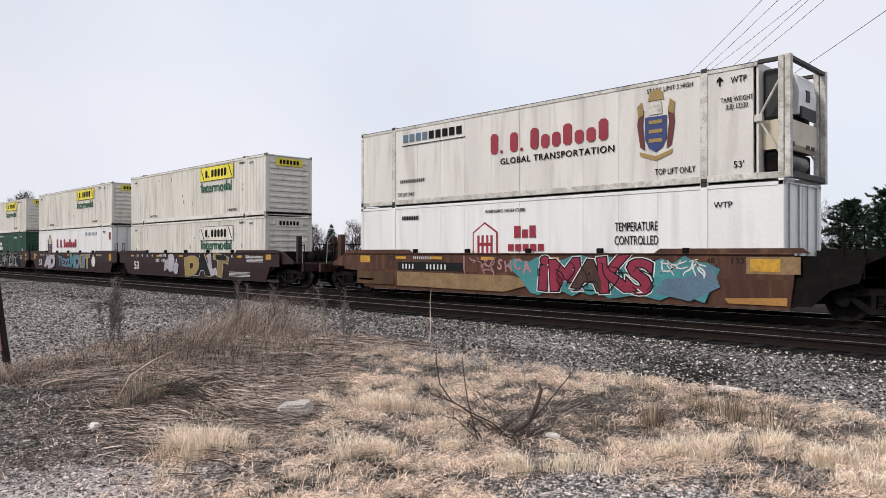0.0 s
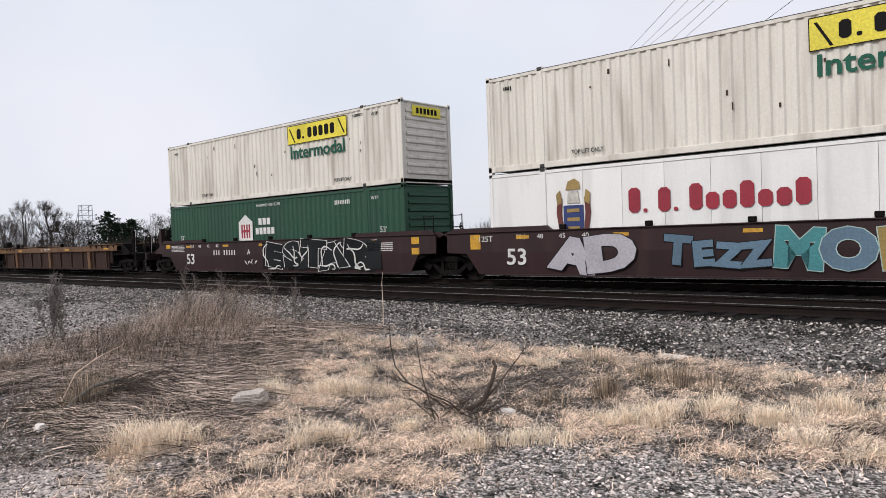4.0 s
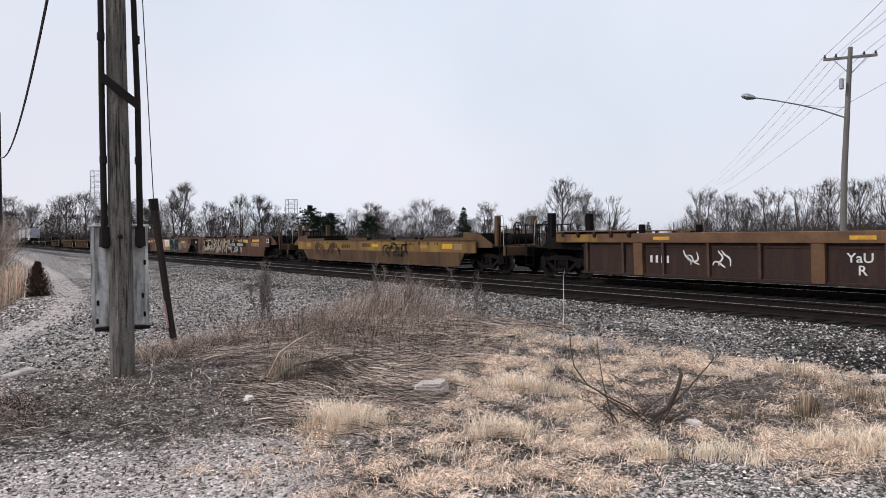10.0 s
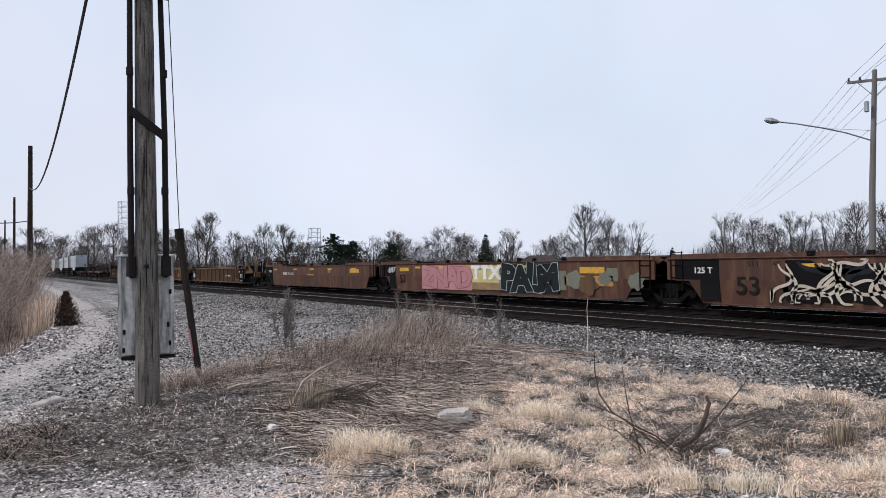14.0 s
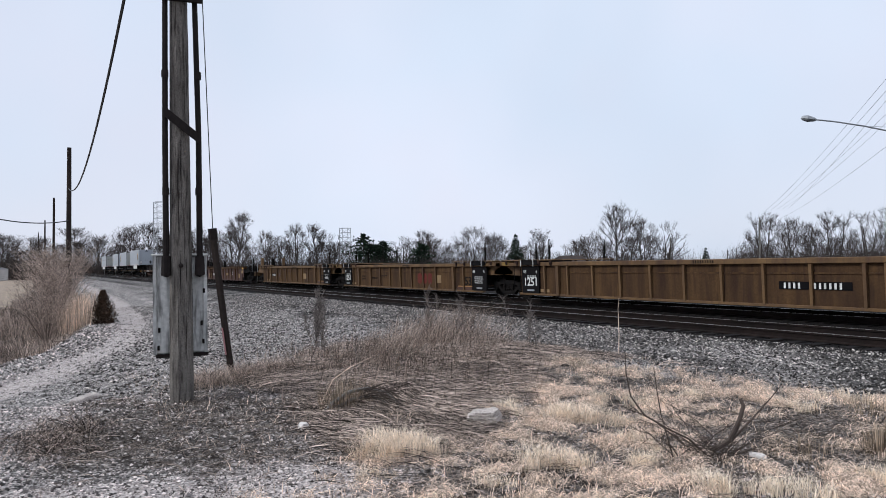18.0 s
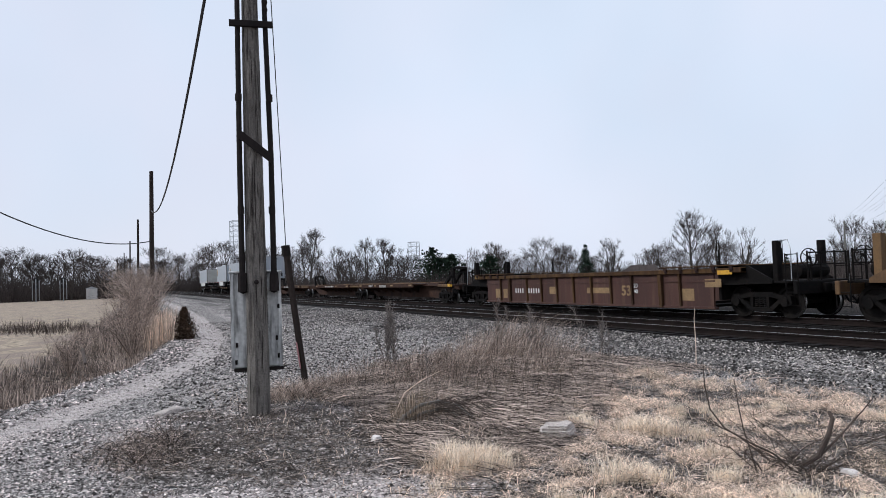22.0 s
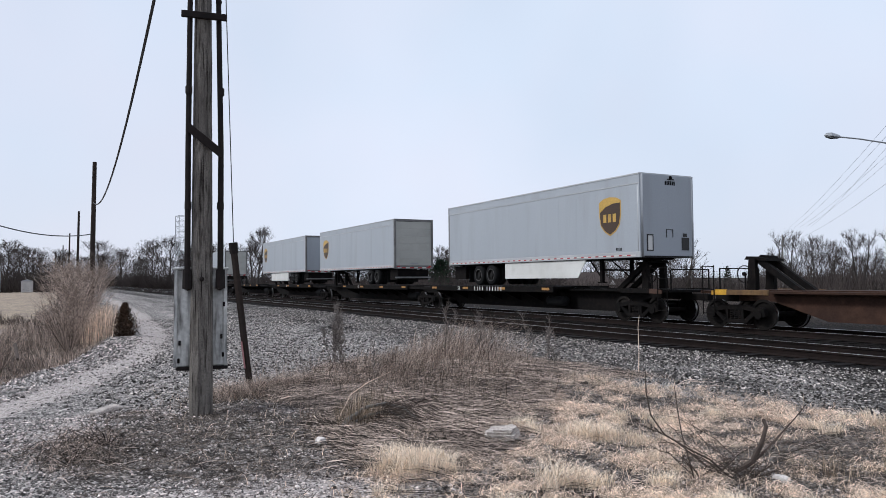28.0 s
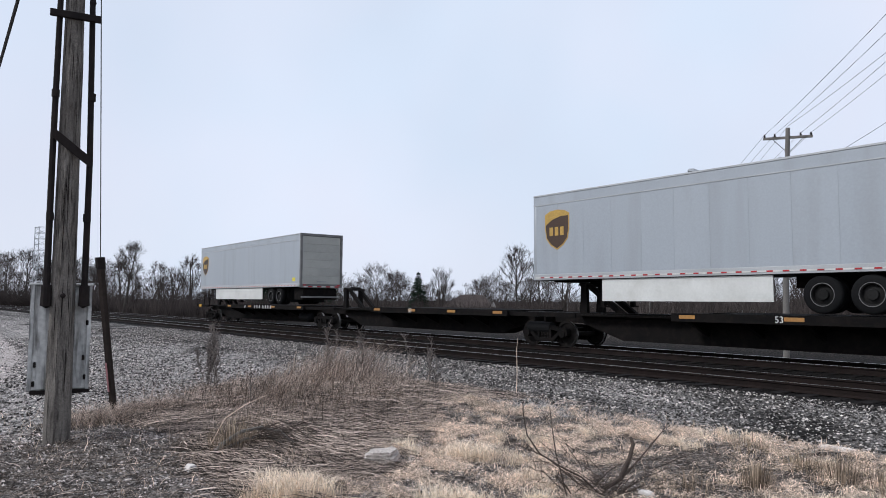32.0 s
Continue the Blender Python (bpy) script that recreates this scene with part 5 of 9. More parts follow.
    for d, x, cp in ((1, xf, front_coupler), (-1, xb, back_coupler)):
        if cp:
            part("coupler", Geo().box(min(x, x + d * 1.15), max(x, x + d * 1.15), -0.13, 0.13, 0.76, 0.98, 0.02), "black", c)
            part("end_platform", Geo().box(x - 0.7, x + 0.6, -1.3, 1.3, 1.04, 1.12), body, c)
            part("end_stripe", Geo().box(x - 0.25, x + 0.3, -1.345, -1.3, 1.0, 1.16), "rib_rust" if dark and d > 0 else "yellow", c)
            ladder(c, x + d * 0.35, -1.36, 0.4, 1.9)
            g = Geo().tube([(x + d * 0.3, -0.9, 1.8), (x + d * 0.3, 0.9, 1.8)], 0.02, 5)
            for sy in (-0.9, 0.9):
                g.tube([(x + d * 0.3, sy, 1.08), (x + d * 0.3, sy, 1.8)], 0.025, 5)
            part("end_railing", g, "black", c)
            g = Geo().lathe([(0.03, -0.04), (0.06, -0.04), (0.06, 0.04), (0.03, 0.04)], 8, (x - d * 0.6, -0.9, 1.62))
            for q in range(14):
                a0, a1 = 2 * math.pi * q / 14, 2 * math.pi * (q + 1) / 14
                g.tube([(x - d * 0.6 + 0.25 * math.cos(a0), -0.9, 1.62 + 0.25 * math.sin(a0)), (x - d * 0.6 + 0.25 * math.cos(a1), -0.9, 1.62 + 0.25 * math.sin(a1))], 0.018, 4)
            g.tube([(x - d * 0.6, -0.86, 1.1), (x - d * 0.6, -0.86, 1.62)], 0.03, 5)
            part("brake_wheel", g, "black", c)
            truck(c, x - d * (0.3 if d < 0 and not dark else 1.3), uc, 0.92)
        elif d < 0:
            truck(c, x, uc, 0.92)
    xs = np.linspace(p0 + 0.5, p1 - 0.5, 4)
    for x in xs:
        plate("reflector", "orange_patch" if dark else "tan_patch", x - 0.25, x + 0.25, 1.06, 1.16, -1.47, c)
    return c, h, p0, p1


# ---- the consist, from the front to the tail ----
def side_marks(c, h, left, right, material="letter_white", y=-1.46):
    """Load-limit stencils near the ends of a smooth well car."""
    for d in (-1, 1):
        x0 = d * (h - 3.1)
        for k, wds in enumerate(("53", "48", "45", "40")):
            write(wds, material, x0 - d * k * 0.75, y, 1.5, 0.16, c)
        part("tick", Geo().box(x0 - d * 0.2 - 0.012, x0 - d * 0.2 + 0.012, y - 0.006, y, 1.42, 1.6), material, c)
    if left:
        write(left, material, -h + 3.0, y - 0.004, 0.8, 0.56, c, 0.012)
    if right:
        write(right, material, h - 3.2, y - 0.004, 0.86, 0.42, c, 0.004)


def reflectors(c, xs, y=-1.46, z=1.42, w=0.55):
    m = Geo().box(-w / 2, w / 2, -0.008, 0.0, -0.055, 0.055).mesh("reflector", "yellow")
    for x in xs:
        part("reflector", m, "yellow", c, at=pose(x, y, z))


def tag(c, words, x, z, height, fill, edge, y=-1.5, bold=0.06, squeeze=1.0, backing=None, lean=0.0):
    """Sprayed lettering: a dark or light edge, a coloured fill, and a cloud of paint behind."""
    if backing:
        rnd = random.Random(len(words) * 7 + int(abs(x) * 10))
        w = height * 0.42 * len(words) * squeeze
        n = 22
        pts = []
        for k in range(n):
            a = 2 * math.pi * k / n
            r = rnd.uniform(0.85, 1.12)
            pts.append((x + w * r * math.copysign(abs(math.cos(a)) ** 0.6, math.cos(a)), z + height * 0.62 * r * math.copysign(abs(math.sin(a)) ** 0.6, math.sin(a))))
        outline("sprayed_cloud", backing, pts, y + 0.004, c, thick=0.004)
    if edge:
        part("sprayed_outline", lettering(words, edge, height, bold * 1.75, squeeze, 0.001), edge, c, at=pose(x, y - 0.002, z, 90, lean, 0))
    part("sprayed_letters", lettering(words, fill, height, bold, squeeze, 0.001), fill, c, at=pose(x, y - 0.006, z, 90, lean, 0))


def throw_up(c, letters, y=-1.476):
    """Sprayed letters one by one: (letter, x, z, height, squeeze, turn, fill, edge, bold)."""
    for k, (w, x, z, hgt, sq, turn, fill, edge, bold) in enumerate(letters):
        o = y - 0.004 * (k % 2)
        if edge:
            part("sprayed_outline", lettering(w, edge, hgt, bold + 0.024, sq, 0.001), edge, c, at=pose(x, o, z, 90, turn, 0))
        part("sprayed_letters", lettering(w, fill, hgt, bold, sq, 0.001), fill, c, at=pose(x, o - 0.003, z, 90, turn, 0))


def scrawl(c, seed, x0, x1, z0, z1, material, y=-1.505, count=14, width=0.035):
    """Looping sprayed strokes that spell nothing readable."""
    rnd = random.Random(seed)
    g = Geo()
    tall = z1 - z0
    for k in range(count):
        p = Vector((x0 + (x1 - x0) * (k + rnd.random()) / count, rnd.choice((z0 + 0.08 * tall, z1 - 0.08 * tall))))
        a = (math.pi / 2 if p.y < (z0 + z1) / 2 else -math.pi / 2) + rnd.uniform(-0.5, 0.5)
        bend, swing_by, n = rnd.uniform(-0.22, 0.22), rnd.uniform(0.15, 0.4), 16
        pts = []
        for i in range(n):
            pts.append((min(max(p.x, x0), x1), min(max(p.y, z0), z1)))
            a += bend + swing_by * math.sin(i * 0.55 + k)
            p = p + Vector((math.cos(a), math.sin(a))) * tall * 0.085
        left, right = [], []
        for i in range(n):
            q, r = Vector(pts[max(i - 1, 0)]), Vector(pts[min(i + 1, n - 1)])
            d = r - q
            if d.length < 1e-4:
                d = Vector((1, 0))
            o = Vector((-d.y, d.x)).normalized() * width * (0.5 + 0.9 * math.sin(math.pi * (i + 0.5) / n))
            left.append((pts[i][0] + o.x, y, pts[i][1] + o.y))
            right.append((pts[i][0] - o.x, y, pts[i][1] - o.y))
        g.add(left + right, [(i, i + 1, n + i + 1, n + i) for i in range(n - 1)])
    tagged(part("sprayed_scrawl", g, material, c), kind="stuff")


def patches(c, spots, y=-1.462):
    for mat, x0, x1, z0, z1 in spots:
        plate("paint_patch", mat, x0, x1, z0, z1, y, c, thick=0.003)


def board(c, x, z, w, hgt, material, y=-1.305, bars_in=None, count=0):
    """A framed sign board with the carrier's name kept as plain bars."""
    plate("sign_board", material, x - w / 2, x + w / 2, z - hgt / 2, z + hgt / 2, y, c)
    g = Geo()
    for a, b, p, q in ((-w / 2, w / 2, hgt / 2 - 0.02, hgt / 2), (-w / 2, w / 2, -hgt / 2, -hgt / 2 + 0.02), (-w / 2, -w / 2 + 0.02, -hgt / 2, hgt / 2), (w / 2 - 0.02, w / 2, -hgt / 2, hgt / 2)):
        g.box(x + a, x + b, y - 0.012, y - 0.004, z + p, z + q)
    part("board_edge", g, bars_in or "letter_black", c)
    n = count
    if n:
        step = w * 0.66 / n
        blocked_name(bars_in or "letter_black", x - w * 0.33, y - 0.008, z - hgt * 0.27, [hgt * 0.54] * 1 + [0.09] + [hgt * 0.54] * (n - 2), c, step, step * 0.72)
    for sx in (-1, 1):
        outline("board_fold", bars_in or "letter_black", [(x + sx * w * 0.36, z + sx * hgt * 0.42), (x + sx * w * 0.38, z + sx * hgt * 0.42), (x + sx * w * 0.47, z - sx * hgt * 0.34), (x + sx * w * 0.45, z - sx * hgt * 0.34)], y - 0.005, c)


def intermodal_marks(c, z, pale, x=2.9):
    """Sign board, the word below it, and small stencils of a ribbed white box."""
    board(c, x, z + (2.14 if pale else 2.34), 3.6, 0.75, "white" if pale else "sign_yellow", count=7)
    write("Intermodal", "letter_green", x, -1.31, z + (1.52 if pale else 1.6), 0.5, c, 0.012, 1.1, label="green lettering")
    write("TOP LIFT ONLY", "letter_black", -4.6, -1.305, z + 0.35, 0.13, c, 0, 0.8)
    write("TOP LIFT ONLY", "letter_black", 4.9, -1.305, z + 0.35, 0.13, c, 0, 0.8)
    bars("letter_black", 5.6, -1.305, z + 2.62, 0.1, 9, c)
    bars("letter_black", -7.4, -1.305, z + 2.5, 0.1, 5, c)
    write("WTP", "letter_black", 6.75, -1.305, z + 2.55, 0.12, c)
    g = Geo()
    rnd = random.Random(int(z * 100) + 3)
    for k in range(11):
        x, zz = rnd.uniform(-7.5, 7.5), z + rnd.uniform(0.3, 2.4)
        g.box(x, x + rnd.uniform(0.025, 0.07), -1.304, -1.296, zz, zz + rnd.uniform(0.05, 0.2))
    tagged(part("scuff", g, "scuff_rust", c), kind="stuff")
    end = CL / 2
    part("end_sign", Geo().box(end - 0.002, end + 0.012, -0.75, 0.75, z + 2.38, z + 2.74), "white" if pale else "sign_yellow", c)
    for i in range(6):
        part("name_bar", Geo().box(end + 0.008, end + 0.018, -0.55 + i * 0.19, -0.42 + i * 0.19, z + 2.46, z + 2.66), "letter_black", c)


def hexagon_logo(c, x, z, k, line, fill=None):
    """A house-shaped badge with two uprights."""
    rim = [(-0.5, -0.5), (0.5, -0.5), (0.5, 0.3), (0, 0.6), (-0.5, 0.3)]
    outline("badge", fill or line, [(x + p * k, z + q * k) for p, q in rim], -1.3, c, thick=0.008)
    if not fill:
        outline("badge_field", "reefer", [(x + p * k * 0.9, z + q * k * 0.9) for p, q in rim], -1.306, c)
    for a in (-0.3, -0.13, 0.06, 0.23):
        part("badge_bar", Geo().box(x + a * k, x + (a + 0.09) * k, -1.318, -1.304, z - 0.36 * k, z + 0.2 * k), "letter_red", c)
    part("badge_bar", Geo().box(x - 0.3 * k, x + 0.32 * k, -1.321, -1.304, z - 0.12 * k, z - 0.02 * k), "letter_red", c)


def crest(c, x, z):
    """The coat of arms as plain shapes."""
    outline("crest_shield", "crest_navy", [(x - 0.32, z + 0.3), (x + 0.32, z + 0.3), (x + 0.32, z - 0.3), (x + 0.2, z - 0.55), (x, z - 0.66), (x - 0.2, z - 0.55), (x - 0.32, z - 0.3)], -1.3, c, thick=0.01)
    for s in (-1, 1):
        outline("crest_supporter", "crest_brown", [(x + s * 0.319, z - 0.6), (x + s * 0.462, z - 0.5), (x + s * 0.554, z + 0.1), (x + s * 0.504, z + 0.6), (x + s * 0.353, z + 0.5), (x + s * 0.386, z + 0.1)], -1.3, c, thick=0.01)
        outline("crest_mane", "crest_gold", [(x + s * 0.353, z + 0.4), (x + s * 0.521, z + 0.3), (x + s * 0.554, z + 0.62), (x + s * 0.42, z + 0.74)], -1.312, c)
    outline("crest_helm", "steel_white", [(x - 0.2, z + 0.36), (x + 0.2, z + 0.36), (x + 0.16, z + 0.7), (x - 0.16, z + 0.7)], -1.3, c, thick=0.01)
    outline("crest_lion", "crest_gold", [(x - 0.24, z + 0.74), (x + 0.24, z + 0.74), (x + 0.2, z + 0.95), (x + 0.05, z + 1.05), (x - 0.16, z + 0.98)], -1.3, c, thick=0.01)
    g = Geo()
    for k in range(3):
        g.box(x - 0.2, x + 0.2, -1.32, -1.304, z + 0.1 - 0.25 * k, z + 0.2 - 0.25 * k)
    part("crest_charges", g, "crest_gold", c)
    outline("crest_scroll", "crest_gold", [(x - 0.49, z - 0.62), (x, z - 0.78), (x + 0.49, z - 0.62), (x + 0.462, z - 0.74), (x, z - 0.9), (x - 0.462, z - 0.74)], -1.3, c)


def consist():
    brown = ("brown", "brown", "brown", "brown")
    maroon = ("maroon", "maroon", "maroon", "maroon")
    # A unit whose tail alone is seen, ahead of the first loaded one.
    well_car("empty dark brown well car unit running ahead of the stacked containers", 14, -4, False, False, "smooth", maroon, 15.0, -4.2, group="brown articulated well car", blunt=(True, False))
    # First loaded unit.
    c, h = well_car("brown well car with crimson and teal graffiti under white reefers", 0, 0, False, True, "smooth", brown, -4.2, -23.6, front_truck=False, group="brown articulated well car", blunt=(False, True))
    reflectors(c, (-6.0, -4.1, -1.7, 0.9, 3.6), z=1.52)
    plate("reflector", "yellow", -8.4, -7.8, 1.3, 1.6, -1.46, c)
    plate("reflector", "yellow", 6.85, 7.55, 1.22, 1.56, -1.463, c)
    plate("paint_patch", "tan_patch", 6.75, 8.0, 1.15, 1.62, -1.46, c, thick=0.002)
    plate("number_panel", "ink", -6.15, -2.8, 1.0, 1.34, -1.464, c)
    bars("letter_white", -5.9, -1.47, 1.16, 0.2, 4, c, 0.9)
    bars("letter_white", -4.6, -1.47, 1.16, 0.2, 6, c, 0.9)
    bars("letter_white", -5.3, -1.465, 1.52, 0.12, 9, c, 0.9)
    outline("paint_patch", "tan_patch", [(-6.2, 0.34), (-1.0, 0.3), (0.2, 0.62), (-0.6, 0.9), (-6.2, 0.93)], -1.462, c)
    patches(c, [("tan_patch", 4.9, 5.35, 1.0, 1.14), ("brown_low", -8.6, -6.4, 0.36, 0.9), ("tan_patch", -8.5, -7.6, 0.52, 0.6)])
    outline("paint_patch", "orange_patch", [(6.3, 0.3), (7.7, 0.3), (7.7, 0.52), (6.2, 0.44)], -1.44, c)
    # The teal cloud and the letters on it.
    rnd = random.Random(17)
    top = [(-0.9 + 7.0 * k / 22, 1.66 - (0.25 * rnd.random() if k not in (0, 22) else 0.4)) for k in range(23)]
    low_edge = [(5.7 - 5.6 * k / 18, 0.24 + 0.2 * rnd.random()) for k in range(19)]
    outline("sprayed_cloud", "teal", top + low_edge + [(-0.4, 0.9)], -1.466, c, thick=0.003)
    outline("sprayed_cloud", "letter_blue", [(4.3, 0.5), (5.3, 0.3), (6.1, 0.75), (5.9, 1.4), (5.2, 1.0), (4.6, 0.95)], -1.469, c, thick=0.002)
    scrawl(c, 4, -2.75, -1.3, 0.85, 1.62, "pink", count=6, width=0.026, y=-1.475)
    for k, (w, x, z, hgt, turn) in enumerate((("S", -1.15, 1.28, 0.4, 8), ("H", -0.8, 1.22, 0.42, -6), ("C", -0.42, 1.3, 0.4, 4), ("A", -0.05, 1.2, 0.44, -8))):
        part("sprayed_letters", lettering(w, "pink", hgt, 0.012, 0.8, 0.001), "pink", c, at=pose(x, -1.476, z, 90, turn, 0))
    for k, (w, x, z, hgt, sq, turn) in enumerate((("i", 0.62, 0.98, 1.22, 1.15, 6), ("M", 1.4, 0.93, 1.02, 1.08, -4), ("A", 2.25, 0.95, 0.92, 1.15, 5), ("K", 3.05, 0.98, 1.1, 1.1, -5), ("S", 3.85, 0.93, 1.02, 1.2, 6))):
        fill = "rib_brown" if w == "A" else "crimson"
        for m, grow, y in (("letter_white", 0.125, -1.474), ("ink", 0.095, -1.478), (fill, 0.055, -1.482)):
            part("sprayed_letters" if m == fill else "sprayed_outline", lettering(w, m, hgt, grow, sq, 0.001), m, c, at=pose(x, y, z, 90, turn, 0))
    scrawl(c, 9, 4.5, 5.75, 1.0, 1.55, "letter_white", count=9, width=0.018, y=-1.476)
    scrawl(c, 12, 0.4, 4.3, 0.5, 1.4, "ink", count=12, width=0.015, y=-1.486)
    scrawl(c, 15, 5.0, 6.0, 1.15, 1.4, "ink", count=3, width=0.012, y=-1.468)
    side_marks(c, h, None, None, "letter_black")
    low, z = container("white refrigerated container with a red badge in a brown car", -14.4, 0, "reefer", "flat")
    hexagon_logo(low, -1.45, z + 1.5, 1.1, "letter_red")
    for i, (a, b) in enumerate(((0, 0.26), (0.33, 0.55), (0.62, 0.86))):
        plate("name_bar", "letter_red", -0.2 + a, -0.2 + b, z + 1.62, z + (2.0 if i != 1 else 1.88), -1.3, low)
    for i in range(5):
        plate("name_bar", "letter_red", -0.45 + i * 0.3, -0.22 + i * 0.3, z + 1.2, z + 1.42, -1.3, low)
    write("TEMPERATURE", "letter_black", 4.15, -1.305, z + 1.86, 0.26, low, 0, 0.56)
    write("CONTROLLED", "letter_black", 4.15, -1.305, z + 1.48, 0.26, low, 0, 0.58)
    write("WARNING HIGH CUBE", "letter_black", -0.6, -1.305, z + 2.5, 0.12, low)
    bars("letter_black", -5.6, -1.305, z + 2.42, 0.15, 10, low)
    write("WTP", "letter_black", 6.6, -1.305, z + 2.35, 0.16, low)
    up, z = container("white refrigerated container with dark red lettering and coat of arms", -14.4, 1, "reefer_cream", "flat", "steel_white", unit_front=True)
    crest(up, 4.75, z + 1.6)
    blocked_name("letter_red", -1.2, -1.302, z + 1.44, (0.66, 0.1, 0.62, 0.1, 0.66, 0.42, 0.44, 0.64, 0.4, 0.42, 0.62), up, 0.415, 0.31)
    write("GLOBAL TRANSPORTATION", "letter_black", 1.35, -1.305, z + 1.16, 0.2, up, 0.004, 1.08, spacing=1.15)
    write("STACK LIMIT 3 HIGH", "letter_black", 5.15, -1.305, z + 2.6, 0.13, up, 0, 0.8)
    write("TOP LIFT ONLY", "letter_black", 5.3, -1.305, z + 0.38, 0.17, up, 0, 0.7)
    write("TOP LIFT ONLY", "letter_black", -5.4, -1.305, z + 0.35, 0.15, up, 0, 0.65)
    write("WTP", "letter_black", 7.0, -1.305, z + 2.52, 0.17, up, 0, 0.8)
    outline("arrow_mark", "letter_black", [(6.5, 2.42 + z), (6.54, 2.42 + z), (6.54, 2.56 + z), (6.6, 2.52 + z), (6.6, 2.58 + z), (6.52, 2.66 + z), (6.44, 2.58 + z), (6.44, 2.52 + z), (6.5, 2.56 + z)], -1.3, up)
    write("TARE WEIGHT\n(LB) 13230", "letter_black", 6.95, -1.305, z + 1.95, 0.13, up, 0, 0.7)
    write("53'", "letter_black", 7.0, -1.305, z + 0.4, 0.17, up)
    for i in range(9):
        plate("name_bar", "letter_blue" if i < 4 else "letter_black", -5.55 + i * 0.345, -5.3 + i * 0.345, z + 2.3, z + 2.58, -1.3, up)
    fine_print("letter_black", -5.6, -2.3, z + 2.17, 1, up, -1.303)
    bars("letter_black", -5.7, -1.305, z + 0.85, 0.13, 13, up, 0.8)

    # The maroon three-unit car.
    c, h = well_car("maroon well car with silver and gold graffiti under white containers", 0, 0, True, False, "smooth", maroon, -28.0, -47.54, group="maroon articulated well car")
    reflectors(c, (-7.4, -3.6, -0.6, 2.6, 5.9), z=1.5, w=0.45)
    side_marks(c, h, "53", None)
    bars("letter_white", -3.9, -1.468, 1.2, 0.22, 3, c, 0.85)
    bars("letter_white", -3.1, -1.468, 1.2, 0.22, 5, c, 0.85)
    write("B", "letter_white", -1.15, -1.468, 1.22, 0.2, c)
    throw_up(c, [("S", -2.35, 0.72, 0.78, 1.2, 12, "silver", "ink", 0.11), ("B", -1.75, 1.0, 0.95, 1.0, -6, "silver", "letter_white", 0.1), ("S", -1.2, 0.7, 0.6, 1.1, 20, "silver", "ink", 0.09),
                 ("D", 0.75, 0.86, 1.0, 1.55, -8, "gold_spray", "cream_spray", 0.13), ("A", 2.0, 0.93, 1.15, 1.35, 0, "ink", "letter_white", 0.13), ("L", 3.05, 0.95, 1.15, 1.0, -10, "silver", "letter_white", 0.1), ("T", 3.95, 0.9, 1.1, 1.35, 10, "gold_spray", "letter_white", 0.12)])
    outline("sprayed_cap", "ink", [(3.5, 1.3), (4.65, 1.28), (4.6, 1.56), (3.45, 1.6)], -1.49, c, thick=0.002)
    write("+EATME", "letter_white", -3.0, -1.468, 1.52, 0.2, c)
    fine_print("letter_white", 6.6, 8.1, 1.52, 5, c, -1.464, seed=4)
    fine_print("letter_white", 4.9, 6.9, 0.62, 4, c, -1.464, seed=5)
    plate("reflector", "yellow", 8.35, 8.8, 1.35, 1.62, -1.46, c)
    for lv in (0, 1):
        k, z = container("white ribbed steel container with green lettering, rust-scuffed", -37.8, lv, "white", "ribbed")
        intermodal_marks(k, z, lv == 0, 3.2)
    c, h = well_car("maroon smooth-sided well car unit with blue and gold graffiti, loaded", 0, 0, False, False, "smooth", maroon, -47.54, -67.2, front_truck=False, group="maroon articulated well car")
    reflectors(c, (-6.6, -3.4, 0.0, 3.1, 6.4), z=1.5, w=0.45)
    side_marks(c, h, "53", None)
    plate("reflector", "yellow", 8.2, 8.6, 1.1, 1.62, -1.46, c)
    plate("reflector", "yellow", -8.6, -8.2, 1.1, 1.62, -1.46, c)
    throw_up(c, [("A", -4.9, 0.82, 0.95, 1.3, 10, "silver", "ink", 0.12), ("D", -3.75, 0.88, 1.0, 1.4, -6, "silver", "ink", 0.12), ("T", -1.85, 0.95, 0.8, 1.0, 6, "letter_blue", "ink", 0.06), ("E", -1.2, 0.85, 0.65, 1.1, -4, "letter_blue", "ink", 0.06), ("Z", -0.55, 0.8, 0.62, 1.1, 5, "letter_blue", "ink", 0.06), ("Z", 0.05, 0.82, 0.62, 1.1, -5, "letter_blue", "ink", 0.06),
                 ("M", 1.0, 0.95, 1.0, 1.0, 5, "teal", "mint", 0.08), ("O", 2.0, 0.92, 0.95, 1.0, 0, "letter_blue", "mint", 0.09), ("I", 2.75, 0.92, 0.95, 1.0, -6, "gold_spray", "mint", 0.08), ("S", 3.35, 0.95, 1.0, 1.0, 4, "letter_blue", "mint", 0.08), ("T", 4.1, 0.95, 1.0, 1.0, -4, "gold_spray", "mint", 0.08)])
    outline("sprayed_badge", "letter_white", [(5.3 + 0.35 * math.cos(k * 0.4), 1.0 + 0.42 * math.sin(k * 0.4)) for k in range(16)], -1.465, c)
    write("125T", "letter_white", -8.0, -1.468, 1.45, 0.2, c)
    k, z = container("white refrigerated container with dark red lettering in a maroon car", -57.2, 0, "reefer", "flat")
    blocked_name("letter_red", -3.4, -1.302, z + 1.5, (0.66, 0.1, 0.62, 0.1, 0.66, 0.42, 0.44, 0.64, 0.4, 0.42, 0.62), k, 0.415, 0.33)
    crest(k, -5.1, z + 1.5)
    bars("letter_blue", 3.0, -1.305, z + 2.45, 0.22, 9, k, 1.25)
    write("WTP", "letter_black", 6.7, -1.305, z + 2.5, 0.17, k)
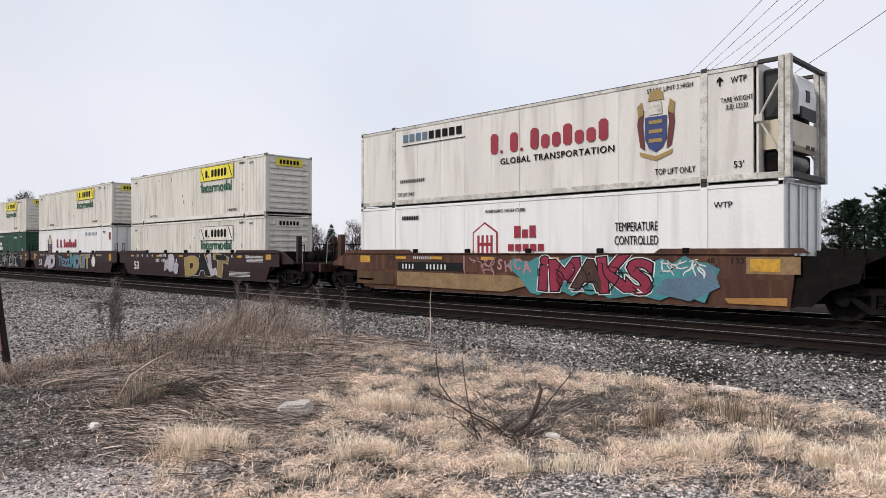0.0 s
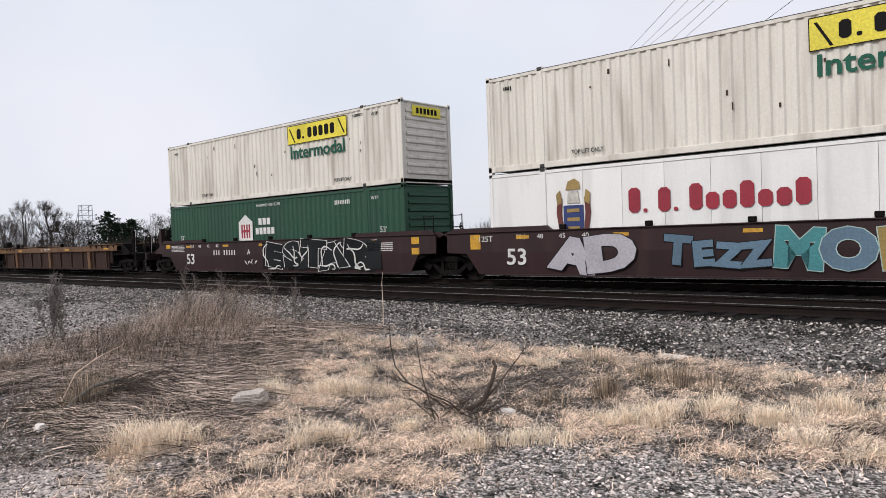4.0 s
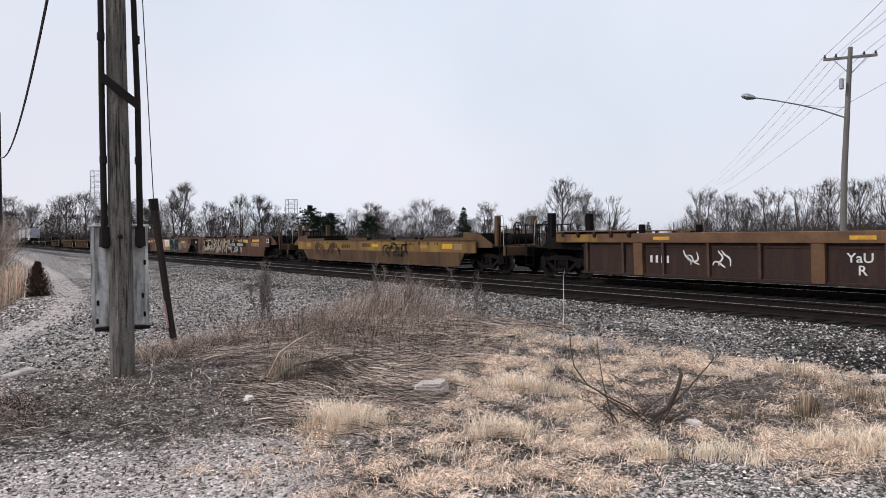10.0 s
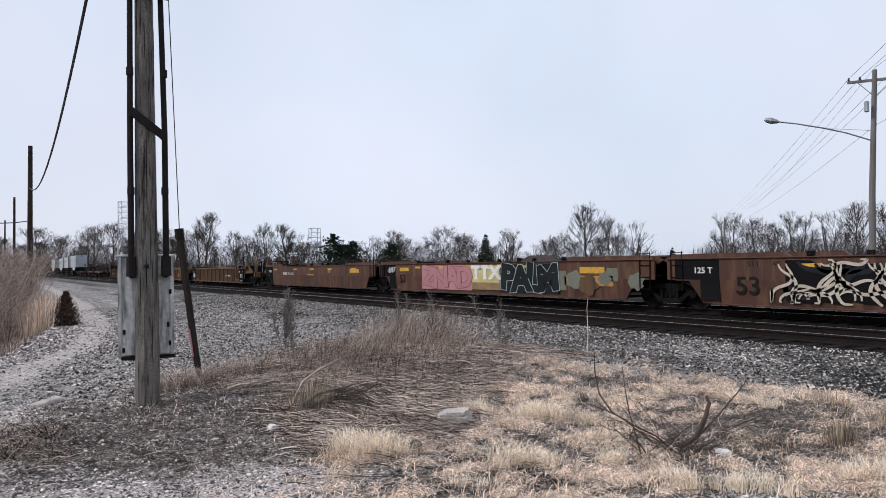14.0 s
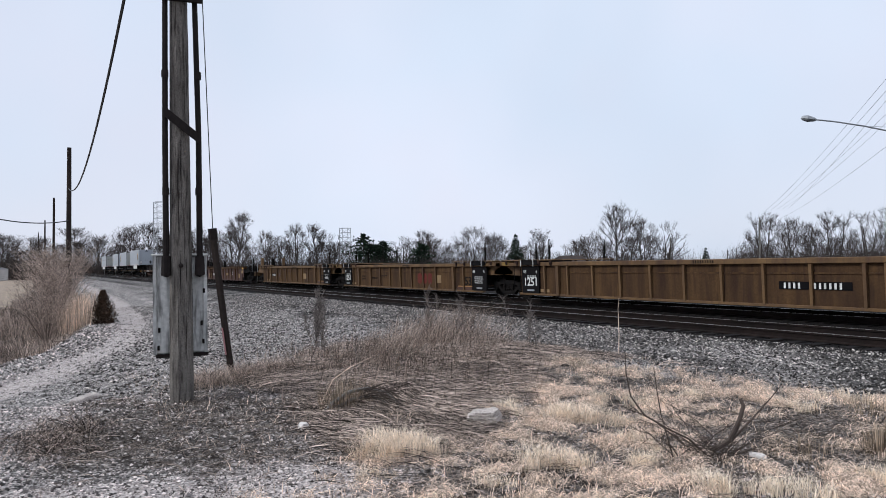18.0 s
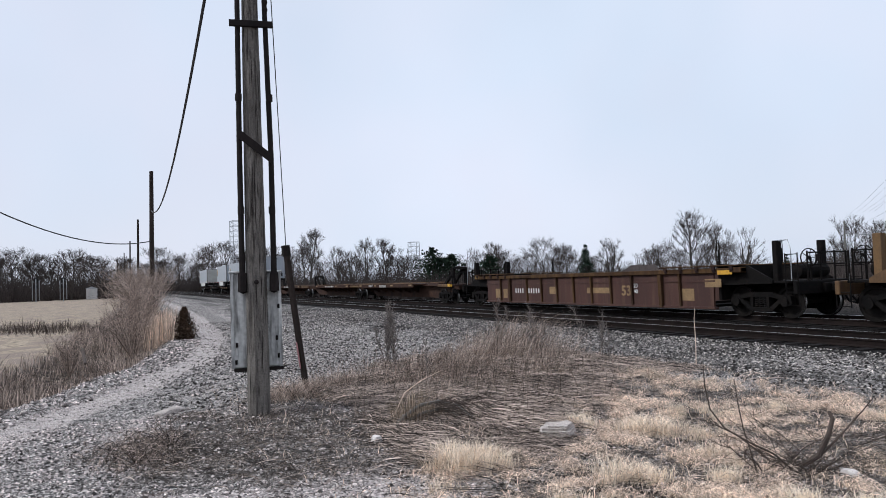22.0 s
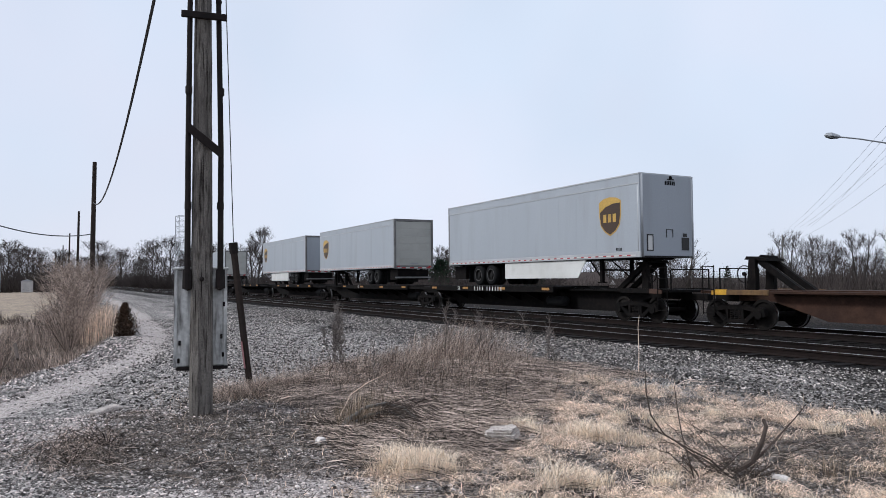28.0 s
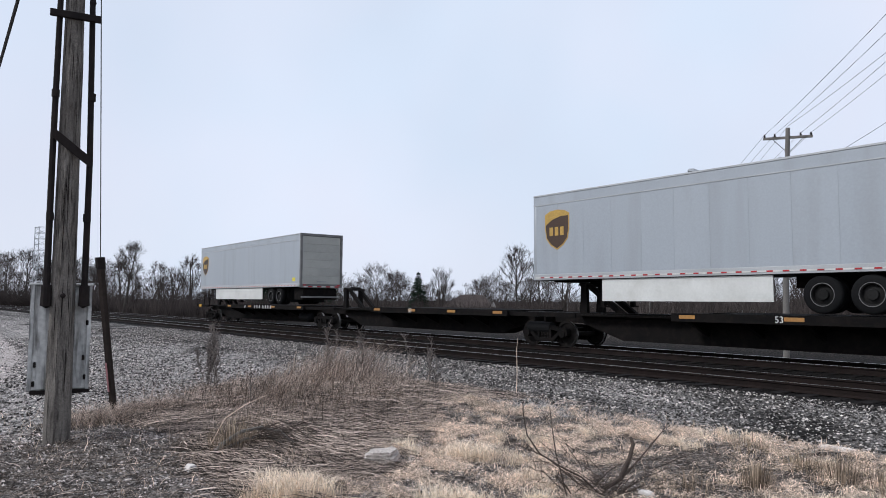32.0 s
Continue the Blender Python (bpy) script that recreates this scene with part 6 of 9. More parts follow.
    plate("door_sign", "letter_red", 7.55, 7.85, z + 2.0, z + 2.5, -1.3, k)
    k, z = container("white ribbed steel container with a yellow sign board", -57.2, 1, "white", "ribbed")
    intermodal_marks(k, z, False)
    c, h = well_car("maroon well car unit with black-white graffiti under a green container", 0, 0, False, True, "smooth", maroon, -67.2, -86.1, front_truck=False, group="maroon articulated well car")
    reflectors(c, (-6.6, -3.4, -0.6, 2.9, 6.2), z=1.5, w=0.45)
    side_marks(c, h, "53", None)
    bars("letter_white", -4.4, -1.468, 1.15, 0.24, 3, c, 0.85)
    bars("letter_white", -3.55, -1.468, 1.15, 0.24, 5, c, 0.85)
    write("A", "letter_white", -1.6, -1.468, 1.15, 0.24, c)
    scrawl(c, 8, -1.9, -0.9, 0.55, 0.8, "letter_white", count=4, width=0.02)
    rnd = random.Random(6)
    outline("sprayed_cloud", "ink", [(-0.6 + 7.2 * k / 20, 1.5 + 0.14 * rnd.random()) for k in range(21)] + [(6.6 - 7.2 * k / 20, 0.28 + 0.12 * rnd.random()) for k in range(21)], -1.466, c, thick=0.002)
    throw_up(c, [("E", 0.2, 0.93, 0.95, 1.5, 8, "ink", "letter_white", 0.12), ("S", 1.45, 0.93, 1.02, 1.5, -8, "ink", "letter_white", 0.12), ("T", 2.8, 0.98, 1.05, 1.5, 4, "ink", "letter_white", 0.12), ("A", 3.95, 0.88, 0.95, 1.5, -6, "ink", "letter_white", 0.12), ("R", 5.3, 0.93, 1.0, 1.6, 8, "ink", "letter_white", 0.12)])
    scrawl(c, 33, -0.5, 6.3, 0.35, 1.5, "letter_white", count=11, width=0.025, y=-1.49)
    plate("reflector", "yellow", 8.1, 8.45, 1.35, 1.62, -1.46, c)
    plate("reflector", "yellow", 8.1, 8.45, 0.95, 1.2, -1.46, c)
    plate("reflector", "yellow", -8.75, -8.35, 1.42, 1.64, -1.46, c)
    fine_print("letter_white", 5.4, 7.2, 1.42, 5, c, -1.464, seed=9)
    fine_print("letter_white", -8.2, -7.0, 1.55, 5, c, -1.464, seed=11)
    k, z = container("green ribbed steel container with a white badge, in a maroon car", -77.05, 0, "green", "ribbed")
    hexagon_logo(k, -1.6, z + 1.62, 1.05, "letter_white", "letter_white")
    for i in range(3):
        plate("name_bar", "letter_white", -0.62 + i * 0.3, -0.4 + i * 0.3, z + 1.78, z + 2.06, -1.3, k)
    for i in range(5):
        plate("name_bar", "letter_white", -0.85 + i * 0.28, -0.64 + i * 0.28, z + 1.38, z + 1.66, -1.3, k)
    write("WARNING HIGH CUBE", "letter_white", 0.1, -1.305, z + 2.6, 0.12, k)
    write("53'", "letter_white", 7.0, -1.305, z + 1.35, 0.22, k)
    write("53'", "letter_white", -7.0, -1.305, z + 1.35, 0.22, k)
    write("WTP", "letter_white", 6.6, -1.305, z + 2.5, 0.13, k)
    bars("letter_white", 4.4, -1.305, z + 2.45, 0.16, 9, k)
    k, z = container("white ribbed steel container with yellow sign, stacked on green", -77.05, 1, "white", "ribbed")
    intermodal_marks(k, z, False, 3.45)

    # Three empty ribbed units, rust brown with faded orange chords.
    rusty = ("rust_side", "rust_side", "rust_top", "rib_rust")
    spots = ((-90.4, -109.94, True, False, True), (-109.94, -129.2, False, False, False), (-129.2, -148.2, False, True, False))
    for i, (f, b, fc, bc, ft) in enumerate(spots):
        c, h = well_car("empty rust-brown ribbed well car unit with faded orange top chord", 0, 0, fc, bc, "ribbed", rusty, f, b, front_truck=ft, group="rusty articulated well car")
        rnd = random.Random(40 + i)
        reflectors(c, (rnd.uniform(-6, -4), rnd.uniform(1, 3), h - 1.6), y=-1.55, z=1.5, w=0.6)
        plate("paint_patch", "ochre", -h + 1.0, -h + 2.2, 1.38, 1.64, -1.55, c)
        if i == 0:
            scrawl(c, 21, -1.4, 0.3, 1.42, 1.62, "letter_white", y=-1.56, count=5, width=0.012)
        if i == 2:
            bars("letter_white", -5.2, -1.46, 0.8, 0.24, 4, c, 0.85)
            scrawl(c, 22, -4.0, -2.4, 0.6, 1.1, "letter_white", y=-1.46, count=6, width=0.02)
            tag(c, "YaU", 0.95, 0.95, 0.26, "letter_white", None, y=-1.46, bold=0.004)
            tag(c, "R", 1.0, 0.62, 0.26, "letter_white", None, y=-1.46, bold=0.004)
            fine_print("letter_white", 5.5, 6.6, 0.85, 4, c, -1.46, seed=7)

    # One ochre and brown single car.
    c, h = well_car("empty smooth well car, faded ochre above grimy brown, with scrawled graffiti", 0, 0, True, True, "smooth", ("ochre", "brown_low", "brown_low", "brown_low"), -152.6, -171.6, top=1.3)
    bars("letter_black", -4.3, -1.468, 1.28, 0.26, 3, c, 0.85)
    bars("letter_black", -3.1, -1.468, 1.28, 0.26, 5, c, 0.85)
    patches(c, [("orange_patch", -7.9, -7.3, 1.2, 1.5), ("brown_low", -0.7, 0.2, 1.25, 1.5), ("yellow", 0.4, 1.0, 1.25, 1.45), ("orange_patch", 5.0, 5.6, 1.2, 1.42), ("yellow", 6.8, 7.6, 1.2, 1.5), ("tan_patch", 7.7, 8.3, 1.15, 1.5), ("brown_low", 2.4, 3.3, 1.1, 1.3)])
    scrawl(c, 31, 1.6, 3.9, 0.55, 1.55, "ink", count=8, width=0.035)
    scrawl(c, 32, -6.6, -3.4, 0.6, 1.5, "brown", count=9, width=0.05)
    fine_print("letter_black", 2.4, 4.5, 1.45, 1, c, -1.464, pitch=0.1)
    side_marks(c, h, None, None, "letter_black")

    # Brown three-unit car covered in graffiti.
    c, h = well_car("empty brown smooth well car unit with sprawling white graffiti", 0, 0, True, False, "smooth", brown, -176.2, -196.2, group="graffiti-covered articulated well car")
    patches(c, [("tan_patch", -0.9, -0.1, 0.9, 1.5), ("yellow", 4.4, 5.4, 1.28, 1.55), ("tan_patch", 6.2, 7.7, 1.0, 1.3), ("yellow", 6.3, 7.8, 1.38, 1.56)])
    rnd = random.Random(23)
    for m, a0, a1 in (("panel_black", -5.9, -1.1), ("ink", 0.3, 3.7)):
        n = int((a1 - a0) * 3)
        outline("sprayed_cloud", m, [(a0 + (a1 - a0) * k / n, 1.38 + 0.24 * rnd.random()) for k in range(n + 1)] + [(a1 - (a1 - a0) * k / n, 0.3 + 0.16 * rnd.random()) for k in range(n + 1)], -1.464, c, thick=0.002)
    scrawl(c, 51, -6.3, -0.6, 0.36, 1.6, "cream_spray", count=34, width=0.034, y=-1.475)
    scrawl(c, 52, -0.4, 4.0, 0.36, 1.6, "cream_spray", count=17, width=0.04, y=-1.475)
    scrawl(c, 53, -5.9, 3.6, 0.36, 1.6, "ink", count=18, width=0.06, y=-1.47)
    plate("number_panel", "ink", 1.5, 4.95, 0.95, 1.32, -1.48, c)
    bars("letter_white", 1.75, -1.488, 1.13, 0.24, 4, c, 0.9)
    bars("letter_white", 3.1, -1.488, 1.13, 0.24, 6, c, 0.9)
    reflectors(c, (-5.2, -2.3, 0.9, 3.4), z=1.45, w=0.5)
    side_marks(c, h, "53", None, "letter_black")
    plate("number_plate", "letter_white", h - 0.75, h - 0.3, 1.3, 1.6, -1.46, c)
    plate("number_plate", "panel_black", h - 0.71, h - 0.34, 1.34, 1.56, -1.466, c)
    c, h = well_car("empty brown well car with pink, yellow and black block graffiti", 0, 0, False, False, "smooth", brown, -196.2, -215.4, front_truck=False, group="graffiti-covered articulated well car")
    write("125T", "letter_white", -7.9, -1.468, 1.38, 0.26, c)
    write("53", "letter_black", -6.8, -1.468, 0.85, 0.45, c, 0.01)
    patches(c, [("pink", -4.9, -0.7, 0.34, 1.6), ("pale_yellow", -0.7, 1.3, 0.75, 1.56), ("tan_patch", -0.7, 1.3, 0.4, 0.75), ("ink", 1.3, 4.9, 0.34, 1.6), ("yellow", -7.1, -6.2, 1.3, 1.5), ("yellow", 6.0, 7.2, 1.2, 1.45), ("orange_patch", 5.2, 7.6, 0.7, 1.1), ("sage", 4.9, 5.3, 0.5, 1.3), ("sage", 7.3, 7.8, 0.9, 1.4)])
    throw_up(c, [("Z", -4.2, 0.98, 1.0, 1.3, 6, "pink", "crimson", 0.06), ("N", -3.2, 0.92, 1.05, 1.2, -5, "pink", "crimson", 0.06), ("A", -2.2, 0.96, 0.95, 1.3, 4, "pink", "crimson", 0.06), ("D", -1.25, 0.95, 1.0, 1.2, -4, "pink", "crimson", 0.06)])
    for k, (m, x, z, r) in enumerate((("sage", 5.7, 0.95, 0.4), ("brown_low", 6.4, 0.75, 0.45), ("sage", 7.2, 1.0, 0.3), ("brown_low", 8.3, 1.2, 0.3), ("sage", 8.6, 0.9, 0.35))):
        outline("sprayed_blotch", m, [(x + r * (1 + 0.25 * math.sin(3 * q + k)) * math.cos(q * 0.4), z + 0.9 * r * (1 + 0.2 * math.cos(2 * q)) * math.sin(q * 0.4)) for q in range(16)], -1.466 - 0.001 * k, c, thick=0.001)
    tag(c, "TTX", 0.35, 1.2, 0.62, "letter_white", "pale_yellow", y=-1.475, bold=0.04, squeeze=1.25)
    throw_up(c, [("P", 1.85, 0.96, 1.1, 1.15, 5, "ink", "mint", 0.09), ("A", 2.7, 0.9, 1.1, 1.15, -3, "ink", "mint", 0.09), ("L", 3.45, 0.95, 1.15, 1.15, 6, "ink", "mint", 0.09), ("M", 4.3, 0.95, 1.05, 1.1, -5, "ink", "mint", 0.09)])
    reflectors(c, (-5.3, -3.1, -1.1, 2.8), z=1.5, w=0.5)
    c, h = well_car("empty brown smooth well car unit, plain and dusty", 0, 0, False, True, "smooth", brown, -215.4, -234.0, front_truck=False, group="graffiti-covered articulated well car")
    bars("letter_white", -5.3, -1.468, 1.12, 0.22, 4, c, 0.9)
    bars("letter_white", -4.4, -1.468, 1.12, 0.22, 6, c, 0.9)
    reflectors(c, (-6.9, -3.0, 0.0, 2.9, 6.3), z=1.45, w=0.6)
    patches(c, [("yellow", 5.8, 7.0, 1.2, 1.42), ("orange_patch", -0.8, 0.3, 1.0, 1.1), ("tan_patch", 2.6, 3.0, 1.2, 1.4)])

    for c, top in WELL_CARS[-3:]:
        panel = -9.45 if c.location.x > -200 else -9.1
        plate("stencil_panel", "panel_black", panel, panel + 1.55, 1.0, 1.66, -1.461, c, thick=0.004)
        plate("stencil_panel", "panel_black", panel + 0.9, panel + 1.55, 0.32, 1.0, -1.45, c, thick=0.012)
        write("125 T", "letter_white", panel + 1.0, -1.472, 1.3, 0.2, c, 0.004)
        for ob in c.children:
            if ob.name.startswith("ladder") and min(v.co.z for v in ob.data.vertices) > 0.8:
                ob.matrix_basis = pose(0, -0.13, -0.4)
    # Three tan ribbed units.
    tan = ("tan_side", "tan", "tan", "tan")
    spots = ((-238.3, -258.3, True, False, True), (-258.3, -277.5, False, False, False), (-277.5, -296.2, False, True, False))
    for i, (f, b, fc, bc, ft) in enumerate(spots):
        c, h = well_car("empty dusty tan ribbed well car unit with black stencil panels", 0, 0, fc, bc, "ribbed", tan, f, b, front_truck=ft, group="tan articulated well car")
        for d in (-1, 1):
            if (d < 0 and not bc) or (d > 0 and not fc) or d > 0:
                x = d * (h - 1.95)
                p, q = (x - 0.33, x + 0.79) if d < 0 else (x - 0.3, x + 0.9)
                m = (p + q) / 2
                plate("stencil_panel", "panel_black", p, q, 0.3, 1.49, -1.455, c, thick=0.07)
                plate("stencil_panel", "panel_black", p, q, 1.56, 1.785, -1.552, c, thick=0.075)
                for r in (p + 0.05, q - 0.25):
                    plate("lift_mark", "letter_white", r, r + 0.035, 1.5, 1.77, -1.63, c)
                plate("stencil_bar", "galv", m - 0.2, m + 0.25, 0.38, 0.46, -1.527, c)
                if d < 0:
                    write("1251", "letter_white", m + 0.03, -1.53, 0.78, 0.36, c, 0.008, 0.95)
                    write("53", "letter_white", m - 0.36, -1.53, 1.24, 0.14, c)
                    write("4", "letter_white", m + 0.42, -1.53, 1.24, 0.14, c)
                    fine_print("letter_white", m - 0.2, m + 0.4, 1.06, 2, c, -1.528, pitch=0.07, seed=i + 50)
                else:
                    write("48", "letter_white", m - 0.42, -1.53, 1.24, 0.15, c)
                    write("5", "letter_white", m + 0.42, -1.53, 1.24, 0.15, c)
                    fine_print("letter_white", m - 0.35, m + 0.35, 0.98, 4, c, -1.528, pitch=0.1, seed=i + 60)
                    write("53", "letter_black", x - 0.72, -1.46, 0.74, 0.44, c, 0.014)
                    plate("paint_patch", "rib_brown", x - 1.7, x - 0.4, 0.3, 0.46, -1.454, c)
        patches(c, [("orange_patch", h - 3.6, h - 2.2, 0.33, 0.5), ("tan_patch", -h + 2.6, -h + 3.3, 0.35, 0.48)], y=-1.452)
        if i == 1:
            blocked_name("faded_red", 1.95, -1.46, 0.55, (0.6, 0.6, 0.6), c, 0.55, 0.44)
        if i == 0:
            plate("number_panel", "panel_black", 3.2, 5.2, 0.75, 0.98, -1.46, c)
            bars("letter_white", 3.35, -1.468, 0.86, 0.17, 4, c, 0.8)
            bars("letter_white", 4.2, -1.468, 0.86, 0.17, 6, c, 0.8)
        elif i == 1:
            bars("letter_black", -5.35, -1.456, 0.92, 0.1, 7, c, 0.9)
            bars("letter_black", -5.3, -1.456, 0.76, 0.1, 6, c, 0.9)
            bars("letter_black", -3.95, -1.456, 0.82, 0.11, 10, c, 0.9)
            fine_print("letter_black", -2.6, -1.75, 1.0, 2, c, -1.456, pitch=0.11, seed=71)
            plate("faded_placard", "tan_patch", 3.9, 4.4, 0.62, 1.05, -1.456, c)
        else:
            plate("number_panel", "panel_black", -6.0, -4.25, 0.8, 1.02, -1.46, c)
            bars("letter_white", -5.9, -1.468, 0.9, 0.17, 4, c, 0.8)
            bars("letter_white", -5.1, -1.468, 0.9, 0.17, 6, c, 0.8)
            plate("faded_placard", "tan_patch", 2.7, 3.3, 0.62, 1.05, -1.456, c)
            plate("faded_placard", "rib_brown", -3.3, -3.0, 0.75, 1.1, -1.456, c)
        bars("letter_black", 0.4, -1.56, 1.6, 0.1, 9, c, 0.9)
    # One brown ribbed single car.
    c, h = well_car("empty brown ribbed well car with tan-edged ribs and stencilled squares", 0, 0, True, True, "ribbed", ("rib_brown", "rib_brown", "tan_side", "tan_side"), -300.6, -319.1)
    bars("letter_white", -4.9, -1.455, 0.85, 0.24, 4, c, 0.9)
    bars("letter_white", -3.7, -1.455, 0.85, 0.24, 6, c, 0.9)
    write("53", "tan_patch", 3.4, -1.455, 0.85, 0.42, c, 0.014)
    write("20\n40", "letter_white", 3.95, -1.46, 0.95, 0.17, c)
    patches(c, [("tan_patch", 0.9, 2.4, 0.75, 1.0), ("tan_patch", 6.3, 6.9, 0.5, 0.95), ("tan_patch", -6.9, -6.4, 0.45, 0.95), ("tan_patch", -6.1, -5.7, 0.45, 0.95), ("tan_patch", -1.9, -1.4, 0.7, 1.05), ("tan_patch", 7.4, 8.1, 1.0, 1.3)], y=-1.452)
    plate("reflector", "yellow", h - 1.2, h - 0.6, 1.45, 1.6, -1.55, c)

    # Spine cars, three brown-black and five black units.
    spots = ((-321.4, -341.0, True, False), (-341.0, -358.8, False, False), (-358.8, -378.55, False, True))
    for i, (f, b, fc, bc) in enumerate(spots):
        c, h, p0, p1 = spine_car("empty black and rust-brown spine car unit with a raised trailer hitch", f, b, fc, bc, dark=False, hitch_back=i > 0, group="empty spine car")
        if i == 0:
            write("2-28/1-57", "letter_white", p0 + 3.0, -1.478, 1.09, 0.17, c)
            bars("letter_white", p0 + 5.0, -1.475, 1.07, 0.17, 10, c, 0.85)
        else:
            write("TWIN 28-ALL PURPOSE SPINE CAR", "letter_white", (p0 + p1) / 2 - 0.6, -1.478, 1.09, 0.14, c)
    spots = ((-378.75, -397.45, True, False), (-397.45, -414.8, False, False), (-414.8, -431.5, False, False), (-431.5, -447.4, False, False), (-447.4, -466.4, False, True))
    for i, (f, b, fc, bc) in enumerate(spots):
        c, h, p0, p1 = spine_car("empty black spine car unit with yellow reflectors" if i == 3 else "black spine car unit with yellow reflectors carrying a parcel trailer", f, b, fc, bc, hitch_back=i > 0, group="loaded spine car")
        write("53", "letter_white", p0 + 3.1, -1.478, 1.09, 0.17, c)
        if i in (0, 4):
            bars("letter_white", p0 + 4.6, -1.478, 1.09, 0.18, 4, c, 1.3)
            bars("letter_white", p0 + 5.7, -1.478, 1.09, 0.18, 6, c, 1.3)
        part("brake_reservoir", Geo().lathe([(0.05, -0.6), (0.19, -0.54), (0.2, -0.48), (0.2, 0.48), (0.19, 0.54), (0.05, 0.6)], 14, (p0 + 10.2, -0.85, 0.62), "x"), "rubber", c)
        part("reservoir_bracket", Geo().box(p0 + 9.9, p0 + 9.96, -0.9, -0.38, 0.6, 0.98).box(p0 + 10.4, p0 + 10.46, -0.9, -0.38, 0.6, 0.98), "black", c)
    t, h, nx, rx, f = trailer("grey parcel trailer with a gold and brown shield emblem, nose forward", -394.2, -380.62, True, False)
    shield(t, h - 1.5, 3.78, 1.15)
    bars("letter_black", h - 1.2, -1.305, 2.55, 0.1, 5, t)
    plate("access_hatch", "trailer_door", nx - 0.01, nx + 0.01, 2.4, 3.0, -0.9, t)
    part("nose_hatch", Geo().box(nx + 0.03, nx + 0.045, -1.0, -0.75, 2.5, 3.0), "skirt", t)
    part("nose_hatch", Geo().box(nx + 0.03, nx + 0.05, 0.65, 1.0, 2.5, 2.95), "dark_gap", t)
    for a, b, z0, z1 in ((-1.02, -0.73, 2.46, 2.5), (-1.02, -0.73, 3.0, 3.04), (-1.02, -0.98, 2.5, 3.0), (-0.77, -0.73, 2.5, 3.0), (-0.1, 0.22, 3.22, 3.235), (-0.1, -0.085, 2.95, 3.22), (0.205, 0.22, 2.95, 3.22), (0.72, 0.9, 2.98, 3.1)):
        part("hatch_edge", Geo().box(nx + 0.028, nx + 0.052, a, b, z0, z1), "dark_gap", t)
    for q in range(6):
        part("stencil_bar", Geo().box(nx + 0.028, nx + 0.036, -0.12 + q * 0.085, -0.06 + q * 0.085, 4.8, 4.94), "letter_black", t)
    part("hose_glands", Geo().box(nx + 0.028, nx + 0.06, 0.0, 0.3, 4.99, 5.02).lathe([(0.05, 0.02), (0.07, 0.04), (0.05, 0.07)], 10, (nx, 0.15, 5.07), "x"), "black", t)
    t, h, nx, rx, f = trailer("grey parcel trailer with a green-gold shield and a pale roll-up door", -414.6, -401.0, False, True, skirt=False)
    shield(t, -h + 1.4, 3.84, 1.15)
    t, h, nx, rx, f = trailer("grey parcel trailer with a shield emblem, white skirt and plain door", -431.7, -418.2, False, False)
    shield(t, -h + 1.1, 3.95, 1.1)
    t, h, nx, rx, f = trailer("long grey parcel trailer with a shield emblem and pale roll-up door", -465.3, -449.6, False, True)
    shield(t, -h + 0.95, 3.9, 1.1)
    plate("lift_mark", "sign_yellow", rx - 0.9, rx - 0.55, 2.55, 2.75, -1.305, t)


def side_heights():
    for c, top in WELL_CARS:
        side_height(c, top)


def motions():
    for ob, u in MOVING:
        walk(ob, [(t, pose(u + SPEED * t, TRACK_Y, RAIL_Z)) for t in range(0, 33, 2)])
    # Each wheelset turns as far as it rolls, through the seconds that bring it past.
    for w, ax, u in WHEELS:
        first = max(0.0, (-40 - u) / SPEED)
        last = min(32.0, (6 - u) / SPEED)
        if last <= first:
            continue
        rows, a = [], 0.0
        k0, k1 = int(first * FPS), int(last * FPS)
        steps = [0] + [k for k in range(k0, k1 + 1, 1) if 0 < k < 32 * FPS] + [32 * FPS]
        for i, k in enumerate(steps):
            if i and k - steps[i - 1] == 1:
                a += math.degrees(SPEED / FPS / 0.457)
            rows.append((k / FPS, pose(ax, 0, 0.457, 0, a, 0)))
        walk(w, rows)


# ---- trees ----
def polar(az, dist):
    """A place by its bearing (degrees from +y, clockwise) and distance from the standing place."""
    a = radians(az - 0.9)
    return dist * math.sin(a), dist * math.cos(a)


def swing(x, y):
    """Foreground places are noted 0.9 degrees off the track's line."""
    v = Matrix.Rotation(radians(0.9), 2) @ Vector((x, y))
    return v.x, v.y


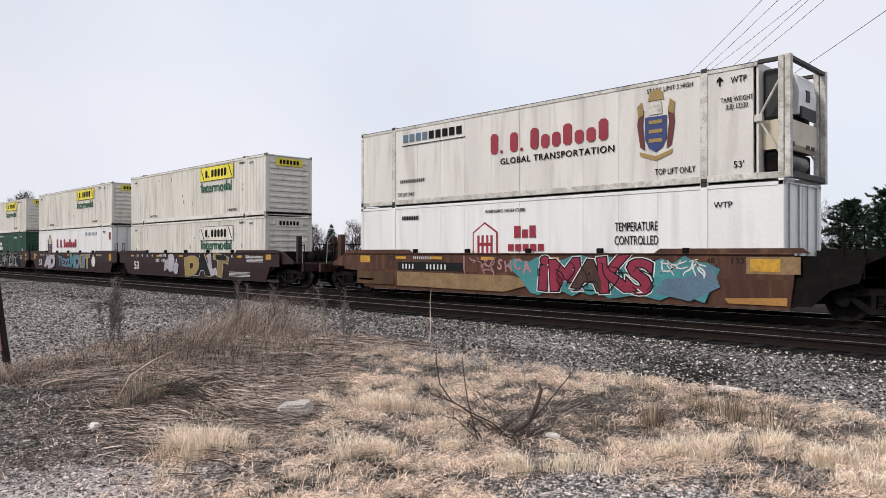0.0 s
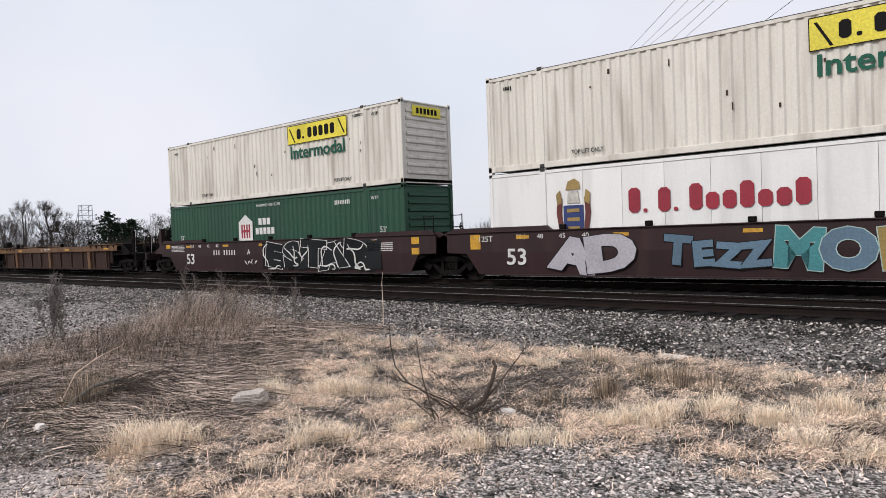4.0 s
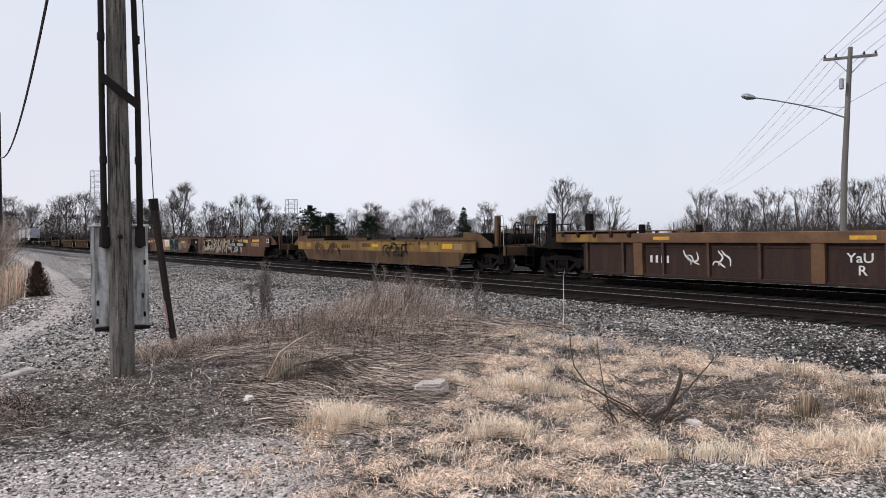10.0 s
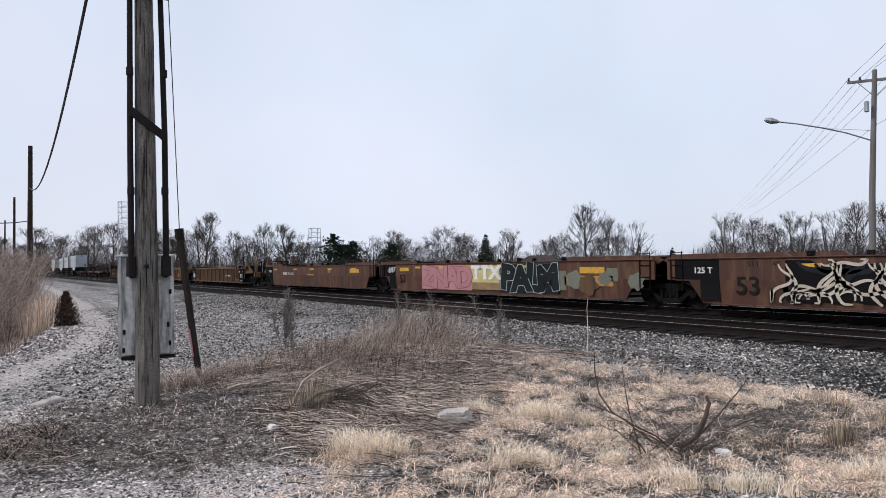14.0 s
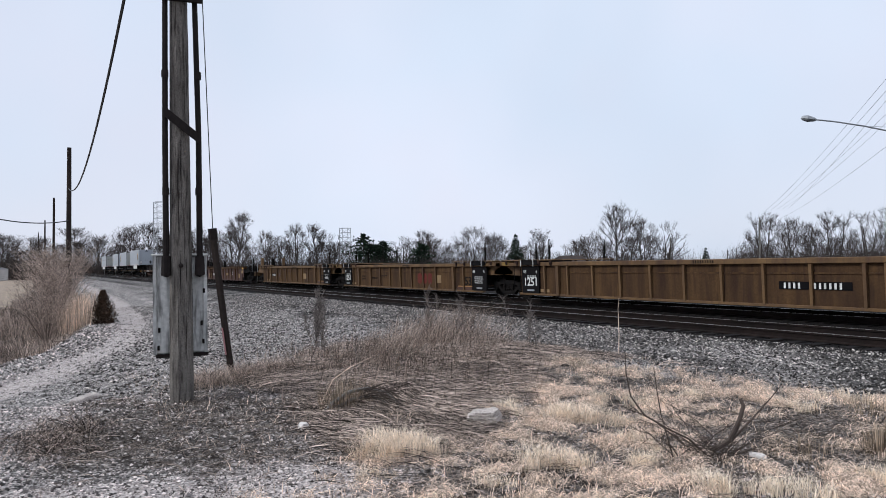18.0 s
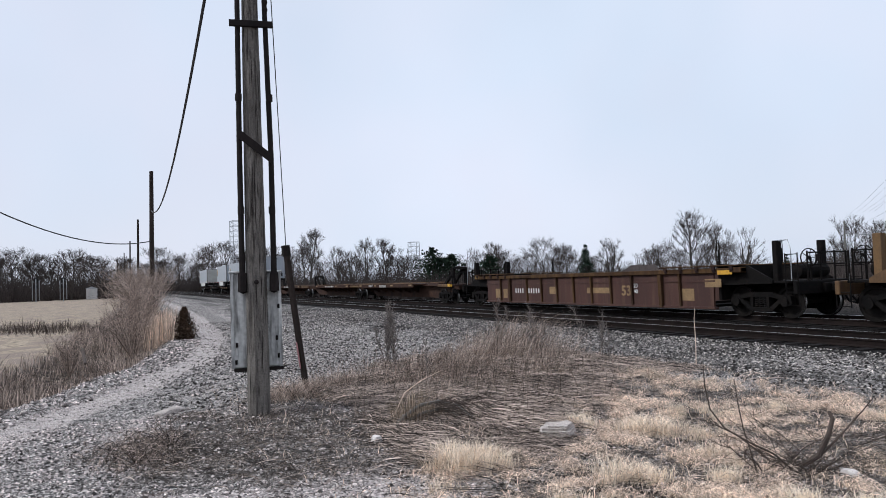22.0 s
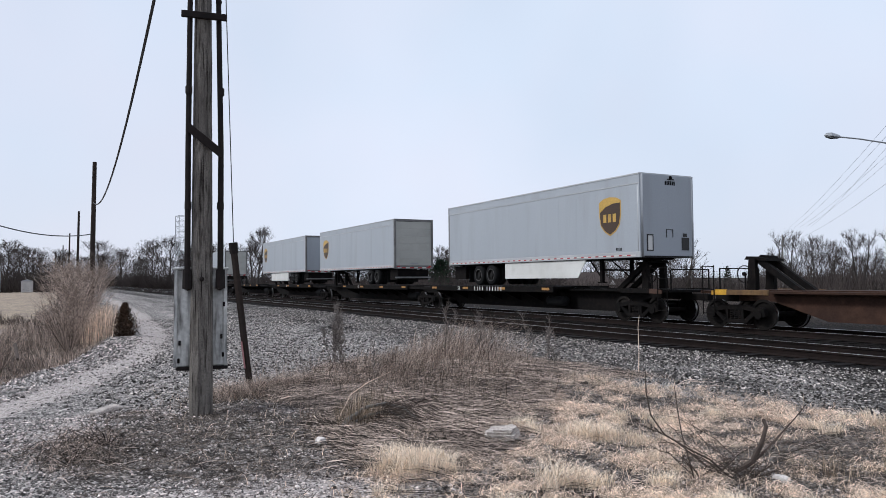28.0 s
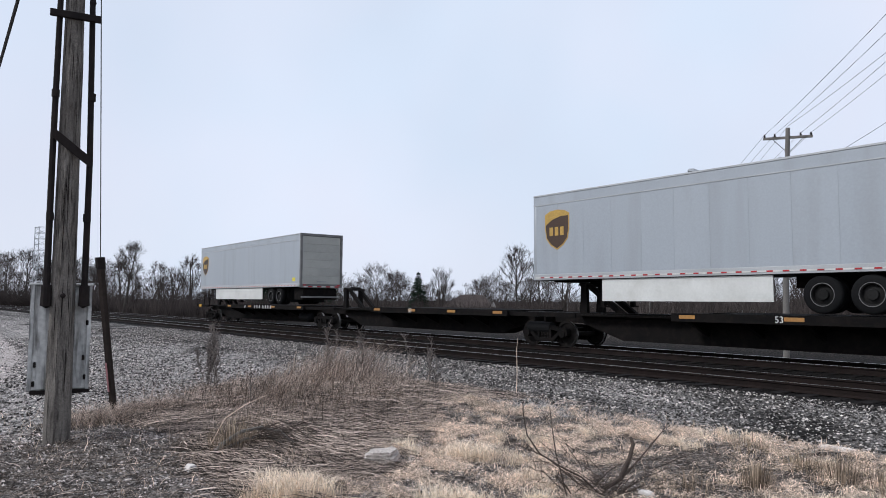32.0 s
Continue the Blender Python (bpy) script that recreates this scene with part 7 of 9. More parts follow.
def bare_tree(seed, height, spread=0.4, low=0.22, limbs=14, stems=1, lean=0.04, level=4):
    """A leafless tree: a leader with limbs up its length, each forking again and again into fine twigs."""
    rnd = random.Random(seed)
    wood, fine = Geo(), Geo()

    def aside(d, tilt, turn):
        o = d.orthogonal().normalized()
        o = o * math.cos(turn) + d.cross(o) * math.sin(turn)
        return (d * math.cos(tilt) + o * math.sin(tilt)).normalized()

    def grow(p, d, length, r, k):
        m = p + d * length * 0.5
        d2 = (d + Vector((rnd.uniform(-1, 1), rnd.uniform(-1, 1), rnd.uniform(0.0, 0.9))) * 0.2).normalized()
        e = m + d2 * length * 0.5
        (wood if k > 2 else fine).tube([p, m, e], [r, r * 0.85, r * 0.7], 4 if k > 2 else 3, False)
        for q in range((6, 5, 3, 1, 0)[k]):
            b = p.lerp(e, rnd.uniform(0.1, 1.0))
            t = b + (aside(d2, rnd.uniform(0.3, 1.0), rnd.uniform(0, 6.28)) + Vector((0, 0, 0.25))) * height * rnd.uniform(0.02, 0.07)
            w = (t - b).cross(Vector((rnd.uniform(-1, 1), rnd.uniform(-1, 1), 0.3))).normalized() * height * 0.00105
            fine.add([b - w, b + w, t], [(0, 1, 2)])
        if k == 0:
            return
        turn = rnd.uniform(0, 6.28)
        for j in range(3 if rnd.random() < 0.35 else 2):
            nd = (aside(d2, rnd.uniform(0.25, 0.6), turn + 2.6 * j + rnd.uniform(-0.5, 0.5)) + Vector((0, 0, 0.16))).normalized()
            grow(e if j < 2 else m, nd, length * rnd.uniform(0.62, 0.88), max(r * 0.62, height * 0.0009), k - 1)

    for k in range(stems):
        lay = Vector((rnd.uniform(-1, 1), rnd.uniform(-1, 1), 0)) * (0.2 if stems > 1 else lean) + Vector((0, 0, 1))
        pts, d = [Vector((0, 0, -0.3))], lay.normalized()
        for i in range(6):
            d = (d + Vector((rnd.uniform(-1, 1), rnd.uniform(-1, 1), 0.4)) * 0.09).normalized()
            pts.append(pts[-1] + d * height * 0.145)
        wood.tube(pts, [height * q for q in (0.021, 0.017, 0.0145, 0.012, 0.009, 0.006, 0.0025)], 6, False)
        n = limbs // stems
        for j in range(n):
            f = low + (0.97 - low) * (j + rnd.random()) / n
            i = min(int(f * 6), 5)
            b = pts[i].lerp(pts[i + 1], f * 6 - i)
            wide = math.sqrt(max(0.08, 1 - ((f - 0.42) / 0.62) ** 2))
            tilt = (1.05 - 0.7 * f) * rnd.uniform(0.8, 1.15)
            grow(b, aside(Vector((0, 0, 1)), tilt, 2.4 * j + rnd.uniform(-0.5, 0.5)), height * spread * 0.36 * wide * rnd.uniform(0.75, 1.15), height * 0.0075 * (1.15 - 0.7 * f), level if f < 0.85 else level - 1)
    return wood, fine


def tree_kind(seed, height, **kw):
    wood, fine = bare_tree(seed, height, **kw)
    t = thing("bare_tree", "leafless grey-brown winter tree on the far side of the line", "tree", pose(0, 0, -50), group="winter trees")
    part("trunk", wood, "bark", t)
    me = fine.mesh("crown", "twigs_far", fix=False)
    part("crown", me, "twigs_far", t)
    top = max(v.co.z for v in me.vertices)
    return t, top


def conifer(seed, height, width, label, ragged=False):
    rnd = random.Random(seed)
    t = thing("conifer", label, "tree", group="evergreens")
    part("trunk", Geo().tube([(0, 0, -0.3), (0, 0, height * 0.96)], [height * 0.018, 0.02], 6), "bark", t)
    g = Geo()

    def spray(p, d, L, n):
        for q in range(n):
            e = (d + Vector((rnd.uniform(-1, 1), rnd.uniform(-1, 1), rnd.uniform(-0.6, 0.7))) * 0.8).normalized() * L * rnd.uniform(0.5, 1.1)
            w = e.cross(Vector((rnd.uniform(-1, 1), rnd.uniform(-1, 1), rnd.uniform(-1, 1)))).normalized() * L * 0.2
            g.add([p - w, p + w, p + e], [(0, 1, 2)])
    layers = int(height * (3.2 if ragged else 4.2))
    for k in range(layers):
        f = (k + rnd.random()) / layers
        z = height * ((0.16 if ragged else 0.04) + (0.84 if ragged else 0.96) * f)
        reach = width * ((1 - f) ** 0.55 * min(1.0, 0.55 + 2.0 * f) if ragged else (1 - f) ** 0.9)
        for j in range(7 if ragged else 8):
            a = rnd.uniform(0, 6.28)
            L = reach * (rnd.uniform(0.3, 1.1) if ragged else rnd.uniform(0.7, 1.08)) + 0.15
            b = Vector((math.cos(a), math.sin(a), rnd.uniform(0.0, 0.5) if ragged else -0.3))
            for q in range(4):
                c = Vector((0, 0, z + (rnd.uniform(-0.4, 0.4) if ragged else 0))) + b * L * (q + 1) / 4
                spray(c, b, 0.55 if ragged else 0.3 + 0.14 * L, 7 if ragged else 6)
    spray(Vector((0, 0, height * 0.97)), Vector((0, 0, 1)), 0.5, 8)
    part("crown", g.mesh("crown", "needles", fix=False), "needles", t)
    return t


def beyond(az, dist):
    """Keeps a tree clear of the tracks, on the far side of them."""
    eff = math.cos(radians(az - 0.9))
    if -89.2 < az - 0.9 < -60:
        return max(dist, min(29.0 / eff, 440.0))
    return dist


def woods():
    kinds = [tree_kind(1, 14, spread=0.42, low=0.28, limbs=15), tree_kind(2, 13, spread=0.5, low=0.24, limbs=15), tree_kind(3, 12, spread=0.4, low=0.25, limbs=14, stems=2), tree_kind(4, 10, spread=0.62, low=0.16, limbs=17), tree_kind(5, 13, spread=0.32, low=0.2, limbs=16), tree_kind(6, 9, spread=0.45, low=0.14, limbs=15, stems=3, level=3)]
    rnd = random.Random(5)
    used = [False] * len(kinds)

    def plant(kind, az, dist, top, width=1.0):
        """Stands a tree so that it tops out at the given elevation (degrees)."""
        t, own = kinds[kind]
        dist = beyond(az, dist)
        x, y = polar(az, dist)
        z = ground_z(x, y)
        s = (EYE + dist * math.tan(radians(top)) - z) / own
        m = Matrix.LocRotScale((x, y, z), Euler((0, 0, rnd.uniform(0, 6.28))), (s * width, s * width, s))
        if not used[kind]:
            used[kind] = True
            t.matrix_basis = m
            return t
        k = copy_thing(t, Matrix.Identity(4))
        k.matrix_basis = m
        return k
    # Single trees that stand out, by bearing and top.
    for kind, az, dist, top, w in ((0, -45.4, 140, 4.95, 1.05), (1, -43.6, 150, 3.6, 1.0), (5, -41.8, 120, 3.15, 1.1), (3, -47.3, 170, 2.3, 1.3), (2, -51.4, 150, 2.85, 1.0), (3, -56.4, 140, 3.2, 1.15), (3, -55.2, 150, 2.6, 1.1),
                                   (4, -60.2, 160, 2.9, 1.1), (3, -61.3, 150, 2.2, 1.2), (4, -69.0, 170, 3.5, 1.1), (2, -70.8, 170, 3.6, 1.0), (4, -75.4, 120, 4.5, 1.0), (2, -73.0, 190, 3.0, 1.1), (5, -72.0, 160, 2.6, 1.2), (5, -67.9, 180, 2.7, 1.1),
                                   (1, -81.6, 150, 3.7, 1.1), (1, -83.2, 170, 2.9, 1.1), (3, -84.9, 200, 2.7, 1.2), (5, -79.2, 180, 2.8, 1.2), (4, -77.5, 200, 2.6, 1.1), (1, -86.2, 220, 2.2, 1.2),
                                   (2, -34.9, 110, 3.65, 0.9), (1, -33.1, 115, 3.2, 1.0), (0, -31.9, 130, 2.9, 1.1), (2, -30.3, 105, 3.5, 1.0), (5, -28.4, 100, 3.3, 1.2), (0, -26.6, 105, 4.2, 1.0), (1, -24.6, 95, 3.9, 1.1), (5, -22.8, 90, 4.1, 1.1),
                                   (0, -20.9, 95, 4.4, 1.0), (2, -19.2, 90, 4.0, 1.0), (1, -17.4, 85, 4.3, 1.0), (3, -15.6, 80, 3.9, 1.0), (0, -12.2, 85, 4.6, 1.0), (4, -10.0, 85, 4.6, 1.0), (2, -7.0, 90, 4.8, 1.0),
                                   (1, -94.2, 190, 2.9, 1.2), (4, -91.6, 200, 2.7, 1.1), (3, -90.2, 210, 2.5, 1.2), (0, -96.6, 180, 2.9, 1.2), (1, -99.0, 190, 3.0, 1.2), (5, -101.5, 190, 2.8, 1.2), (3, -92.9, 230, 2.3, 1.3), (2, -95.5, 230, 2.4, 1.2)):
        plant(kind, az, dist, top, w)
    # The ragged wood behind them.
    for k in range(74):
        az = -104 + 100 * (k + rnd.uniform(0, 0.8)) / 74
        if -41.0 < az < -36.2:
            continue
        plant(rnd.choice((1, 3, 5, 5, 3)), az, rnd.uniform(190, 260), rnd.uniform(1.25, 2.1), rnd.uniform(1.1, 1.5))
    # The thicker wood at the end of the field and behind the line.
    for k in range(34):
        plant(rnd.choice((0, 1, 1, 3, 2, 4)), -106 + 31 * (k + rnd.uniform(0, 0.9)) / 34, rnd.uniform(165, 215), rnd.uniform(2.0, 3.5), rnd.uniform(1.15, 1.5))
    for k in range(16):
        plant(rnd.choice((1, 3, 3, 5)), -74 + 32 * (k + rnd.uniform(0, 0.9)) / 16, rnd.uniform(150, 190), rnd.uniform(1.5, 2.5), rnd.uniform(1.1, 1.4))
    for az, dist, top, width, lab in ((-53.3, 150, 2.3, 2.6, "dark narrow spruce among bare trees"), (-38.9, 230, 0.85, 1.8, "small dark spruce far down the road")):
        dist = beyond(az, dist)
        hgt = EYE + dist * math.tan(radians(top)) + 1.9
        c = conifer(int(-az), hgt, width, lab)
        x, y = polar(az, dist)
        c.matrix_basis = pose(x, y, ground_z(x, y))
    for az, dist, top, width in ((-65.5, 150, 2.3, 5.2), (-63.9, 150, 1.8, 4.8), (-64.7, 152, 1.5, 4.4), (-60.9, 145, 1.55, 4.4), (-14.6, 75, 3.6, 3.6), (-12.4, 70, 4.3, 3.4)):
        hgt = EYE + dist * math.tan(radians(top)) + 1.9
        c = conifer(int(-az * 3), hgt, width, "dark ragged pine among bare trees", True)
        x, y = polar(az, dist)
        c.matrix_basis = pose(x, y, ground_z(x, y))
    # Undergrowth along the foot of the wood.
    vs, fs = [], []
    for k in range(40000):
        az = rnd.uniform(-106, -4)
        if -40.6 < az < -37.0 and rnd.random() < 0.85:
            continue
        dist = rnd.uniform(80, 185) if az > -36 else rnd.uniform(120, 230)
        if az < -87:
            dist = rnd.uniform(165, 230)
        dist = beyond(az, dist)
        x, y = polar(az, dist)
        z = ground_z(x, y)
        crest = 1.15 + 0.55 * noise.noise((az * 0.35, 0.0, 1.0)) + (0.35 if az > -36 else 0.0) + (0.5 if az < -76 else 0.1) - (0.45 if -56 < az < -41 else 0.0)
        hgt = (EYE - z + dist * math.tan(radians(crest))) * rnd.uniform(0.35, 1.05)
        a = rnd.uniform(0, 6.28)
        w = rnd.uniform(0.025, 0.06)
        cx, sy = math.cos(a) * w, math.sin(a) * w
        n = len(vs)
        vs += [(x - cx, y - sy, z), (x + cx, y + sy, z)]
        for q in range(5):
            f = rnd.uniform(0.3, 1.0)
            vs.append((x + rnd.uniform(-0.42, 0.42) * hgt, y + rnd.uniform(-0.42, 0.42) * hgt, z + hgt * f))
            fs.append((n, n + 1, n + 2 + q))
    me = bpy.data.meshes.new("undergrowth")
    me.from_pydata(vs, [], fs)
    me.materials.append(M["twigs_far"])
    tagged(new("undergrowth", me), "bare brushy undergrowth at the foot of the wood", "undergrowth", kind="stuff")
    # A row of small poles and wires far down the road.
    for k in range(6):
        x, y = polar(-37.4 + k * 0.32, 210 + 12 * k)
        far_pole(x, y, 6.2 + 0.3 * k, arms=False, label="small dark line pole far down the road")


# ---- grass and weeds ----
def blades(name, label, material, spots, category="grass"):
    """Thin bent blades; spots give (x, y, height, lean_x, lean_y, width)."""
    vs, fs = [], []
    for x, y, hgt, lx, ly, w in spots:
        z = ground_z(x, y) - 0.01
        n = len(vs)
        d = math.hypot(lx, ly) + 1e-6
        px, py = -ly / d * w, lx / d * w
        mx, my, mz = x + lx * 0.4, y + ly * 0.4, z + hgt * 0.7
        vs += [(x - px, y - py, z), (x + px, y + py, z), (mx + px * 0.8, my + py * 0.8, mz), (mx - px * 0.8, my - py * 0.8, mz), (x + lx, y + ly, z + hgt)]
        fs += [(n, n + 1, n + 2, n + 3), (n + 3, n + 2, n + 4)]
    me = bpy.data.meshes.new(name)
    me.from_pydata(vs, [], fs)
    me.materials.append(M[material])
    tagged(new(name, me), label, category, kind="stuff")


def strands(name, label, material, spots, category="grass"):
    """Long dead stalks that lie and curl; spots give (x, y, angle, length, curl, lift, width)."""
    vs, fs = [], []
    for x, y, a, L, curl, lift, w in spots:
        z = ground_z(x, y)
        n = len(vs)
        px, py = x, y
        for i in range(5):
            f = i / 4
            h = z + 0.006 + lift * 4 * f * (1 - f) + 0.3 * lift * f
            k = w * (1.0 if i < 4 else 0.3)
            ox, oy = -math.sin(a) * k, math.cos(a) * k
            vs += [(px - ox, py - oy, h - k * 0.5), (px + ox, py + oy, h + k * 0.5)]
            px += math.cos(a) * L / 4
            py += math.sin(a) * L / 4
            a += curl / 4
        fs += [(n + 2 * i, n + 2 * i + 1, n + 2 * i + 3, n + 2 * i + 2) for i in range(4)]
    me = bpy.data.meshes.new(name)
    me.from_pydata(vs, [], fs)
    me.materials.append(M[material])
    tagged(new(name, me), label, category, kind="stuff")


def weeds():
    rnd = random.Random(11)

    def flow(x, y):
        return 0.75 + 1.1 * noise.noise((x * 0.35, y * 0.35, 3.0))
    pale, dull = [], []
    while len(pale) < 52000:
        x, y = rnd.uniform(-9.4, 0.6), rnd.uniform(1.0, 8.6)
        p = straw_at(x, y) * max(0.0, 0.02 + 1.7 * noise.noise((x * 1.7, y * 1.7, 7.0)) + 1.7 * noise.noise((x * 4.2, y * 4.2, 1.0)))
        if rnd.random() > p:
            continue
        pale.append((x, y, flow(x, y) + rnd.gauss(0, 1.5), rnd.uniform(0.05, 0.15), rnd.gauss(0, 0.5), rnd.uniform(0.0, 0.06), rnd.uniform(0.0009, 0.0021)))
    while len(dull) < 36000:
        x, y = rnd.uniform(-14.0, 0.6), rnd.uniform(1.4, 8.6)
        p = (thatch_at(x, y) * (1 - 0.8 * straw_at(x, y)) + 0.14 * straw_at(x, y)) * max(0.0, 0.5 + 0.9 * noise.noise((x * 1.1, y * 1.1, 2.0)))
        if rnd.random() > p:
            continue
        open_mat = on_grid(STRAW, x, y) < 0.3
        dull.append((x, y, flow(x, y) + rnd.gauss(0, 0.3), rnd.uniform(0.2, 0.8) if open_mat else rnd.uniform(0.08, 0.3), rnd.gauss(0.05, 0.28), rnd.uniform(0.0, 0.085), rnd.uniform(0.003, 0.0048) if open_mat and rnd.random() < 0.2 else rnd.uniform(0.001, 0.0022)))
    for k in range(1300):
        f = rnd.random() * 0.75
        x, y = (rnd.gauss(-7.8, 0.5), rnd.gauss(0.2, 0.25)) if f < 0.45 else (rnd.uniform(-9.8, -4.4), rnd.uniform(0.6, 3.0))
        dull.append((x, y, rnd.uniform(0, 6.28), rnd.uniform(0.08, 0.4), rnd.gauss(0, 0.8), rnd.uniform(0.0, 0.09 if f < 0.45 else 0.03), rnd.uniform(0.0014, 0.003)))
    for k in range(420):
        dull.append((rnd.gauss(-6.6, 0.5), rnd.gauss(2.45, 0.14), rnd.gauss(0.75, 0.2), rnd.uniform(0.3, 0.9), rnd.gauss(0, 0.3), rnd.uniform(0, 0.08), rnd.uniform(0.002, 0.004)))
    strands("straw_mat", "flattened bleached straw over dark soil", "straw", pale)
    strands("thatch_mat", "flattened long grey dead grass", "thatch", dull)
    # Brown stalks and bits of twig trodden into the dirt and between the tufts.
    bits = []
    while len(bits) < 12000:
        x, y = rnd.uniform(-11.6, -0.5), rnd.uniform(-0.6, 8.6)
        hole = on_grid(STRAW, x, y) - straw_at(x, y)
        if rnd.random() > max(on_grid(DIRT, x, y) * (0.45 + 0.8 * noise.noise((x * 1.6, y * 1.6, 8.0))), 0.8 * hole, 0.2 * thatch_at(x, y)):
            continue
        bits.append((x, y, rnd.uniform(0, 6.28), rnd.uniform(0.04, 0.26), rnd.gauss(0, 0.6), rnd.uniform(0.0, 0.035), rnd.uniform(0.0011, 0.0026)))
    strands("twig_litter", "dark brown stalks and twig litter trodden into gravelly dirt", "litter", bits, "litter")
    litter = []
    while len(litter) < 12000:
        x, y = rnd.uniform(-12, 0.6), rnd.uniform(1.2, 9.0)
        if rnd.random() > max(straw_at(x, y), thatch_at(x, y), 0.14) * 0.8:
            continue
        a = rnd.uniform(0, 6.28)
        L = rnd.uniform(0.05, 0.16)
        litter.append((x, y, rnd.uniform(0.04, 0.13), L * math.cos(a), L * math.sin(a), rnd.uniform(0.0014, 0.003)))
    blades("short_grass", "short dead grass standing in the litter", "straw", litter)
    tufts, browned = [], []
    clumps = [(-5.6, 2.7, 0.38, 760, 0.24), (-5.95, 2.75, 0.2, 160, 0.2), (-6.58, 4.48, 0.22, 190, 0.15), (-5.85, 4.88, 0.34, 400, 0.2), (-5.4, 5.2, 0.25, 200, 0.17), (-4.6, 3.62, 0.3, 360, 0.18), (-6.2, 5.7, 0.2, 130, 0.16), (-5.95, 5.95, 0.2, 120, 0.14),
              (-8.45, 6.95, 0.3, 190, 0.15), (-7.5, 7.4, 0.35, 190, 0.1), (-5.95, 6.75, 0.25, 150, 0.16), (-4.9, 7.3, 0.25, 140, 0.15), (-4.7, 8.0, 0.3, 140, 0.15), (-4.25, 4.22, 0.22, 150, 0.14), (-4.6, 4.65, 0.2, 140, 0.15),
              (-3.5, 4.25, 0.25, 220, 0.15), (-3.25, 4.6, 0.28, 260, 0.17), (-2.7, 5.4, 0.3, 300, 0.2), (-2.6, 5.75, 0.22, 160, 0.2), (-2.3, 6.15, 0.3, 280, 0.2), (-2.95, 5.3, 0.25, 180, 0.15), (-1.75, 6.0, 0.35, 260, 0.2), (-1.25, 5.5, 0.35, 260, 0.17), (-1.5, 6.6, 0.35, 260, 0.2),
              (-3.6, 7.6, 0.3, 120, 0.14), (-2.4, 7.8, 0.3, 120, 0.14), (-5.1, 2.35, 0.25, 90, 0.1), (-4.4, 2.9, 0.3, 110, 0.1), (-0.7, 6.3, 0.4, 180, 0.2)]
    for cx, cy, r, n, hgt in clumps:
        knots = [(cx + r * rnd.gauss(0, 0.45), cy + r * rnd.gauss(0, 0.4), rnd.uniform(0.6, 1.1)) for q in range(max(3, n // 26))]
        for k in range(int(n * 3.1)):
            kx, ky, kh = rnd.choice(knots)
            x, y = kx + rnd.gauss(0, 0.045), ky + rnd.gauss(0, 0.045)
            top = hgt * kh * rnd.uniform(0.35, 1.05)
            out = top * rnd.uniform(0.2, 1.25)
            b = rnd.uniform(0, 6.28)
            tufts.append((x, y, top, out * math.cos(b), out * math.sin(b), rnd.uniform(0.0013, 0.0029)))
    for cx, cy, r, n, hgt in ((-3.4, 6.15, 0.16, 260, 0.3), (-3.5, 7.2, 0.22, 160, 0.25), (-3.05, 7.0, 0.28, 240, 0.3), (-7.5, 2.95, 0.24, 330, 0.42), (-7.75, 3.35, 0.3, 200, 0.34), (-8.6, 3.5, 0.5, 220, 0.22), (-3.7, 5.55, 0.3, 120, 0.22), (-2.6, 6.9, 0.3, 160, 0.28), (-4.3, 7.7, 0.35, 130, 0.2)):
        for k in range(n):
            b, q = rnd.uniform(0, 6.28), r * rnd.random() ** 0.7
            top = hgt * rnd.uniform(0.4, 1.0)
            out = top * rnd.uniform(0.05, 0.6)
            browned.append((cx + q * math.cos(b), cy + q * math.sin(b), top, out * math.cos(b), out * math.sin(b), rnd.uniform(0.0014, 0.003)))
    blades("grass_tufts", "arching tufts of pale straw-coloured winter grass", "tuft", tufts)
    blades("brown_tufts", "upright brown tufts of dead grass", "dry_stalk", browned)
    # The windblown bank of weeds, thickest on the rise, and low brown weeds round the guy guard.
    brush = []
    for k in range(15000):
        f = rnd.random()
        if f < 0.34:
            cx, cy = rnd.gauss(-12.2, 1.0), rnd.gauss(6.8, 0.6)
            hgt = (0.12 + 0.85 * rnd.random() ** 1.6) * math.exp(-((cx + 12.2) / 2.2) ** 2) * math.exp(-((cy - 7.0) / 1.3) ** 2) + 0.05
            a, out = rnd.gauss(1.0, 0.8), hgt * rnd.uniform(0.3, 1.9)
        elif f < 0.58:
            q = rnd.random()
            cx, cy = -10.2 - 0.9 * q + rnd.gauss(0, 0.25), 1.95 + 1.5 * q + rnd.gauss(0, 0.22)
            hgt = rnd.uniform(0.04, 0.26)
            a, out = rnd.uniform(0, 6.28), hgt * rnd.uniform(0.6, 2.6)
        else:
            cx, cy = rnd.gauss(-10.4, 1.3), rnd.gauss(5.0, 1.0)
            hgt = rnd.uniform(0.05, 0.34) * (1.6 if rnd.random() < 0.15 else 1.0)
            a, out = rnd.gauss(0.2, 1.0), hgt * rnd.uniform(0.4, 2.4)
        brush.append((cx, cy, hgt, out * math.cos(a), out * math.sin(a), rnd.uniform(0.0012, 0.0027)))
    blades("dry_brush", "tangled reddish-brown dry weeds", "brush", brush, "weeds")
    verge = []
    for k in range(22000):
        x = -10.5 - 40 * rnd.random() ** 1.4
        side = rnd.random() * 3.6 + 0.15
        y = road_y(x) - 1.1 - side
        hgt = rnd.uniform(0.12, 0.7) * (0.3 + 1.0 * max(0.0, noise.noise((x * 0.45, y * 0.45, 4.0)) + 0.3)) * (0.5 if side < 0.6 else 1.0)
        a = rnd.uniform(0, 6.28)
        out = hgt * rnd.uniform(0.2, 1.2)
        verge.append((x, y, hgt, out * math.cos(a), out * math.sin(a), rnd.uniform(0.0025, 0.006)))
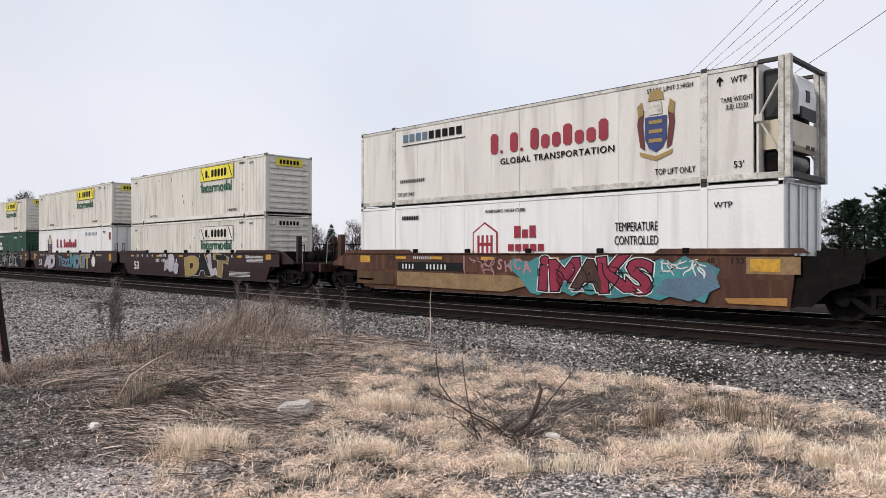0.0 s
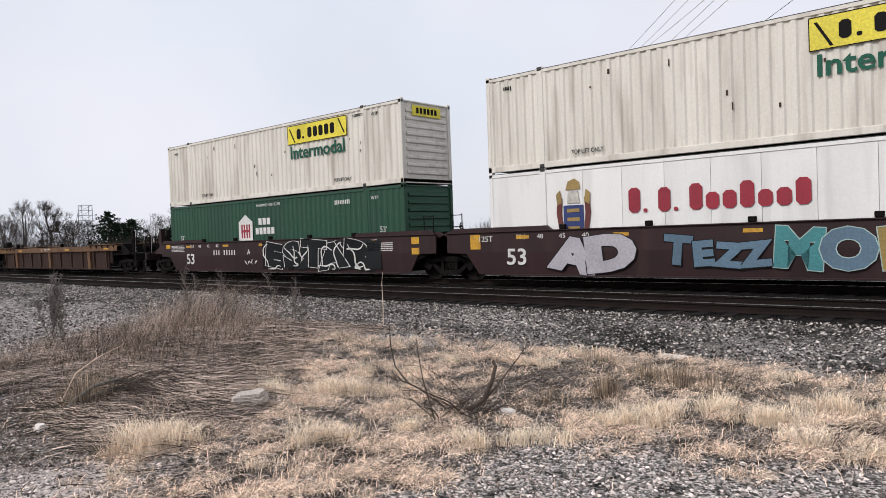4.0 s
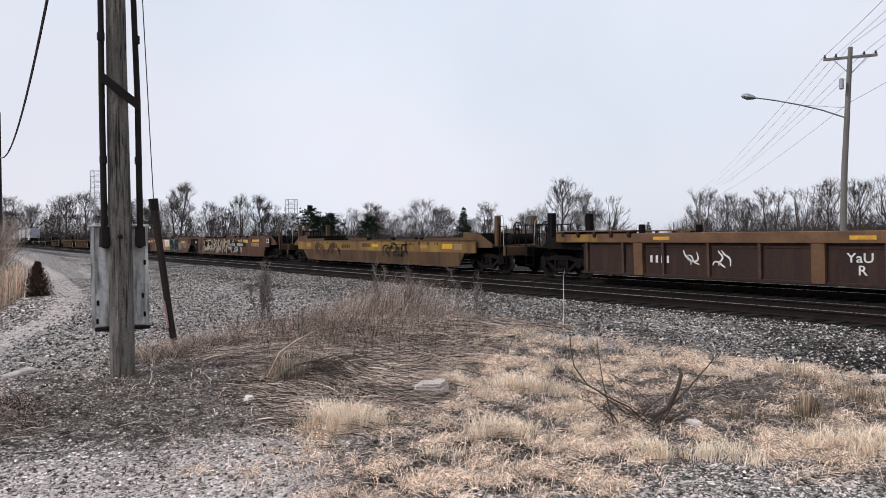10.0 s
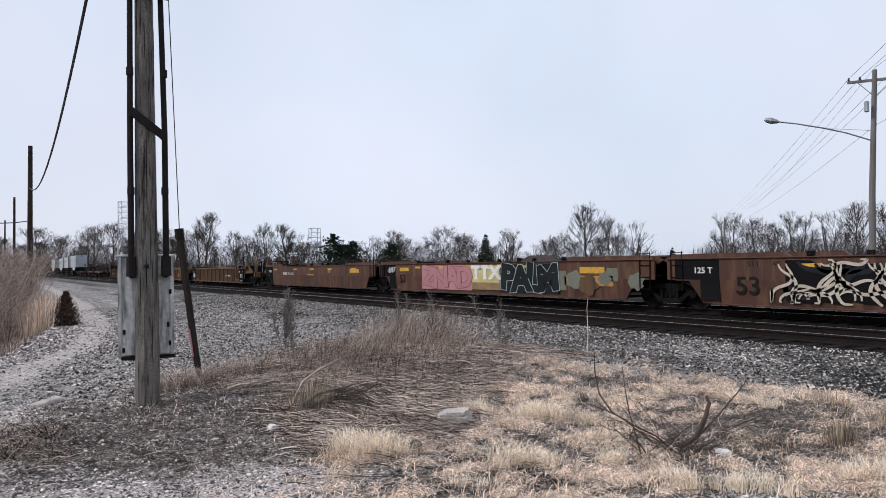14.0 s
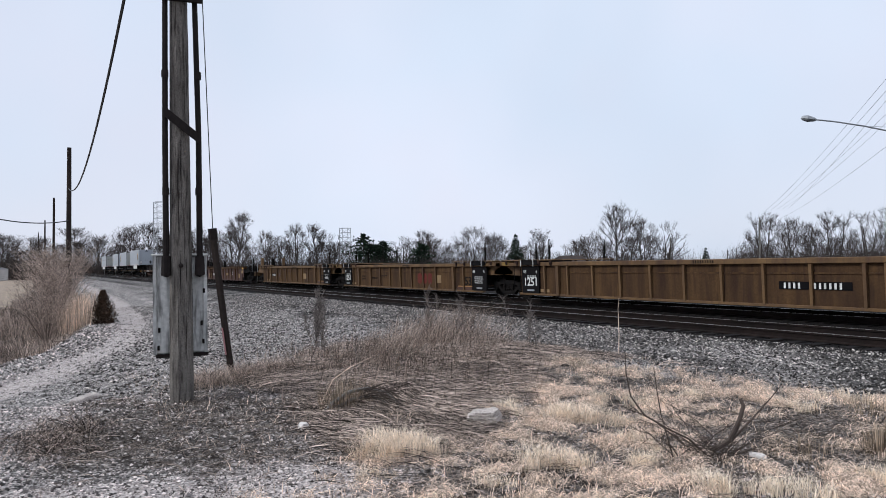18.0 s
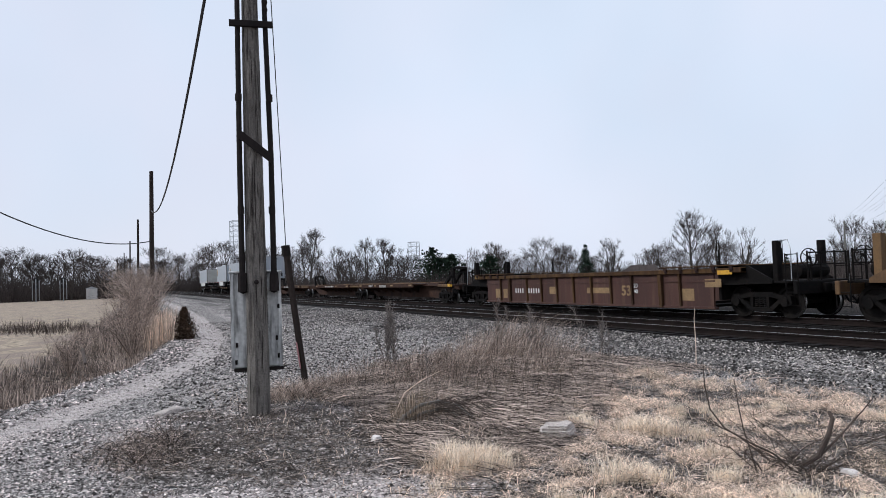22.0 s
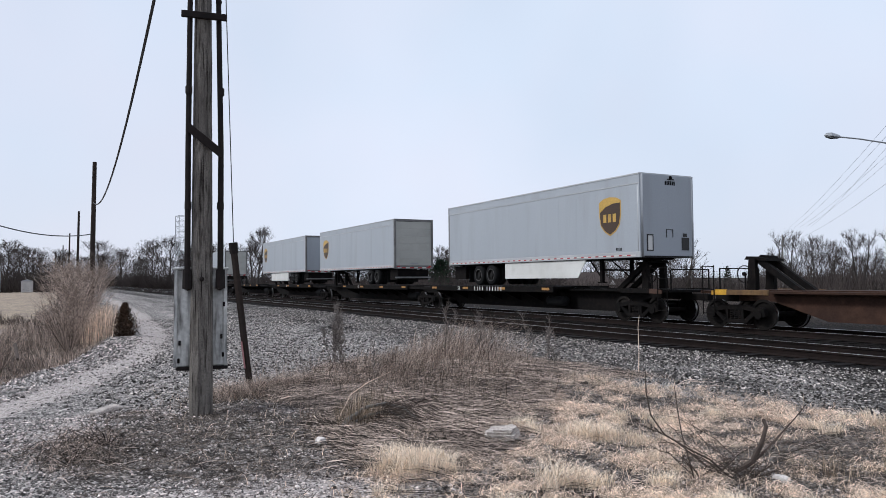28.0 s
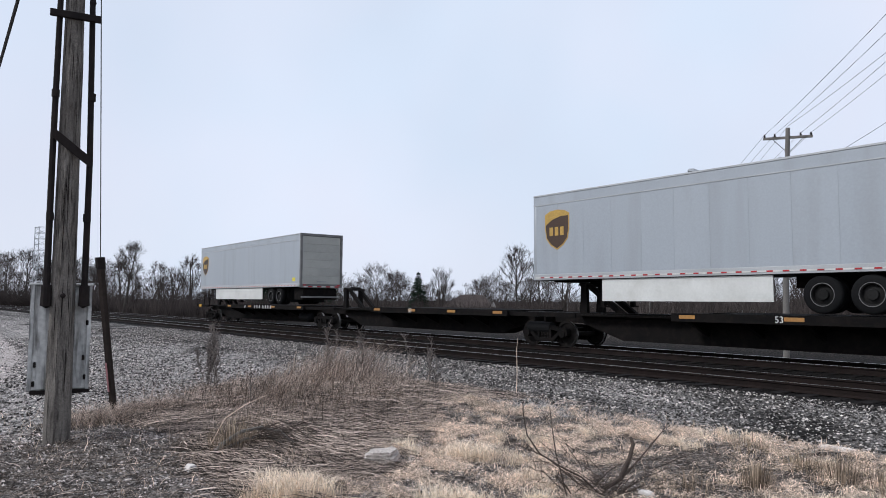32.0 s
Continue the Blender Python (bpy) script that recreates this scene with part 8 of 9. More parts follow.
    blades("ditch_weeds", "dead brown weeds along the ditch", "brush", verge, "weeds")
    reed = []
    for k in range(1700):
        x = rnd.gauss(-25.6, 0.8)
        y = 1.25 + rnd.gauss(0, 0.22)
        hgt = rnd.uniform(0.4, 1.2)
        reed.append((x, y, hgt, rnd.uniform(-0.3, 0.3), rnd.uniform(-0.3, 0.3), 0.004))
    blades("reeds", "pale standing reeds by the service road", "straw", reed)
    hedge = []
    for k in range(5000):
        f = rnd.random()
        x, y = -37 - 13 * f + rnd.gauss(0, 1.6), 0.5 - 17 * f + rnd.gauss(0, 1.0)
        hgt = rnd.uniform(0.1, 0.7) * rnd.uniform(0.4, 1.0)
        hedge.append((x, y, hgt, rnd.uniform(-0.4, 0.4), rnd.uniform(-0.4, 0.4), rnd.uniform(0.006, 0.012)))
    blades("field_hedge", "low dark bramble row across the field", "twig", hedge, "brambles")


def sapling(x, y, hgt, seed, label, material="sapling_bark", bushy=1.0, stems=1):
    """A leafless stem with side twigs."""
    x, y = swing(x, y)
    rnd = random.Random(seed)
    g = Geo()
    for s in range(stems):
        d = Vector((rnd.uniform(-0.25, 0.25), rnd.uniform(-0.25, 0.25), 1)) if stems > 1 else Vector((rnd.uniform(-0.08, 0.08), rnd.uniform(-0.08, 0.08), 1))
        p = Vector((rnd.uniform(-0.15, 0.15), rnd.uniform(-0.15, 0.15), 0)) * (stems > 1)
        L = hgt * rnd.uniform(0.65, 1.0)
        pts = [p + d * L * i / 5 + Vector((rnd.uniform(-1, 1), rnd.uniform(-1, 1), 0)) * 0.025 * hgt * (i > 0) for i in range(6)]
        g.tube(pts, [0.009 * (1 - i / 6.5) * (0.6 + 0.25 * hgt) for i in range(6)], 4, False)
        for k in range(int(26 * bushy)):
            f = rnd.uniform(0.25, 0.98)
            i = min(int(f * 5), 4)
            b = pts[i].lerp(pts[i + 1], f * 5 - i)
            a = rnd.uniform(0, 6.28)
            q = L * rnd.uniform(0.08, 0.3) * (1.15 - f * 0.6)
            e = b + Vector((math.cos(a) * q * 0.6, math.sin(a) * q * 0.6, q))
            g.tube([b, b.lerp(e, 0.5) + Vector((rnd.uniform(-1, 1), rnd.uniform(-1, 1), 0)) * q * 0.08, e], [0.005, 0.0038, 0.0025], 3, False)
            for j in range(3):
                b2 = b.lerp(e, rnd.uniform(0.3, 0.9))
                e2 = b2 + Vector((rnd.uniform(-1, 1), rnd.uniform(-1, 1), rnd.uniform(0.3, 1.2))) * q * 0.4
                g.tube([b2, e2], [0.0036, 0.0024], 3, False)
    return solo("sapling", g.mesh("sapling", material, fix=False), material, label, "sapling", pose(x, y, ground_z(x, y) - 0.02))


def shrub(x, y, hgt, spread, seed, label, material="twig", stems=28, name="shrub"):
    x, y = swing(x, y)
    rnd = random.Random(seed)
    g = Geo()
    for s in range(stems):
        a = rnd.uniform(0, 6.28)
        out = spread * rnd.uniform(0.15, 1.0)
        L = hgt * rnd.uniform(0.55, 1.0)
        e = Vector((math.cos(a) * out, math.sin(a) * out, L))
        m = e * 0.5 + Vector((rnd.uniform(-1, 1), rnd.uniform(-1, 1), rnd.uniform(0, 1))) * 0.12 * hgt
        r = 0.004 + 0.0022 * hgt
        g.tube([(0, 0, 0), m, e], [r, r * 0.7, r * 0.3], 3, False)
        for k in range(12):
            f = rnd.uniform(0.25, 1.0)
            b = m.lerp(e, f) if f > 0.5 else m * (2 * f)
            t = b + Vector((rnd.uniform(-1, 1), rnd.uniform(-1, 1), rnd.uniform(-0.1, 1))) * 0.22 * hgt
            g.tube([b, t], [r * 0.4, r * 0.2], 3, False)
    return solo(name, g.mesh(name, material, fix=False), material, label, "shrub", pose(x, y, ground_z(x, y) - 0.02))


def rock(name, label, x, y, size, seed, material, flat=1.0, turn=0.0):
    x, y = swing(x, y)
    bm = bmesh.new()
    bmesh.ops.create_icosphere(bm, subdivisions=3, radius=1.0)
    for v in bm.verts:
        n = noise.noise(v.co * 1.1 + Vector((seed, 0, 0))) * 0.35 + noise.noise(v.co * 3.0 + Vector((0, seed, 0))) * 0.1
        p = v.co * (1 + n)
        for a in range(3):
            p[a] = math.copysign(min(abs(p[a]), 0.72), p[a])
        v.co = (p.x * size[0] / 1.44, p.y * size[1] / 1.44, p.z * size[2] / 1.44)
    me = bpy.data.meshes.new(name)
    bm.to_mesh(me)
    bm.free()
    me.materials.append(M[material])
    ob = tagged(new(name, me), label, "stone")
    ob.matrix_basis = pose(x, y, ground_z(x, y) + size[2] * 0.22, 0, 0, turn)
    return ob


# ---- poles and lines ----
def cable(name, label, pts, sag, r=0.012, parent=None, n=14, material="wire"):
    g = Geo()
    for a, b in zip(pts, pts[1:]):
        a, b = Vector(a), Vector(b)
        g.tube([a.lerp(b, i / n) - Vector((0, 0, sag * 4 * (i / n) * (1 - i / n))) for i in range(n + 1)], r, 5)
    if parent:
        return part(name, g, material, parent, label)
    return solo(name, g, material, label, "cable")


def near_pole():
    px, py = swing(-9.25, 1.74)
    p = thing("utility_pole", "weathered split wooden pole with two black conduits and grey box", "utility pole", pose(px, py, 0, 0, 0, -9.8))
    n, vs, fs = 22, [], []
    levels = [-0.3, 0.0, 0.25, 0.7, 1.3, 2.2, 3.2, 4.2, 5.2, 6.4, 8.0]
    for z in levels:
        r = 0.142 - 0.0075 * z
        for k in range(n):
            a = 2 * math.pi * k / n
            q = r * (1 + 0.05 * noise.noise((math.cos(a) * 2.2, math.sin(a) * 2.2, z * 0.5)) - 0.05 * (k % 5 == 0))
            vs.append((q * math.cos(a), q * math.sin(a), z))
    for i in range(len(levels) - 1):
        for k in range(n):
            fs.append((i * n + k, i * n + (k + 1) % n, (i + 1) * n + (k + 1) % n, (i + 1) * n + k))
    fs.append(tuple(range(len(vs) - n, len(vs))))
    part("shaft", Geo().add(vs, fs), "pole", p, "grey split wooden shaft")
    # The camera sees the pole end-on between the conduits; across it runs local y.
    b = part("back_box", Geo().box(-0.36, -0.16, -0.33, 0.31, 0.58, 1.80, 0.015), "box", p, "peeling pale grey box behind the pole")
    part("box_lid", Geo().box(-0.38, -0.14, -0.35, 0.33, 1.80, 1.83, 0.01), "box", b)
    part("box_sill", Geo().box(-0.37, -0.14, -0.30, 0.32, 0.535, 0.58, 0.008), "conduit", b)
    part("box_batten", Geo().box(-0.16, -0.135, -0.33, -0.29, 0.58, 1.80).box(-0.16, -0.135, 0.27, 0.31, 0.58, 1.80), "box", b)
    for y, z in ((0.27, 1.36), (0.24, 0.95), (-0.26, 0.88), (0.26, 0.72), (-0.27, 0.66)):
        part("box_latch", Geo().box(-0.162, -0.128, y - 0.014, y + 0.014, z - 0.03, z + 0.03, 0.005), "conduit", b)
    for s, top in ((-1, 8.0), (1, 8.0)):
        y0, y1 = (-0.17, -0.145) if s < 0 else (0.22, 0.145)
        part("conduit", Geo().tube([(0.05, y0, 1.62), (0.05, y0, 3.3), (0.04, (y0 + y1) / 2, 5.2), (0.03, y1, top)], [0.037, 0.034, 0.032, 0.03], 8), "conduit", p, "black tarred conduit")
        part("conduit_boot", Geo().tube([(0.05, y0, 1.56), (0.05, y0, 1.80)], [0.062, 0.055], 10).tube([(0.05, y0, 1.60), (-0.2, y0, 1.58)], 0.05, 8), "conduit", p)
        for z in (2.55, 4.0):
            part("conduit_clamp", Geo().tube([(0.05, y0 * 0.98, z), (0.05, y0 * 0.98, z + 0.09)], 0.042, 8), "conduit", p)
    part("cross_strap", Geo().box(0.1, 0.15, -0.26, 0.28, 4.94, 5.02, 0.006), "conduit", p)
    part("diagonal_brace", Geo().add([(0.12, -0.17, 3.62), (0.16, -0.17, 3.62), (0.16, -0.17, 3.50), (0.12, -0.17, 3.50), (0.12, 0.23, 3.30), (0.16, 0.23, 3.30), (0.16, 0.23, 3.18), (0.12, 0.23, 3.18)],
                                    [(0, 1, 2, 3), (7, 6, 5, 4), (0, 4, 5, 1), (1, 5, 6, 2), (2, 6, 7, 3), (3, 7, 4, 0)]), "conduit", p, "tarred diagonal brace")
    part("bolt", Geo().lathe([(0.03, 0.13), (0.03, 0.155), (0.012, 0.17)], 8, (0, 0, 1.68), "x"), "conduit", p)
    part("insulator", Geo().lathe([(0.02, 5.15), (0.035, 5.2), (0.02, 5.25), (0.035, 5.3), (0.02, 5.36)], 10, (0.05, 0.19, 0), "z"), "conduit", p)
    g = Geo()
    rnd = random.Random(2)
    for k in range(70):
        a = rnd.uniform(-1.5, 1.5)
        z = rnd.uniform(0.1, 5.0)
        L, w = rnd.uniform(0.2, 0.9), rnd.uniform(0.012, 0.04)
        pts = []
        for q, side in ((0.0, 0.0), (0.35, -w), (0.7, -w * 0.8), (1.0, 0.01), (0.7, w * 0.8), (0.35, w)):
            zz = z + L * q
            r = (0.142 - 0.0075 * zz) * 1.045
            pts.append((r * math.cos(a + side + 0.03 * q), r * math.sin(a + side + 0.03 * q), zz))
        g.add(pts, [tuple(range(6))])
    tagged(part("check_crack", g, "conduit", p), kind="stuff")
    # The leaning guard with its thin guy wire.
    s = thing("guy_stake", "dark leaning steel guy guard standing in the gravel", "guy guard", pose(0, 0, 0, 0, 0, 0.9))
    part("guard", Geo().tube([(-10.86, 2.78, -0.1), (-10.82, 2.68, 0.55), (-10.68, 2.46, 2.12)], [0.05, 0.055, 0.055], 6), "old_pole", s)
    part("guard_cap", Geo().tube([(-10.685, 2.468, 2.06), (-10.675, 2.45, 2.22)], 0.065, 8), "conduit", s)
    part("guard_strip", Geo().tube([(-10.80, 2.66, 0.35), (-10.76, 2.6, 0.75)], 0.012, 5), "pink", s, "pale flaking strip")
    part("guy_wire", Geo().tube([(-10.68, 2.46, 2.15), (-9.2, 1.93, 7.6)], 0.007, 5), "wire", s)


def far_pole(x, y, top, r=0.13, arms=True, material="old_pole", label="dark wooden line pole beside the service road"):
    p = thing("line_pole", label, "utility pole", pose(x, y, ground_z(x, y) - 0.3), group="line of poles")
    part("shaft", Geo().tube([(0, 0, 0), (0.05, 0, top * 0.5), (0.12, 0.05, top + 0.3)], [r, r * 0.85, r * 0.7], 8), material, p)
    if arms:
        part("bracket", Geo().box(0.1, 0.5, -0.03, 0.03, top - 0.5, top - 0.42).box(0.1, 0.5, -0.03, 0.03, top - 0.15, top - 0.08).lathe([(0.03, top - 0.42), (0.06, top - 0.36), (0.03, top - 0.3)], 8, (0.4, 0, 0), "z").lathe([(0.03, top - 0.08), (0.06, top - 0.02), (0.03, top + 0.04)], 8, (0.4, 0, 0), "z"), material, p)
    return p


def street_pole():
    dist = 40.0
    x, y = polar(-25.75, dist)
    gz = ground_z(x, y)
    top = EYE + dist * math.tan(radians(12.55))
    p = thing("street_pole", "grey wooden utility pole with a cross-arm and a long-armed street lamp", "utility pole", pose(x, y, 0))
    part("shaft", Geo().tube([(0, 0, gz - 0.2), (0.1, 0.05, 4.5), (0.32, 0.2, top)], [0.17, 0.15, 0.11], 10), "grey_pole", p)
    ax = Vector((math.cos(radians(33)), math.sin(radians(33)), 0))
    c = Vector((0.3, 0.2, top - 0.55))
    a, b = c - ax * 1.15, c + ax * 1.15
    side = Vector((-ax.y, ax.x, 0)) * 0.06
    g = Geo()
    g.add([a - side, a + side, b + side, b - side] + [v + Vector((0, 0, 0.12)) for v in (a - side, a + side, b + side, b - side)], [(0, 1, 2, 3), (7, 6, 5, 4), (0, 4, 5, 1), (1, 5, 6, 2), (2, 6, 7, 3), (3, 7, 4, 0)])
    part("cross_arm", g, "grey_pole", p)
    part("arm_brace", Geo().tube([c - ax * 0.7, c - Vector((0, 0, 0.75))], 0.02, 5).tube([c + ax * 0.7, c - Vector((0, 0, 0.75))], 0.02, 5), "galv", p)
    pins = []
    for q in (-1.08, -0.6, 0.6, 1.08):
        t = c + ax * q + Vector((0, 0, 0.12))
        pins.append(t + Vector((x, y, 0.14)))
        part("insulator", Geo().lathe([(0.03, 0), (0.06, 0.05), (0.03, 0.1), (0.05, 0.14), (0.02, 0.17)], 8, tuple(t), "z"), "conduit", p)
    pins.append(Vector((x + 0.32, y + 0.2, top + 0.1)))
    part("transformer_can", Geo().lathe([(0.04, 0), (0.11, 0.03), (0.11, 0.5), (0.04, 0.54)], 12, (0.12, -0.25, 8.5), "z"), "galv", p)
    lx, ly = polar(-31.25, dist - 0.5)
    lamp = Vector((lx - x, ly - y, EYE + dist * math.tan(radians(9.6))))
    j = Vector((0.2, 0.1, EYE + dist * math.tan(radians(7.8))))
    mid = j.lerp(lamp, 0.5) + Vector((0, 0, 0.14))
    part("lamp_arm", Geo().tube([j, j.lerp(mid, 0.55) + Vector((0, 0, 0.05)), mid, mid.lerp(lamp, 0.6) + Vector((0, 0, 0.03)), lamp], 0.035, 6).tube([j + Vector((0, 0, 0.5)), mid], 0.012, 4), "galv", p)
    d = (lamp - mid).normalized()
    part("lamp_head", Geo().tube([lamp, lamp + d * 0.12, lamp + d * 0.4, lamp + d * 0.62, lamp + d * 0.7], [0.05, 0.11, 0.17, 0.12, 0.04], 10), "galv", p, "grey cobra-head lamp, unlit")
    # Wires run off both ways over the tracks.
    for i, t in enumerate(pins):
        q = Vector((-76.0 + i * 0.7, 106.0 + 0.5 * i, 9.6 + 0.05 * i))
        w = Vector((7.0 + 0.5 * i, 4.5 + 0.4 * i, 11.2))
        cable("overhead_wire", "thin black overhead wire strung between poles", [w, t, q], 0.5, 0.0085)
    for i in range(1):
        cable("overhead_wire", "thin black overhead wire strung between poles", [(7.5, 5.0, 8.6 + 0.35 * i), (x + 0.3, y + 0.2, 7.9 + 0.35 * i), (-75.0, 106.0, 7.6 + 0.3 * i)], 0.6, 0.0085)


def left_line():
    spots = []
    for az, el, dist in ((-86.85, 8.65, 49), (-87.8, 5.1, 86), (-88.35, 3.5, 130), (-88.75, 2.65, 178), (-89.2, 2.2, 222)):
        x, y = polar(az, dist)
        spots.append((x, y, EYE + dist * math.tan(radians(el)) - ground_z(x, y)))
        far_pole(*spots[-1], r=0.17 if dist < 60 else 0.15)
    x, y, h = spots[0]
    cable("service_cable", "thick twisted black cable hanging between two poles", [(x + 0.1, y, 6.6), (-9.27, 1.5, 7.95)], 1.8, 0.03, n=26)
    cable("service_cable", "thick black cable swagging to a pole out of the way", [(x + 0.1, y, 4.64), (-28.0, -7.5, 6.94)], 1.35, 0.03, n=26)
    for k, (az, dist) in enumerate(((-94.4, 150), (-92.7, 150))):
        x, y = polar(az, dist)
        z = ground_z(x, y)
        s = thing("railway_signal", "grey signal mast with black twin heads across the field", "signal", pose(x, y, z))
        part("mast", Geo().tube([(0, 0, 0), (0, 0, 4.2)], 0.09, 8), "galv", s)
        part("ladder_cage", Geo().box(-0.3, 0.3, 0.5, 0.56, 0.4, 4.0).box(-0.3, 0.3, -0.6, -0.54, 0.4, 4.0), "galv", s)
        for zz in (2.9, 4.0):
            part("signal_head", Geo().box(-0.3, 0.0, -0.4, 0.4, zz - 0.45, zz + 0.45, 0.1), "signal_black", s)
    x, y = polar(-90.9, 165)
    h = thing("equipment_hut", "small pale equipment hut at the field's edge", "hut", pose(x, y, ground_z(x, y)))
    part("body", Geo().box(-1.5, 1.5, -1.0, 1.0, 0, 2.2, 0.05), "siding", h)
    part("roof", Geo().prism([(-1.2, 2.2), (1.2, 2.2), (0, 2.6)], -1.6, 1.6, axis="x"), "galv", h)


def lattice_tower(az, dist, top, label):
    x, y = polar(az, dist)
    z = ground_z(x, y)
    h = EYE + dist * math.tan(radians(top)) - z
    t = thing("lattice_tower", label, "pylon", pose(x, y, z, 0, 0, -az + 20))
    w = 1.35
    for sx in (-1, 1):
        for sy in (-1, 1):
            part("leg", Geo().tube([(sx * w, sy * w, 0), (sx * w * 0.95, sy * w * 0.95, h)], 0.09, 4), "galv", t)
    g = Geo()
    n = int(h / 1.25)
    for k in range(n + 1):
        zz = h * k / n
        for a, b in (((-w, -w), (w, -w)), ((w, -w), (w, w)), ((w, w), (-w, w)), ((-w, w), (-w, -w))):
            g.tube([(*a, zz), (*b, zz)], 0.055, 4)
            if k < n:
                g.tube([(*a, zz), (*b, zz + h / n)], 0.035, 3)
    part("bracing", g, "galv", t)


def house():
    x, y = polar(-48.9, 150)
    z = ground_z(x, y)
    h = thing("house", "low house with a brown hipped roof beyond the line", "house", pose(x, y, z, 0, 0, 41))
    part("wall", Geo().box(-5.6, 4.6, -3.5, 3.5, 0, 2.3), "siding", h)
    e, r = 2.25, 4.9
    part("roof", Geo().add([(-6.0, -4.0, e), (5.0, -4.0, e), (5.0, 4.0, e), (-6.0, 4.0, e), (-2.6, 0, r), (2.0, 0, r), (-6.0, -4.0, e - 0.2), (5.0, -4.0, e - 0.2), (5.0, 4.0, e - 0.2), (-6.0, 4.0, e - 0.2)],
                           [(0, 1, 5, 4), (1, 2, 5), (2, 3, 4, 5), (3, 0, 4), (0, 6, 7, 1), (1, 7, 8, 2), (2, 8, 9, 3), (3, 9, 6, 0), (9, 8, 7, 6)]), "shingle", h)
    part("gable", Geo().prism([(4.2, 2.3), (5.4, 2.3), (4.8, 3.3)], -4.2, -3.9), "siding", h, "pale gable end")
    for k in range(3):
        w = part("window", Geo().box(-4.0 + k * 2.8, -2.9 + k * 2.8, -3.55, -3.5, 0.9, 1.9), "siding", h)
        part("pane", Geo().box(-3.95 + k * 2.8, -2.95 + k * 2.8, -3.57, -3.55, 0.95, 1.85), "glass_dark", w)
    part("roof_vent", Geo().box(-0.2, 0.1, -0.3, 0.1, 4.7, 5.15), "dark_gap", h)
    part("roof_vent", Geo().box(1.0, 1.2, -0.3, 0.0, 4.7, 5.05), "dark_gap", h)
    x, y = polar(-28.3, 115)
    for az, dist, el in ((-41.45, 120, 1.6), (-35.2, 95, 3.0)):
        px, py = polar(az, dist)
        far_pole(px, py, EYE + dist * math.tan(radians(el)) - ground_z(px, py), r=0.12, arms=False, material="grey_pole", label="pale wooden line pole among bare trees")
    b = thing("shed", "pale shed half hidden by bare trees", "shed", pose(x, y, ground_z(x, y), 0, 0, 20))
    part("wall", Geo().box(-3, 3, -2, 2, 0, 2.5), "siding", b)
    part("roof", Geo().prism([(-2.3, 2.5), (2.3, 2.5), (0, 3.6)], -3.2, 3.2, axis="x"), "shingle", b)


